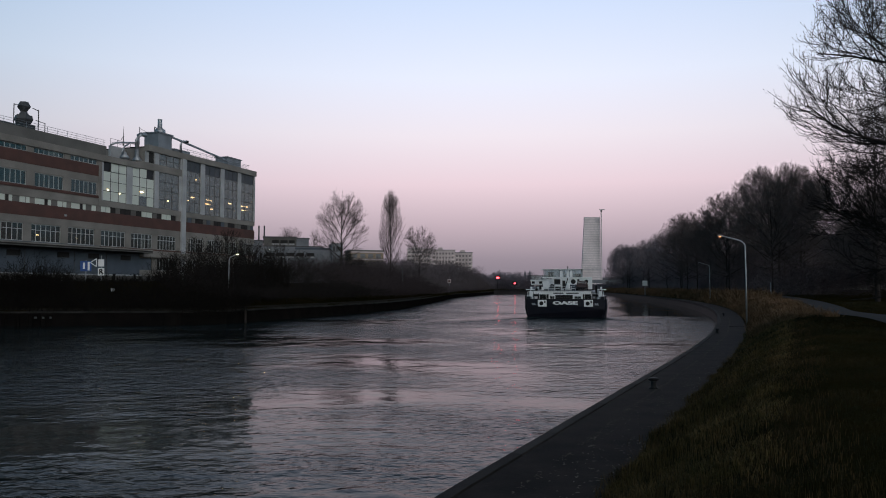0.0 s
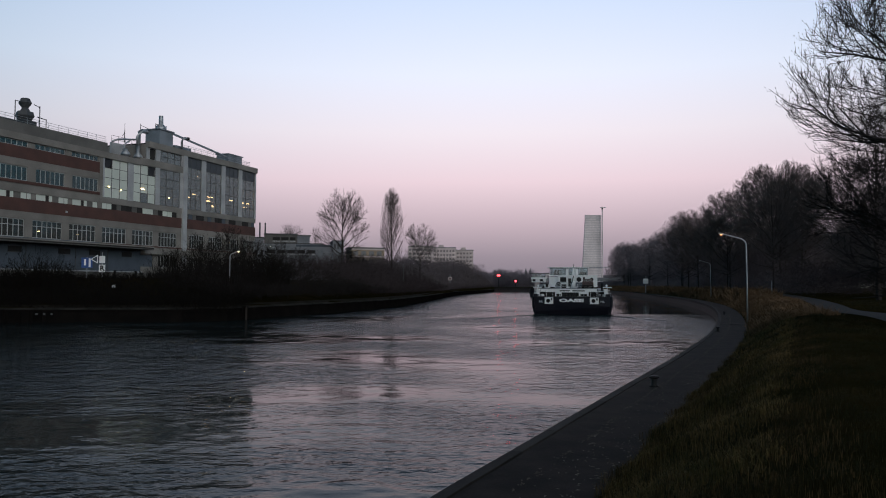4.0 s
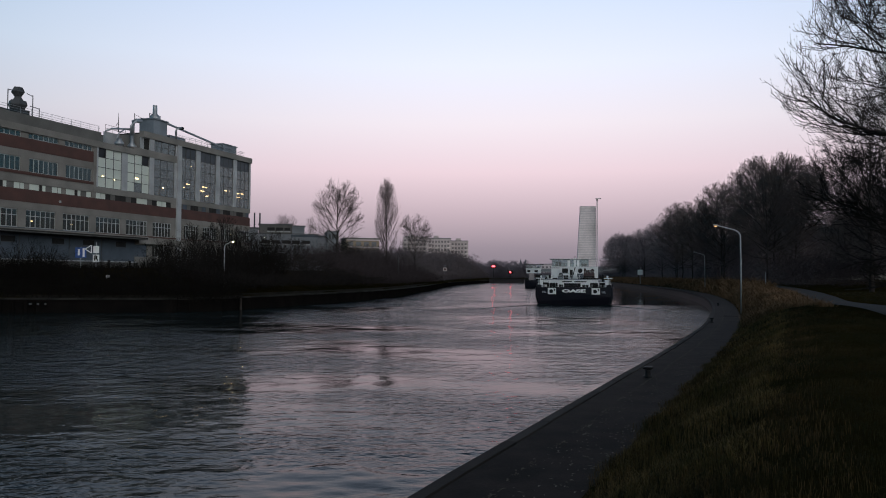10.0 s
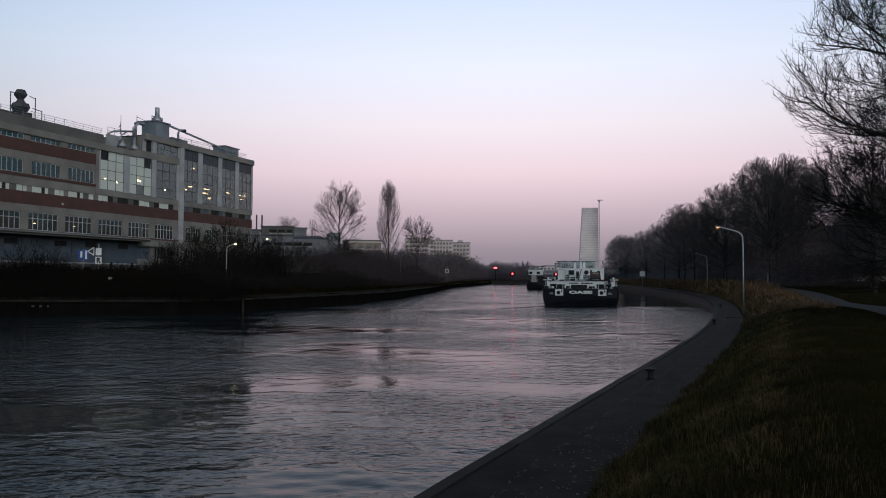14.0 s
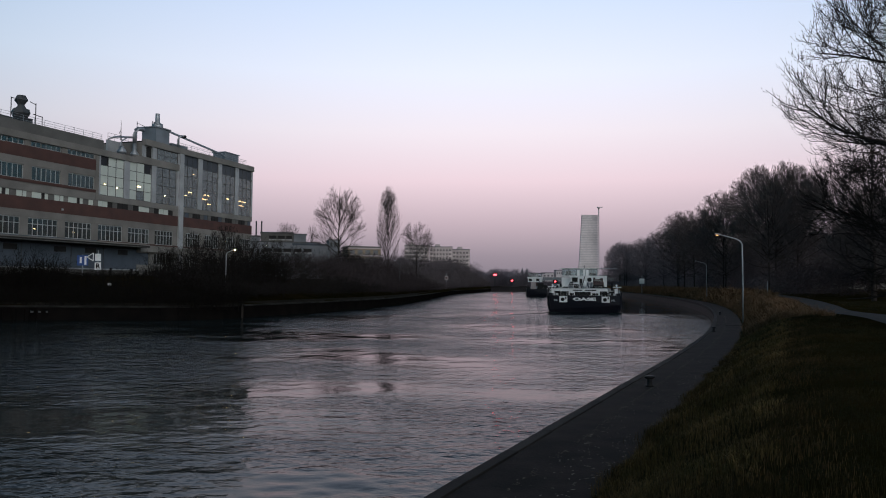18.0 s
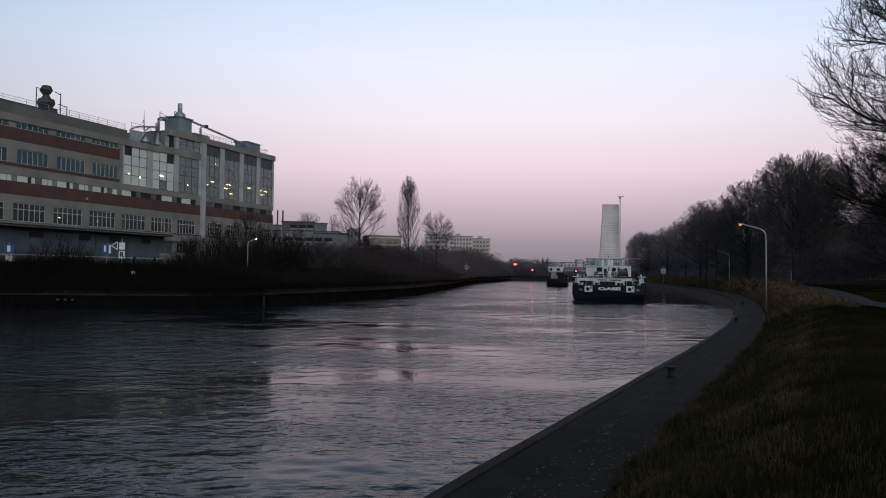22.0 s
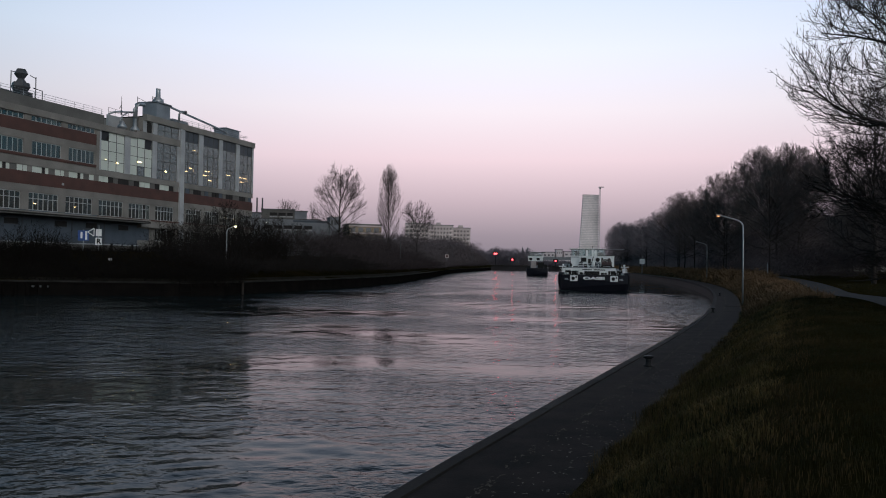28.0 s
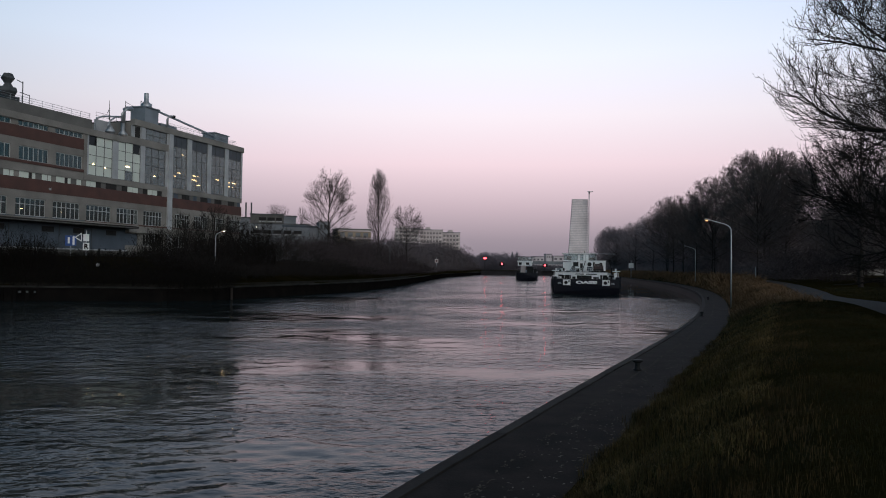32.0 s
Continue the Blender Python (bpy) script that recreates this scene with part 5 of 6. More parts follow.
def build_far_buildings():
    # long apartment slab in two staggered parts
    for x0, x1, y, z1, nx, deep in ((-27.0, -8.4, 590.0, 32.6, 6, 1.7), (-8.2, 9.3, 606.0, 32.4, 7, 0.5), (9.6, 23.4, 622.0, 31.2, 5, 0.5)):
        a = new("apartment_block")
        tagged(a, "pale many-storeyed apartment slab with rows of balconies", "apartment building", group="apartment blocks")
        boxes("wall", M_APT, a, (x0, x1, y, y + 12, 2.0, z1))
        boxes("roof", M_FARWIN, a, (x0 - 0.3, x1 + 0.3, y - 0.3, y + 12.3, z1, z1 + 0.5))
        boxes("lift_house", M_APT, a, (x0 + 4, x0 + 8, y + 3, y + 9, z1 + 0.5, z1 + 2.4))
        w = (x1 - x0 - 1) / nx
        for f in range(9):
            z = z1 - 29.0 + f * 3.1
            boxes("balcony", M_BALCONY, a, (x0 + 0.4, x1 - 0.4 if deep > 1 else x0 + 0.4 + w, y - deep, y, z, z + 1.0))
            boxes("balcony", M_BALCONY, a, (x1 - 0.4 - w, x1 - 0.2, y - deep - 0.004, y, z + 0.01, z + 1.01))
            for k in range(nx):
                boxes("window", M_APTWIN, a, (x0 + 0.7 + k * w, x0 + 0.5 + k * w + w * 0.66, y - 0.05, y - 0.01, z + 1.05, z + 2.5))
    # low works building behind the factory
    w = new("works_building")
    tagged(w, "low pale grey works building with a flat roof", "building")
    w.matrix_basis = pose(-49.6, 203.0, 0, 0, 0, 12)
    boxes("wall", M_WORKS, w, (0, 18.2, 0, 14, 4.5, 14.7))
    boxes("side_wing", M_WORKS, w, (18.2, 20.6, 1.5, 12, 4.5, 14.4), (20.6, 23.6, 0.6, 12, 4.5, 15.6))
    boxes("upper_wall", M_PARAPET, w, (3.0, 11.4, 1.5, 12, 14.9, 17.2), label="grimy set-back upper storey")
    boxes("upper_wall", M_WORKS, w, (11.4, 14.6, 1.2, 12, 14.9, 16.9))
    boxes("roof", M_VENT, w, (-0.3, 18.4, -0.3, 14.3, 14.7, 14.9), (2.7, 11.5, 1.2, 12.3, 17.2, 17.45), (11.5, 14.9, 0.9, 12.3, 16.9, 17.1), (20.4, 23.8, 0.3, 12.3, 15.6, 15.8), (-1.0, 2.8, 2.0, 11, 16.2, 16.5))
    boxes("stair_house", M_WORKS, w, (-0.8, 2.6, 2.3, 10, 14.9, 16.2))
    boxes("blue_fascia", M_SLATE, w, (11.0, 20.4, -0.12, -0.04, 14.0, 14.55))
    for x0, x1 in ((5.0, 6.9), (7.2, 9.1), (9.4, 10.9)):
        boxes("window", M_FRAME, w, (x0, x1, 1.4, 1.5, 15.3, 15.6))
        boxes("window", M_DARK, w, (x0, x1, 1.38, 1.5, 15.7, 16.5))
    for k in range(5):
        boxes("window", M_DARK, w, (3.6 + 2.6 * k, 5.6 + 2.6 * k, -0.06, 0.0, 12.2, 13.1))
        boxes("sill", M_FRAME, w, (3.6 + 2.6 * k, 5.6 + 2.6 * k, -0.16, -0.07, 11.85, 12.15))
        boxes("window", M_DARK, w, (1.0 + 3.6 * k, 3.0 + 3.6 * k, -0.06, 0.0, 8.0, 9.6))
    for x in (0.6, 2.0):
        boxes("doorway", M_DARK, w, (x, x + 0.6, -0.06, 0.0, 11.4, 13.0))
    for k in range(3):
        boxes("window", M_VENT, w, (20.9 + 0.9 * k, 21.5 + 0.9 * k, 0.54, 0.6, 13.6, 14.9))
    for x in (1.6, 3.0):
        bm = bmesh.new()
        tube(bm, [(x, 6, 14.8), (x, 6, 20.6)], 0.2, 8)
        part("chimney", bm, M_VENT, w)
    y = new("yellow_house")
    tagged(y, "ochre flat-roofed house behind the scrub", "house")
    y.matrix_basis = pose(-39.0, 310.0, 0, 0, 0, 20)
    boxes("wall", M_YEL, y, (2.5, 16, 0, 10, 4.0, 18.4))
    boxes("roof", M_PARAPET, y, (2.1, 16.4, -0.4, 10.4, 18.4, 18.9))
    for k in range(4):
        boxes("window", M_FARWIN, y, (3.2 + 3.2 * k, 5.2 + 3.2 * k, -0.05, 0, 12.6, 14.4))
        boxes("window", M_FARWIN, y, (3.2 + 3.2 * k, 5.2 + 3.2 * k, -0.05, 0, 15.6, 17.4))
    for z in (11.2, 14.9, 17.8):
        boxes("balcony_band", M_APT, y, (2.6, 15.9, -0.3, -0.06, z, z + 0.55))
    # church spires far off
    c = new("church")
    tagged(c, "far church with two slender spires", "church")
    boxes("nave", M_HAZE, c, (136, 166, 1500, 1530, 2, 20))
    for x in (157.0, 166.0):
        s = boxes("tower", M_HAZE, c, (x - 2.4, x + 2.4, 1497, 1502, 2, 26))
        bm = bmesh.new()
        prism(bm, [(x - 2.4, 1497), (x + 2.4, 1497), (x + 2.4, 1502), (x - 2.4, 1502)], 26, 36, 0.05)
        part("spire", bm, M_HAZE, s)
    # white wall and park posts behind the lawn
    g = new("white_wall")
    tagged(g, "long low white garden wall behind the park", "wall")
    boxes("wall", M_BEIGE, g, (94, 112, 200, 200.4, 3.2, 4.9))
    boxes("wall", M_BEIGE, g, (112.8, 134, 200, 200.4, 3.2, 5.05))
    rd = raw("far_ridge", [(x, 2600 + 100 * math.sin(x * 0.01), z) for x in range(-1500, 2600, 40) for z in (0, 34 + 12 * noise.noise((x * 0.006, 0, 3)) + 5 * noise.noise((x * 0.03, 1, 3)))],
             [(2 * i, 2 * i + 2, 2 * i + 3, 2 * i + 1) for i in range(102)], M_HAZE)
    tagged(rd, "hazy far wooded ridge on the skyline", "backdrop", kind="structure")


build_far_buildings()


# ---- lock at the end of the canal ----
def build_lock():
    k = new("lock_gate")
    tagged(k, "dark low lock gate across the canal", "lock gate")
    for x0, x1 in ((28.5, 52.0), (62.0, 86.0)):
        boxes("gate_leaf", M_FARSTEEL, k, (x0, x1, 440.5, 441.5, -1, 2.2))
    boxes("pier", M_FARSTEEL, k, (52.0, 62.0, 436.0, 446.0, -1, 3.2))
    boxes("walkway", M_FARSTEEL, k, (28.5, 86.0, 439.8, 440.4, 2.2, 2.5))
    for x, z, n in ((30.1, 9.2, 2), (39.4, 6.1, 1), (63.2, 5.8, 1)):
        s = new("signal_light")
        tagged(s, "red lock signal light on a dark pole", "traffic signal", group="lock signals")
        s.matrix_basis = pose(x, 430.0, 0)
        boxes("pole", M_BLACK, s, (-0.12, 0.12, 0.4, 0.6, -1.5, z + 0.9))
        boxes("head", M_BLACK, s, (-1.3, 1.3, 0.1, 0.5, z - 0.9, z + 0.9))
        # lenses oversized, doubled on the first pole, to give one lamp's glare a shape
        for i in range(n):
            bm = bmesh.new()
            bmesh.ops.create_uvsphere(bm, u_segments=12, v_segments=8, radius=0.48, matrix=Matrix.Translation(((i - (n - 1) / 2) * 0.9, 0, z)))
            part("red_lens", bm, G_RED, s, "glowing red lens")
    b = new("road_bridge")
    tagged(b, "far low bridge beyond the lock", "bridge")
    boxes("deck", M_BRIDGE, b, (58, 116, 524, 530, 6.8, 8.0))
    boxes("parapet", M_BRIDGE, b, (58, 116, 523.8, 524, 8.0, 8.9))
    for x in (62, 78, 94, 110):
        boxes("pillar", M_BRIDGE, b, (x, x + 1.6, 525, 529, 2, 6.8))
    for x0, x1, z1 in ((118, 131, 17), (133, 140, 20), (142, 160, 18), (98, 112, 15)):
        far = new("far_house")
        tagged(far, "pale hazy house beyond the lock", "house", group="far houses")
        # low contrast between these colours stands for the haze
        boxes("wall", M_TOWERD, far, (x0, x1, 900, 912, 2.0, z1))
        boxes("roof", M_MIST, far, (x0 - 0.5, x1 + 0.5, 899.5, 912.5, z1, z1 + 0.8))
        for q in range(3):
            boxes("window", M_MIST, far, (x0 + 1 + (x1 - x0) * q / 3, x0 + 1 + (x1 - x0) * (q + 0.5) / 3, 899.9, 900, z1 - 4, z1 - 2))


build_lock()


# ---- lamps, posts and signs ----
def street_lamp(x, y, z, h, reach, turn, lit, label, steel=None):
    o = new("street_lamp")
    tagged(o, label, "street lamp", group="street lamps")
    o.matrix_basis = pose(x, y, z, 0, 0, turn)
    bm = bmesh.new()
    pts = [(0, 0, -0.5), (0, 0, h * 0.4), (-0.02, 0, h * 0.86)]
    for k in range(1, 6):
        a = k / 5 * radians(74)
        pts.append((-0.02 - reach * 0.36 * (1 - math.cos(a)), 0, h * 0.86 + h * 0.09 * math.sin(a)))
    pts.append((-reach * 0.82, 0, h * 0.992))
    tube(bm, pts, 0.066, 8, 0.038)
    part("pole", bm, steel or M_GALV, o, "", True)
    bm = bmesh.new()
    lathe(bm, [(0.11, -0.08), (0.12, 0.0), (0.07, 0.06)], 10)
    bm.transform(pose(-reach * 0.9, 0, h, 0, 8) @ Matrix.Diagonal((2.0, 0.9, 0.8, 1)))
    part("head", bm, M_GALV, o)
    if lit:
        bm = bmesh.new()
        bmesh.ops.create_uvsphere(bm, u_segments=10, v_segments=6, radius=0.062)
        bm.transform(pose(-reach * 0.92, 0, h - 0.1) @ Matrix.Diagonal((1.7, 0.9, 0.6, 1)))
        part("bulb", bm, G_LAMP if x > 0 else G_FAR, o, "glowing orange bulb")
    return o


street_lamp(23.2, 60.0, 1.75, 6.4, 2.1, 0, True, "lit curved street lamp on the grass bank")
street_lamp(48.7, 143.0, 1.85, 6.8, 2.1, 0, False, "curved street lamp further along the bank")
street_lamp(-27.4, 100.2, 2.4, 6.0, 1.2, 180, True, "lit street lamp on the far wharf")
street_lamp(-30.0, 140.0, 4.9, 6.0, 1.2, 0, True, "lit street lamp beside the factory")
street_lamp(-8.5, 165.0, 3.0, 6.0, 1.2, 0, False, "thin unlit lamp pole on the far bank", M_VENT)


def post(name, x, y, z, h, label, category, w=0.05):
    bm = bmesh.new()
    tube(bm, [(0, 0, -0.4), (0, 0, h)], w, 6, w * 0.85)
    o = new(name)
    tagged(o, label, category)
    o.matrix_basis = pose(x, y, z)
    part("pole", bm, M_GALV, o)
    return o


post("marker_post", 47.25, 113.0, 2.7, 2.15, "thin pale marker post on the meadow", "post", 0.07)
o = post("board_sign", 64.4, 250.0, 2.0, 5.0, "white square notice board on a post", "sign", 0.1)
boxes("board", M_WHITE, o, (-0.8, 0.8, -0.1, 0.1, 2.6, 4.2))
o = post("square_sign", 2.0, 250.0, 3.0, 4.4, "small white square channel sign", "sign", 0.08)
boxes("board", M_APT, o, (-0.55, 0.55, -0.1, 0.1, 2.5, 3.6))
boxes("mark", M_RED, o, (-0.3, 0.3, -0.14, -0.11, 2.75, 3.35))
# signs on the wharf
o = post("shipping_sign", -43.65, 100.0, 2.6, 5.6, "white letter R shipping sign below a white arrow panel", "sign", 0.06)
boxes("letter_board", M_WHITE, o, (-0.40, 0.40, -0.06, 0.0, 3.05, 4.0))
boxes("plain_board", M_WHITE, o, (-0.36, 0.36, -0.06, 0.0, 4.2, 5.1))
lettering("letter", "R", 0.85, M_BLACK, o, pose(0.02, -0.09, 3.53, 90))
bm = bmesh.new()
for a, b in (((-0.6, 4.2), (-1.4, 4.7)), ((-1.4, 4.7), (-0.6, 5.2)), ((-0.6, 5.2), (-0.6, 4.2))):
    tube(bm, [(a[0], -0.03, a[1]), (b[0], -0.03, b[1])], 0.06, 5)
part("arrow", bm, M_WHITE, o)
o = post("blue_sign", -45.6, 100.0, 2.6, 5.0, "blue mooring sign with white bars", "sign", 0.06)
boxes("board", M_BLUE, o, (-0.7, 0.7, -0.06, 0.0, 3.6, 4.9))
boxes("bar", M_WHITE, o, (-0.35, -0.1, -0.08, -0.062, 3.9, 4.7))
boxes("bar", M_WHITE, o, (0.25, 0.5, -0.08, -0.062, 3.7, 4.8))
o = post("small_sign", -40.0, 95.0, 2.9, 1.2, "small white notice plate on a stake", "sign", 0.03)
boxes("board", M_WHITE, o, (-0.22, 0.22, -0.04, 0.0, 0.75, 1.1))


# more furniture of the far wharf and bank
o = post("parking_sign", -58.4, 100.0, 2.6, 5.0, "blue sign above a small white plate", "sign", 0.06)
boxes("board", M_BLUE, o, (-0.6, 0.6, -0.06, 0.0, 3.6, 4.8))
boxes("bar", M_WHITE, o, (-0.2, 0.2, -0.08, -0.062, 3.8, 4.6))
boxes("plate", M_WHITE, o, (-0.45, 0.45, -0.06, 0.0, 2.6, 3.3))
for x, w in ((-43.4, 0.26), (-42.6, 0.2), (-41.8, 0.16)):
    plate = boxes("mooring_mark", M_VENT, None, (x - w / 2, x + w / 2, 83.6, 83.72, 0.82, 1.02))
    tagged(plate, "small pale plate fixed to the sheet piling", "plate", group="mooring plates")
lad = new("wharf_ladder")
tagged(lad, "dark steel ladder at the wharf corner", "ladder")
lad.matrix_basis = pose(-28.6, 86.2, 0, 0, 0, 9)
for x in (0.0, 1.3):
    boxes("rail", M_STEEL, lad, (x, x + 0.08, -0.5, -0.42, -0.6, 1.6))
for z in (0.5, 1.0, 1.5):
    boxes("rung", M_STEEL, lad, (0.08, 1.3, -0.48, -0.44, z, z + 0.05))
pile = new("mooring_pile")
tagged(pile, "short dark mooring pile standing off the bank", "pile")
pile.matrix_basis = pose(-23.2, 92.2, 0)
bm = bmesh.new()
lathe(bm, [(0.14, -1.5), (0.14, 1.4), (0.10, 1.5)], 10)
part("post", bm, M_BARK, pile)
street_lamp(13.4, 330.0, 2.6, 9.5, 1.6, 180, False, "slim lamp pole on the bank before the lock", M_VENT)
street_lamp(4.6, 300.0, 2.8, 8.5, 1.6, 180, False, "slim lamp pole beside the far bank path", M_VENT)


def bollard(x, y, turn):
    o = new("bollard")
    tagged(o, "dark cast-iron mooring bollard with a flared head", "bollard", group="quay bollards")
    o.matrix_basis = pose(x, y, QUAY_Z, 0, 0, turn) @ Matrix.Diagonal((0.74, 0.74, 0.74, 1))
    bm = bmesh.new()
    lathe(bm, [(0.19, 0.0), (0.19, 0.03), (0.12, 0.06), (0.10, 0.22), (0.12, 0.3)], 14)
    part("stem", bm, M_BLACK, o, "", True)
    bm = bmesh.new()
    lathe(bm, [(0.11, 0.29), (0.17, 0.33), (0.18, 0.38), (0.14, 0.41), (0.05, 0.42)], 14)
    bm.transform(Matrix.Diagonal((1.25, 1.0, 1, 1)))
    part("head", bm, M_BLACK, o, "", True)
    return o


for x, y in ((6.02, 22.55), (17.2, 49.3), (27.75, 77.7)):
    bollard(x, y, 20)


# ---- barges ----
def hull(name, length, beam, z1, material, parent, bow_rise=1.0, nose=10.0):
    """A full-bodied barge hull with a raked transom; y runs to the bow."""
    bm = bmesh.new()
    st = [(0.0, 0.90), (0.5, 0.945), (2.0, 0.975), (5.0, 0.99), (10.0, 1.0), (length - nose, 1.0), (length - nose * 0.5, 0.86), (length - nose * 0.15, 0.5), (length, 0.12)]
    rings = []
    for y, k in st:
        b = beam / 2 * k
        top = z1 + (bow_rise * max(0, (y - (length - nose)) / nose) ** 2)
        keel = -0.8
        in_y = 0.9 if y == 0 else 0.0
        rings.append([bm.verts.new((x, y + dy, z)) for x, dy, z in ((-b * 0.9, in_y, keel), (-b * 0.97, in_y * 0.5, 0.25), (-b, 0, 1.0), (-b, 0, top), (b, 0, top), (b, 0, 1.0), (b * 0.97, in_y * 0.5, 0.25), (b * 0.9, in_y, keel))])
    for a, c in zip(rings, rings[1:]):
        for i in range(7):
            bm.faces.new((a[i], a[i + 1], c[i + 1], c[i]))
    bm.faces.new(rings[0])
    bm.faces.new(rings[-1][::-1])
    return part(name, bm, material, parent)


def build_barge():
    b = new("motor_barge")
    tagged(b, "loaded river barge seen from its dark navy stern", "barge")
    h = hull("hull", 84.0, 11.6, 2.36, M_HULL, b)
    for s in (-1, 1):
        boxes("bulwark", M_HULL, b, (s * 5.0 - 0.28, s * 5.0 + 0.28, 0.03, 0.25, 2.36, 2.75))
        boxes("side_bulwark", M_HULL, b, (s * 5.45 - 0.08, s * 5.45 + 0.08, 0.6, 9.0, 2.36, 2.85))
    boxes("deck", M_DARK, b, (-5.2, 5.2, 0.3, 14, 2.36, 2.40))
    lettering("ship_name", "OASE", 0.58, M_WHITE, h, pose(0.0, -0.02, 1.84, 90) @ Matrix.Diagonal((2.35, 1, 1, 1)), "broad white ship name")
    for s in (-1, 1):
        c = s * 3.13
        boxes("anchor_plate", M_WHITE, h, (c - 0.6, c + 0.6, -0.03, 0.02, 1.36, 2.28), label="white square around the anchor pocket")
        bm = bmesh.new()
        lathe(bm, [(0.25, 0.0), (0.28, 0.05), (0.2, 0.08), (0.08, 0.1)], 14)
        bm.transform(pose(c - 0.1, -0.03, 1.80, 90))
        part("anchor_pocket", bm, M_BLACK, h, "", True)
        boxes("anchor_fluke", M_BLACK, h, (c + 0.28, c + 0.46, -0.08, -0.03, 1.85, 2.18))
        lettering("country_letters", "NL", 0.34, M_GREYP, h, pose(s * 4.25, -0.02, 1.68, 90) @ Matrix.Diagonal((1.3, 1, 1, 1)))
        bm = bmesh.new()
        for x in (-0.28, 0.28):
            lathe(bm, [(0.2, 2.4), (0.2, 2.62), (0.27, 2.66), (0.27, 2.78)], 12, s * 3.1 + x, 1.0)
        part("bitts", bm, M_BLACK, b, "pair of black mooring bitts")
        bm = bmesh.new()
        for y in (0.4, 1.6):
            tube(bm, [(s * 5.15, y, 2.3), (s * 5.15, y, 3.4)], 0.025, 5)
        for z in (2.9, 3.4):
            tube(bm, [(s * 5.15, 0.4, z), (s * 5.15, 1.6, z), (s * 5.3, 5.4, z)], 0.022, 5)
        for x in (4.5, 3.5, 2.6, 1.7):
            tube(bm, [(s * x, 0.5, 2.3), (s * x, 0.5, 3.1)], 0.024, 5)
        tube(bm, [(s * 4.5, 0.5, 3.1), (s * 1.7, 0.5, 3.1)], 0.024, 5)
        part("rail", bm, M_WHITE, b)
        # mooring winch in a pale housing
        w = boxes("mooring_winch", M_WHITE, b, (s * 4.75 - 0.24, s * 4.75 + 0.24, 1.2, 2.2, 2.4, 3.45), label="mooring winch in a white upright housing")
        boxes("foot", M_GREYP, w, (s * 4.75 - 0.5, s * 4.75 + 0.5, 1.1, 1.3, 2.4, 2.7))
        bm = bmesh.new()
        lathe(bm, [(0.3, -0.4), (0.3, -0.35), (0.16, -0.33), (0.16, 0.33), (0.3, 0.35), (0.3, 0.4)], 12)
        bm.transform(pose(s * 4.1, 1.6, 2.9, 0, 90))
        part("drum", bm, M_BLACK, w, "", True)
        boxes("side_table", M_WHITE, b, (s * 4.95 - 0.62, s * 4.95 + 0.62, 2.4, 3.4, 3.62, 3.74), (s * 4.95 - 0.06, s * 4.95 + 0.06, 2.8, 3.0, 2.4, 3.62))
        bm = bmesh.new()
        lathe(bm, [(0.02, 3.74), (0.15, 3.83), (0.15, 4.0), (0.02, 4.1)], 10, s * 4.85, 2.9)
        part("deck_lamp", bm, M_WHITE, b, "small white deck lamp")
        boxes("davit", M_BLACK, b, (s * 4.2 - 0.13, s * 4.2 + 0.13, 3.2, 3.5, 2.4, 4.0 + 0.25 * s))
    # capstans on the after deck
    boxes("capstan_bed", M_BLACK, b, (-1.3, 0.75, 0.8, 1.8, 2.4, 2.58))
    for x in (-0.9, 0.35):
        bm = bmesh.new()
        lathe(bm, [(0.3, 2.58), (0.2, 2.65), (0.18, 2.8), (0.28, 2.88), (0.1, 2.92)], 12, x, 1.3)
        part("capstan", bm, M_BLACK, b)
    # aft cabin: a white coaming with dark openings in its foot
    cab = boxes("aft_cabin", M_WHITE, b, (-4.5, 3.5, 2.6, 9.0, 2.4, 3.46), label="low white aft cabin with dark openings")
    boxes("cabin_roof", M_GREYP, cab, (-4.6, 3.6, 2.5, 9.1, 3.46, 3.53))
    # flat black sheets on the wall stand for the shade inside the openings
    for x0, x1, z1 in ((-3.95, -2.4, 3.0), (-2.2, -1.6, 2.75), (-1.45, 0.95, 2.95), (1.2, 2.1, 2.72), (2.35, 3.45, 3.02)):
        boxes("opening", M_BLACK, cab, (x0, x1, 2.56, 2.6, 2.42, z1))
    for x0, x1 in ((-1.75, -0.3), (0.05, 1.8)):
        boxes("name_bar", M_BLACK, cab, (x0, x1, 2.58, 2.6, 3.1, 3.25))
    # small boat and gear on the cabin roof
    bm = bmesh.new()
    rings = []
    for y, hw in ((0.0, 0.45), (0.4, 0.62), (2.0, 0.6), (3.0, 0.1)):
        rings.append([bm.verts.new(q) for q in ((-hw * 0.5, y, 0.0), (hw * 0.5, y, 0.0), (hw, y, 0.5), (-hw, y, 0.5))])
    for r0, r1 in zip(rings, rings[1:]):
        for i in range(4):
            bm.faces.new((r0[i], r0[(i + 1) % 4], r1[(i + 1) % 4], r1[i]))
    bm.faces.new(rings[0][::-1])
    bm.faces.new(rings[-1])
    bm.transform(pose(-3.6, 3.6, 3.58))
    part("dinghy", bm, M_WHITE, b, "small white dinghy on chocks")
    boxes("outboard", M_BLACK, b, (-3.75, -3.45, 3.3, 3.62, 3.66, 4.15))
    boxes("gear_locker", M_BLUEBOX, b, (-4.7, -4.25, 3.4, 4.4, 3.53, 4.1))
    boxes("gear_locker", M_BLUEBOX, b, (-2.5, -1.6, 5.0, 6.0, 3.53, 4.05))
    bm = bmesh.new()
    for x in (-2.4, -1.6, -0.8, 0.0, 0.8):
        tube(bm, [(x, 2.9, 3.5), (x, 2.9, 4.15)], 0.026, 5)
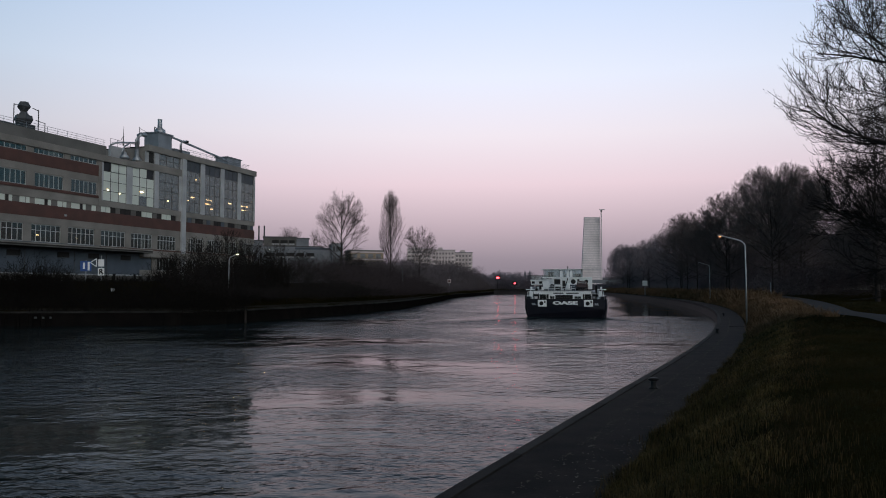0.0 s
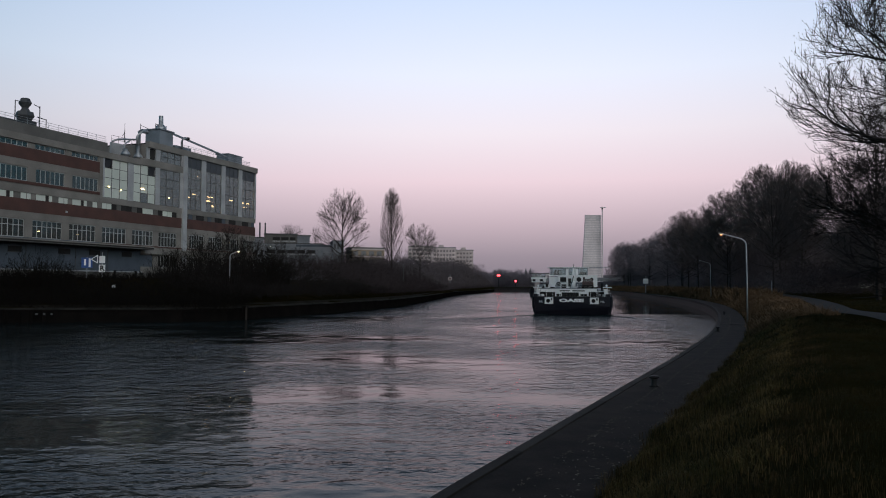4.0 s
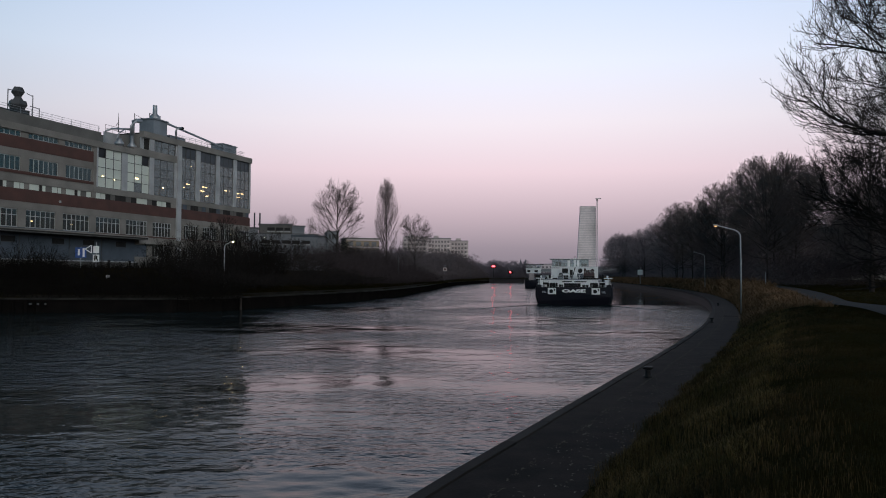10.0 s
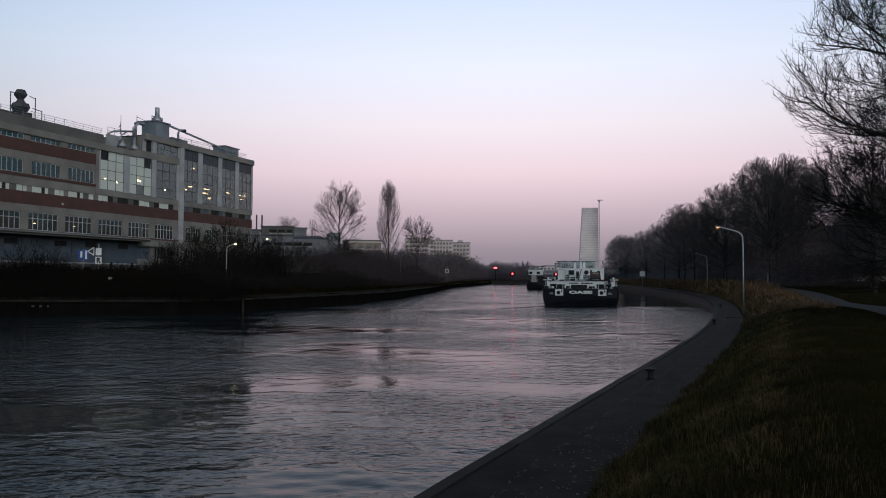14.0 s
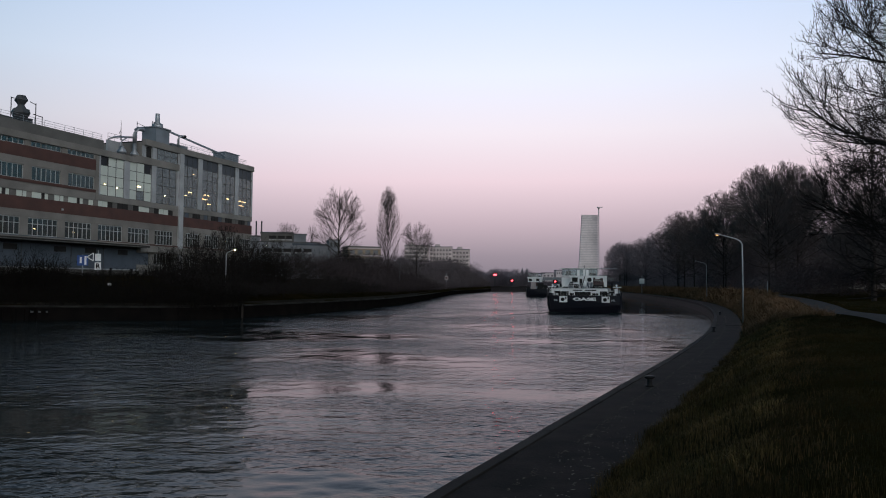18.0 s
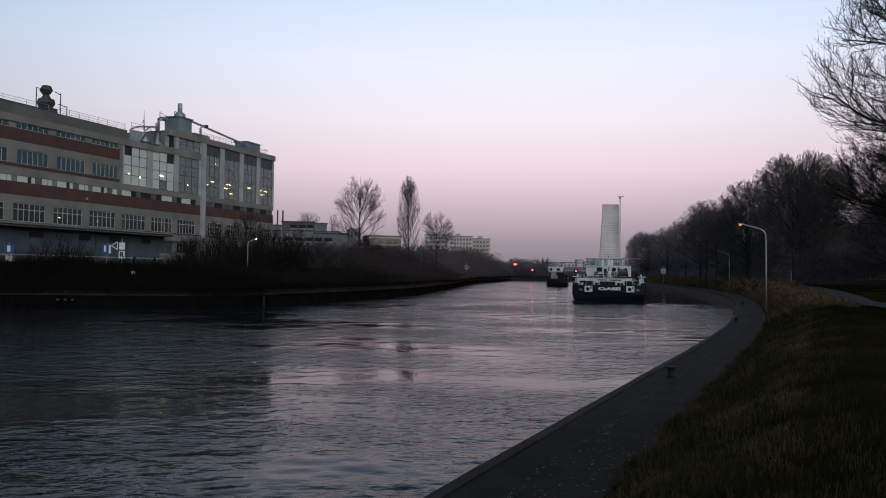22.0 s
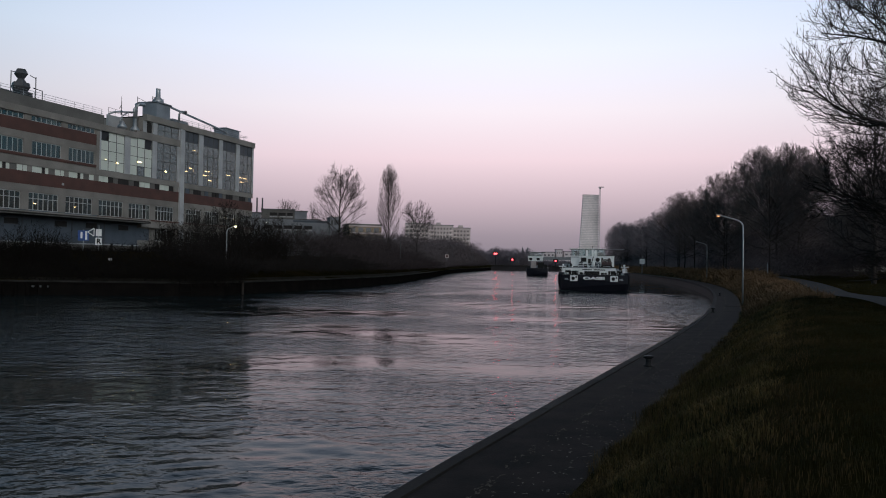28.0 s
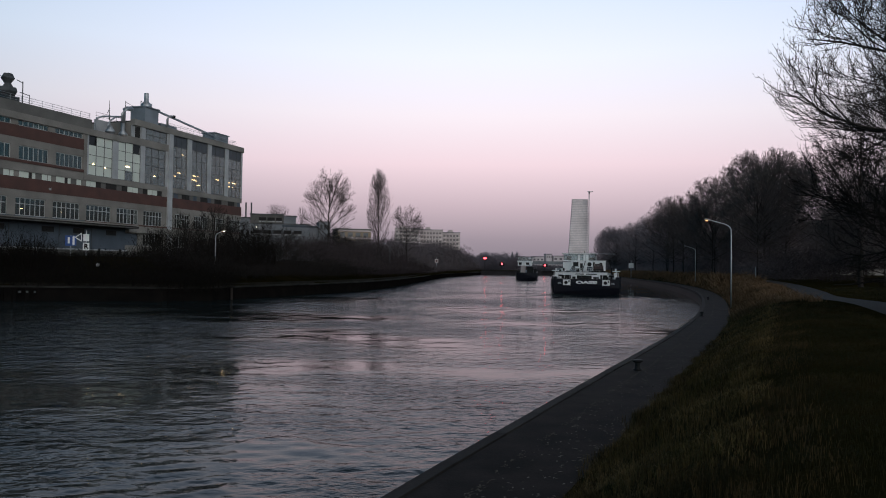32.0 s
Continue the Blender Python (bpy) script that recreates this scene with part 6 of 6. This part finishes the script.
    for z in (3.85, 4.15):
        tube(bm, [(-2.4, 2.9, z), (1.3, 2.9, z)], 0.026, 5)
    part("roof_rail", bm, M_WHITE, b)
    # deckhouse: dark lower storey, white upper storey
    wh = boxes("deckhouse", M_DARK, b, (-3.5, 3.6, 9.6, 14.0, 2.4, 3.7), label="deckhouse with a white upper storey")
    boxes("upper_storey", M_WHITE, wh, (-2.3, 3.6, 9.5, 14.0, 3.7, 5.35))
    boxes("lower_wing", M_WHITE, wh, (-3.65, -2.3, 9.9, 13.6, 3.7, 5.2))
    boxes("parapet", M_WHITE, wh, (-3.7, 3.65, 9.4, 9.5, 5.35, 5.5))
    boxes("side_window", M_BLACK, wh, (-1.95, -1.05, 9.44, 9.5, 4.5, 5.2))
    boxes("sill", M_GREYP, wh, (-2.05, -0.95, 9.36, 9.44, 4.4, 4.48))
    # dark panels in place of shaded gaps behind the life raft
    boxes("doorway", M_DARK, wh, (-0.75, -0.3, 9.45, 9.5, 3.7, 5.0))
    boxes("recess", M_SLATE, wh, (0.35, 1.35, 9.45, 9.5, 3.72, 4.4))
    boxes("ladder_well", M_DARK, wh, (1.45, 1.75, 9.45, 9.5, 3.72, 5.2))
    boxes("bench", M_DARK, b, (-2.2, -0.9, 7.6, 8.2, 3.53, 4.1))
    boxes("crate", M_SLATE, b, (0.6, 1.2, 6.2, 7.2, 3.53, 4.15))
    for x, z, r in ((-2.0, 4.15, 0.3), (-4.1, 3.95, 0.26)):
        bm = bmesh.new()
        lathe(bm, [(r, -0.1), (r + 0.05, 0.0), (r, 0.1)], 14)
        bm.transform(pose(x, 4.6, z, 90))
        part("hose_reel", bm, M_VENT, b, "round dark hose reel")
    for x, r in ((0.85, 0.36), (2.75, 0.28)):
        bm = bmesh.new()
        lathe(bm, [(r, 0.0), (r, 0.05), (r * 0.78, 0.08)], 14)
        bm.transform(pose(x, 9.5, 4.85, 90))
        part("porthole", bm, M_BLACK, wh)
    boxes("side_locker", M_GREYP, b, (-4.6, -3.7, 10.0, 12.0, 2.4, 4.0))
    # glazed wheelhouse under a broad thin roof
    top = boxes("wheelhouse", M_GREYP, b, (-3.6, 2.15, 10.5, 14.5, 5.35, 5.5), *[(x - 0.05, x + 0.05, 10.5, 10.62, 5.5, 6.62) for x in (-3.55, -2.5, -1.2, 0.75, 2.1)],
                *[(x - 0.05, x + 0.05, 14.3, 14.42, 5.5, 6.62) for x in (-3.5, -1.2, 1.1, 2.1)], label="glazed wheelhouse with slim posts")
    boxes("glazing", M_SHIPGLASS, top, (-3.5, 2.1, 10.55, 10.58, 5.5, 6.62))
    boxes("glazing", M_SHIPGLASS, top, (-3.5, 2.1, 14.35, 14.38, 5.5, 6.62))
    boxes("roof", M_WHITE, top, (-3.9, 2.4, 10.2, 15.0, 6.62, 6.74))
    boxes("roof_edge", M_BLACK, top, (-3.92, 2.42, 10.14, 10.2, 6.6, 6.66))
    boxes("awning_bar", M_GREYP, top, (2.4, 5.3, 10.4, 10.6, 6.66, 6.74), (5.2, 5.3, 10.4, 14.0, 6.66, 6.72))
    boxes("chair", M_BLACK, top, (-3.0, -2.2, 12.0, 12.6, 5.5, 6.3))
    boxes("console", M_BLACK, top, (1.0, 1.9, 13.0, 13.6, 5.5, 6.05))
    for x in (-1.15, 0.3):
        boxes("door", M_WHITE, top, (x, x + 0.41, 10.44, 10.5, 5.5, 6.5))
    boxes("middle_post", M_WHITE, top, (-0.16, 0.2, 10.38, 10.46, 5.3, 6.85))
    boxes("arm", M_WHITE, top, (-0.75, 0.7, 10.36, 10.4, 6.55, 6.68))
    bm = bmesh.new()
    tube(bm, [(-0.45, 8.0, 3.5), (-0.2, 8.0, 4.3), (0.1, 8.0, 5.35)], 0.07, 6)
    part("crane_post", bm, M_BLACK, b)
    bm = bmesh.new()
    tube(bm, [(0.02, 10.4, 6.7), (0.02, 10.4, 7.2)], 0.05, 6)
    part("mast", bm, M_BLACK, b)
    bm = bmesh.new()
    lathe(bm, [(0.3, 3.6), (0.33, 3.7), (0.33, 4.4), (0.25, 4.55), (0.05, 4.6)], 14, 0.05, 8.5)
    part("life_raft", bm, M_WHITE, b, "white life raft canister standing upright", True)
    boxes("hatch", M_WHITE, b, (-1.0, 1.2, 8.9, 9.3, 3.53, 3.75))
    # ripples that trail from the stern
    for s in (-1, 1):
        for k in range(5):
            bm = bmesh.new()
            lathe(bm, [(0.02, -1.0), (0.16, -0.7), (0.25, 0.0), (0.16, 0.7), (0.02, 1.0)], 8)
            ln = 3.2 + 0.9 * k
            bm.transform(pose(s * (4.6 + 1.35 * k), -1.2 - 3.0 * k, -0.14) @ pose(0, 0, 0, 90, 0, 0 + s * (52 - 6 * k)) @ Matrix.Diagonal((0.9, 0.30, ln / 2, 1)))
            part("wake_ripple", bm, M_WATER, b, "low ripple of the stern wake", True)
    # low hold covers ahead
    boxes("hatch_coaming", M_GREYP, b, (-4.8, 4.8, 16, 72, 2.3, 3.1))
    for k in range(14):
        boxes("hatch_cover", M_GREYP, b, (-4.9, 4.9, 16.1 + 4 * k, 19.9 + 4 * k, 3.1, 3.3))
    return b


BARGE = build_barge()


def build_car(parent):
    """Small hatchback carried on the cabin roof, seen from behind."""
    c = new("car")
    c.parent = parent
    c.matrix_basis = pose(2.2, 5.0, 3.54) @ Matrix.Diagonal((0.97, 0.97, 0.97, 1))
    tagged(c, "small dark red hatchback parked on the cabin roof")
    bm = bmesh.new()
    rings = []
    for y, hw, lo, hi in ((0.0, 0.74, 0.35, 0.85), (0.12, 0.82, 0.25, 0.92), (0.6, 0.84, 0.22, 0.95), (2.6, 0.84, 0.22, 0.95), (3.4, 0.8, 0.25, 0.82), (3.7, 0.7, 0.35, 0.62)):
        rings.append([bm.verts.new(p) for p in ((-hw, y, lo), (hw, y, lo), (hw, y, hi), (-hw, y, hi))])
    for a, d in zip(rings, rings[1:]):
        for i in range(4):
            bm.faces.new((a[i], a[(i + 1) % 4], d[(i + 1) % 4], d[i]))
    bm.faces.new(rings[0][::-1])
    bm.faces.new(rings[-1])
    part("body", bm, M_CARRED, c)
    bm = bmesh.new()
    lo = [bm.verts.new(p) for p in ((-0.78, 0.12, 0.93), (0.78, 0.12, 0.93), (0.78, 2.6, 0.93), (-0.78, 2.6, 0.93))]
    hi = [bm.verts.new(p) for p in ((-0.6, 0.4, 1.42), (0.6, 0.4, 1.42), (0.6, 1.8, 1.42), (-0.6, 1.8, 1.42))]
    for i in range(4):
        bm.faces.new((lo[i], lo[(i + 1) % 4], hi[(i + 1) % 4], hi[i]))
    bm.faces.new(hi)
    part("cabin", bm, M_CARRED, c)
    boxes("rear_window", M_SHIPGLASS, c, (-0.55, 0.55, 0.18, 0.22, 1.0, 1.32))
    for s in (-1, 1):
        boxes("tail_lamp", M_RED, c, (s * 0.68 - 0.08, s * 0.68 + 0.08, -0.02, 0.05, 0.6, 0.85))
        for y in (0.7, 2.8):
            bm = bmesh.new()
            lathe(bm, [(0.3, -0.1), (0.31, 0.0), (0.3, 0.1)], 14)
            bm.transform(pose(s * 0.76, y, 0.3, 0, 90))
            part("wheel", bm, M_BLACK, c)
    boxes("bumper", M_BLACK, c, (-0.76, 0.76, -0.05, 0.1, 0.3, 0.5))
    return c


build_car(BARGE)


def build_second_barge():
    b = new("distant_barge")
    tagged(b, "dark barge with a white wheelhouse lying before the lock", "barge")
    b.matrix_basis = pose(33.0, 268.0, 0, 0, 0, -8)
    hull("hull", 60.0, 7.6, 2.6, M_HULL, b)
    d = boxes("deckhouse", M_APT, b, (-2.0, -0.4, 3.2, 7.0, 2.6, 5.2), label="white deckhouse under an open-sided wheelhouse")
    boxes("upper_storey", M_WHITE, d, (-3.0, 1.9, 3.0, 7.2, 5.0, 6.2))
    boxes("sill_band", M_WHITE, d, (-3.2, 2.1, 2.9, 7.3, 6.2, 6.7))
    for x0, x1 in ((-2.7, -1.7), (-0.2, 0.9)):
        boxes("window", M_BLACK, d, (x0, x1, 2.94, 3.0, 5.3, 6.1))
    boxes("wheelhouse", M_SHIPGLASS, d, (-2.8, 1.7, 3.2, 6.8, 6.7, 7.9))
    for x in (-2.9, -1.4, 0.1, 1.6):
        boxes("post", M_VENT, d, (x, x + 0.12, 3.1, 3.2, 6.7, 7.9))
    boxes("roof", M_VENT, d, (-3.7, 2.9, 2.6, 7.4, 7.9, 8.15))
    boxes("hatch_cover", M_GREYP, b, (-3.2, 3.2, 10, 50, 2.6, 3.2))
    for x0, x1, y0, y1, z1 in ((0.2, 2.4, 1.0, 2.6, 4.6), (2.45, 3.5, 0.6, 2.2, 3.9), (-3.3, -2.2, 0.8, 2.4, 3.3)):
        boxes("stern_gear", M_BLACK, b, (x0, x1, y0, y1, 2.6, z1), label="dark covered gear on the stern")
    bm = bmesh.new()
    tube(bm, [(2.2, 2.0, 2.6), (0.9, 2.2, 5.4)], 0.12, 6)
    tube(bm, [(3.4, 1.0, 2.6), (3.4, 1.0, 4.4)], 0.08, 6)
    part("davit", bm, M_GREYP, b)
    boxes("red_drum", M_RED, b, (-0.2, 0.5, 1.6, 2.3, 3.6, 4.6))


build_second_barge()


# ---- grass, litter, quay stones ----
def ground_z(xy):
    """Height of the right-hand bank at many plan points, and their distance from the water's edge."""
    line = np.array([(p.x, p.y) for p in R_FINE])
    off = np.empty(len(xy))
    for i in range(0, len(xy), 4000):
        off[i:i + 4000] = np.sqrt(((xy[i:i + 4000, None] - line[None]) ** 2).sum(-1)).min(1)
    return np.interp(off, [s[0] for s in SECTION], [s[1] for s in SECTION]), off


def grass(name, n, y0, y1, o0, o1, h0, h1, width, material, label, seed, bias=1.0):
    """Blades in loose clumps on the bank, each one thin bent leaf."""
    rng = np.random.default_rng(seed)
    line = np.array([(p.x, p.y) for p in R_FINE])
    nor = np.array([(d.x, d.y) for d in R_NORM])
    clumps = n // 14
    yy = y0 + (y1 - y0) * rng.uniform(0, 1, clumps) ** bias
    x = np.interp(yy, line[:, 1], line[:, 0])
    nx, ny = np.interp(yy, line[:, 1], nor[:, 0]), np.interp(yy, line[:, 1], nor[:, 1])
    o = o0 + (o1 - o0) * rng.uniform(0, 1, clumps) ** (2.0 if "tufts" in name else 1.0)
    c = np.stack([x + nx * o, yy + ny * o], 1)
    # tussocks: blades stand taller and thicker on small mounds
    swell = np.array([0.5 + 0.5 * noise.noise((q[0] * 1.5, q[1] * 1.5, seed)) + 0.25 * noise.noise((q[0] * 0.4, q[1] * 0.4, seed + 3)) for q in c])
    swell = np.clip(swell, 0.0, 1.2)
    size = rng.uniform(0.5, 1.2, clumps) * (0.3 + 1.5 * swell ** 1.5)
    xy = np.repeat(c, 14, 0) + rng.normal(0, 0.09, (clumps * 14, 2)) * (1 + 0.02 * np.repeat(yy, 14)[:, None])
    z, off = ground_z(xy)
    way = np.array(PATH_LINE)
    near = np.sqrt(((xy[:, None] - way[None]) ** 2).sum(-1)).min(1) if y1 < 140 else np.full(len(xy), 9.0)
    keep = (off > 2.15) & (near > 1.75)
    xy, z, sz = xy[keep], z[keep] + 0.10 * np.repeat(swell, 14)[keep] * min(1.0, 3 * h1), np.repeat(size, 14)[keep]
    m = len(xy)
    h = rng.uniform(h0, h1, m) * sz
    a = rng.uniform(0, 6.283, m)
    lean = rng.uniform(0.6, 3.0, m) * h
    wx, wy = width * np.cos(a), width * np.sin(a)
    dx, dy = lean * np.cos(a + 1.4), lean * np.sin(a + 1.4)
    p0 = np.stack([xy[:, 0] - wx, xy[:, 1] - wy, z - 0.16], 1)
    p1 = np.stack([xy[:, 0] + wx, xy[:, 1] + wy, z - 0.16], 1)
    p2 = np.stack([xy[:, 0] + wx * 0.7 + dx * 0.4, xy[:, 1] + wy * 0.7 + dy * 0.4, z + h * 0.62], 1)
    p3 = np.stack([xy[:, 0] - wx * 0.7 + dx * 0.4, xy[:, 1] - wy * 0.7 + dy * 0.4, z + h * 0.62], 1)
    p4 = np.stack([xy[:, 0] + dx, xy[:, 1] + dy, z + h], 1)
    v = np.stack([p0, p1, p2, p3, p4], 1).reshape(-1, 3)
    b = np.arange(m) * 5
    f = [q for i in b.tolist() for q in ((i, i + 1, i + 2, i + 3), (i + 3, i + 2, i + 4))]
    tagged(raw(name, v.tolist(), f, material), label, "grass", kind="stuff")


M_BLADE = mat("dull_green_blade", (0.0140, 0.0150, 0.0042), 0.9, second=(0.033, 0.0245, 0.009), scale=0.55, fine=15, bump=0, spec=0.1)
grass("bank_grass", 130000, 3.0, 30.0, 2.15, 11.0, 0.03, 0.10, 0.0032, M_BLADE, "short dull green and brown winter grass on the bank", 1, 1.3)
grass("dry_tufts", 46000, 4.0, 40.0, 2.2, 5.0, 0.03, 0.10, 0.003, M_STRAW, "dry straw-coloured grass tufts on the quay slope", 2, 1.2)
M_TUSSOCK = mat("brown_tussock_blade", (0.180, 0.118, 0.050), 0.9, second=(0.076, 0.062, 0.022), scale=0.9, fine=12, bump=0, spec=0.08)
grass("slope_tussocks", 70000, 9.0, 52.0, 2.15, 4.3, 0.03, 0.10, 0.0045, M_TUSSOCK, "brown and green tussocks on the slope above the quay", 9)
grass("meadow_grass", 30000, 26.0, 75.0, 2.2, 16.0, 0.06, 0.16, 0.012, M_BLADE, "dull green meadow grass further along", 3)
grass("tall_dry_grass", 30000, 42.0, 130.0, 2.3, 6.5, 0.18, 0.45, 0.016, M_REED, "tall dry reddish grass along the bank edge", 4, 1.1)
grass("far_dry_grass", 20000, 110.0, 430.0, 2.3, 10.0, 0.6, 1.3, 0.05, M_REED, "tall dry grass along the far curve of the bank", 5)


def leaf_litter():
    rng = np.random.default_rng(8)
    line = np.array([(p.x, p.y) for p in R_FINE])
    nor = np.array([(d.x, d.y) for d in R_NORM])
    v, f = [], []
    for k in range(620):
        y = 6.5 + 24 * rng.uniform() ** 1.7
        o = 0.75 + 1.35 * rng.uniform() ** 0.7
        x = np.interp(y, line[:, 1], line[:, 0]) + np.interp(y, line[:, 1], nor[:, 0]) * o
        yy = y + np.interp(y, line[:, 1], nor[:, 1]) * o
        a, s = rng.uniform(0, 6.28), rng.uniform(0.015, 0.042)
        i = len(v)
        for c, e, dz in ((1, 0, 0.003), (0, 0.45, 0.012), (-1, 0, 0.004), (0, -0.45, 0.009)):
            v.append((x + s * (c * math.cos(a) - e * math.sin(a)), yy + s * (c * math.sin(a) + e * math.cos(a)), 1.312 + dz))
        f.append((i, i + 1, i + 2, i + 3))
    m = mat("pale_dead_leaf", (0.20, 0.18, 0.155), 0.7, scale=5, fine=40, bump=0)
    tagged(raw("leaf_litter", v, f, m), "pale dead leaves scattered on the quay", "leaves", kind="stuff")


leaf_litter()


def quay_stones():
    """Long coping stones along the water's edge."""
    me = bpy.data.meshes.new("coping_stone")
    bm = bmesh.new()
    box(bm, -0.06, 0.225, 0.0005, 1.9995, 1.0, 1.312)
    bmesh.ops.bevel(bm, geom=[e for e in bm.edges if abs(e.verts[0].co.x - e.verts[1].co.x) < 0.01 and min(v.co.z for v in e.verts) > 1.2], offset=0.04, segments=2, affect="EDGES")
    bm.to_mesh(me)
    bm.free()
    me.materials.append(M_COPE)
    rng = random.Random(3)
    run = refine([q for q in RIGHT if -60 < q[1] < 240], 0.5)
    k, n = 0, 0
    while k < len(run) - 5 and n < 160:
        p = run[k]
        j = k
        while j < len(run) - 1 and (run[j] - p).length < 2.0:
            j += 1
        d = run[j] - p
        if p.y > 0.0:
            st = new("coping_stone", me)
            st.parent = QUAY
            st.matrix_basis = pose(p.x, p.y, rng.uniform(-0.003, 0.003), 0, 0, math.degrees(math.atan2(d.y, d.x)) - 90) @ Matrix.Diagonal((1, d.length / 2.0, 1, 1))
            n += 1
        k = j


quay_stones()


def quay_joint():
    """Pale sand and moss in the broken joint behind the coping strip, and a mended strip across the quay."""
    rng = random.Random(12)
    run = [p for p in refine([q for q in RIGHT if -60 < q[1] < 240], 0.25) if 1.0 < p.y < 75.0]
    v, f = [], []
    for k in range(len(run) - 1):
        d = (run[k + 1] - run[k]).normalized()
        drift = 0.92 + 0.10 * noise.noise((run[k].y * 0.35, 0, 2))
        if noise.noise((run[k].y * 0.8, 3, 0)) < -0.12:
            continue
        for q in range(5):
            c = run[k] + d * rng.uniform(0, 0.25) + Vector((d.y, -d.x)) * (drift + rng.gauss(0, 0.035))
            ln, wd, a = rng.uniform(0.02, 0.075), rng.uniform(0.006, 0.02), math.atan2(d.y, d.x) + rng.uniform(-0.5, 0.5)
            i = len(v)
            for m in range(6):
                b = 6.283 * m / 6
                x, y = ln * math.cos(b) * rng.uniform(0.6, 1.1), wd * math.sin(b) * rng.uniform(0.6, 1.2)
                v.append((c.x + x * math.cos(a) - y * math.sin(a), c.y + x * math.sin(a) + y * math.cos(a), 1.308))
            v.append((c.x, c.y, 1.316))
            f += [(i + m, i + (m + 1) % 6, i + 6) for m in range(6)]
    tagged(raw("joint_sand", v, f, M_SAND, True), "pale sand and moss washed into the quay joint", "sand", kind="stuff")
    k = min(range(len(run)), key=lambda i: abs(run[i].y - 58.0))
    d = (run[k + 4] - run[k]).normalized()
    strip = boxes("mended_strip", M_EDGE, QUAY, (0.9, 2.1, -0.45, 0.45, 1.2, 1.325), label="paler mended strip across the quay")
    strip.matrix_basis = pose(run[k].x, run[k].y, 0, 0, 0, math.degrees(math.atan2(d.y, d.x)) - 90)


quay_joint()


# ---- what moves ----
# seconds, place of the stern, heading
BARGE_ROWS = [(0.0, 16.72, 107.40, -11.05), (4.0, 17.87, 109.76, -10.92), (8.0, 19.00, 112.12, -10.77), (12.0, 20.11, 114.48, -10.59), (16.0, 21.20, 116.84, -10.38), (20.0, 22.26, 119.20, -10.15), (24.0, 23.30, 121.56, -9.90), (28.0, 24.30, 123.92, -9.62), (32.0, 25.27, 126.28, -9.32)]


def motions():
    # the barge glides ahead and swings slowly to port
    rows = []
    for t, px, py, turn in BARGE_ROWS:
        rows.append((t, pose(px, py, 0.14, 0, 0, turn)))
    walk(BARGE, rows)
    walk(WATER, [(0.0, pose(0, 0, 0)), (16.0, pose(-0.9, 1.3, 0)), (32.0, pose(-1.8, 2.6, 0))])


motions()
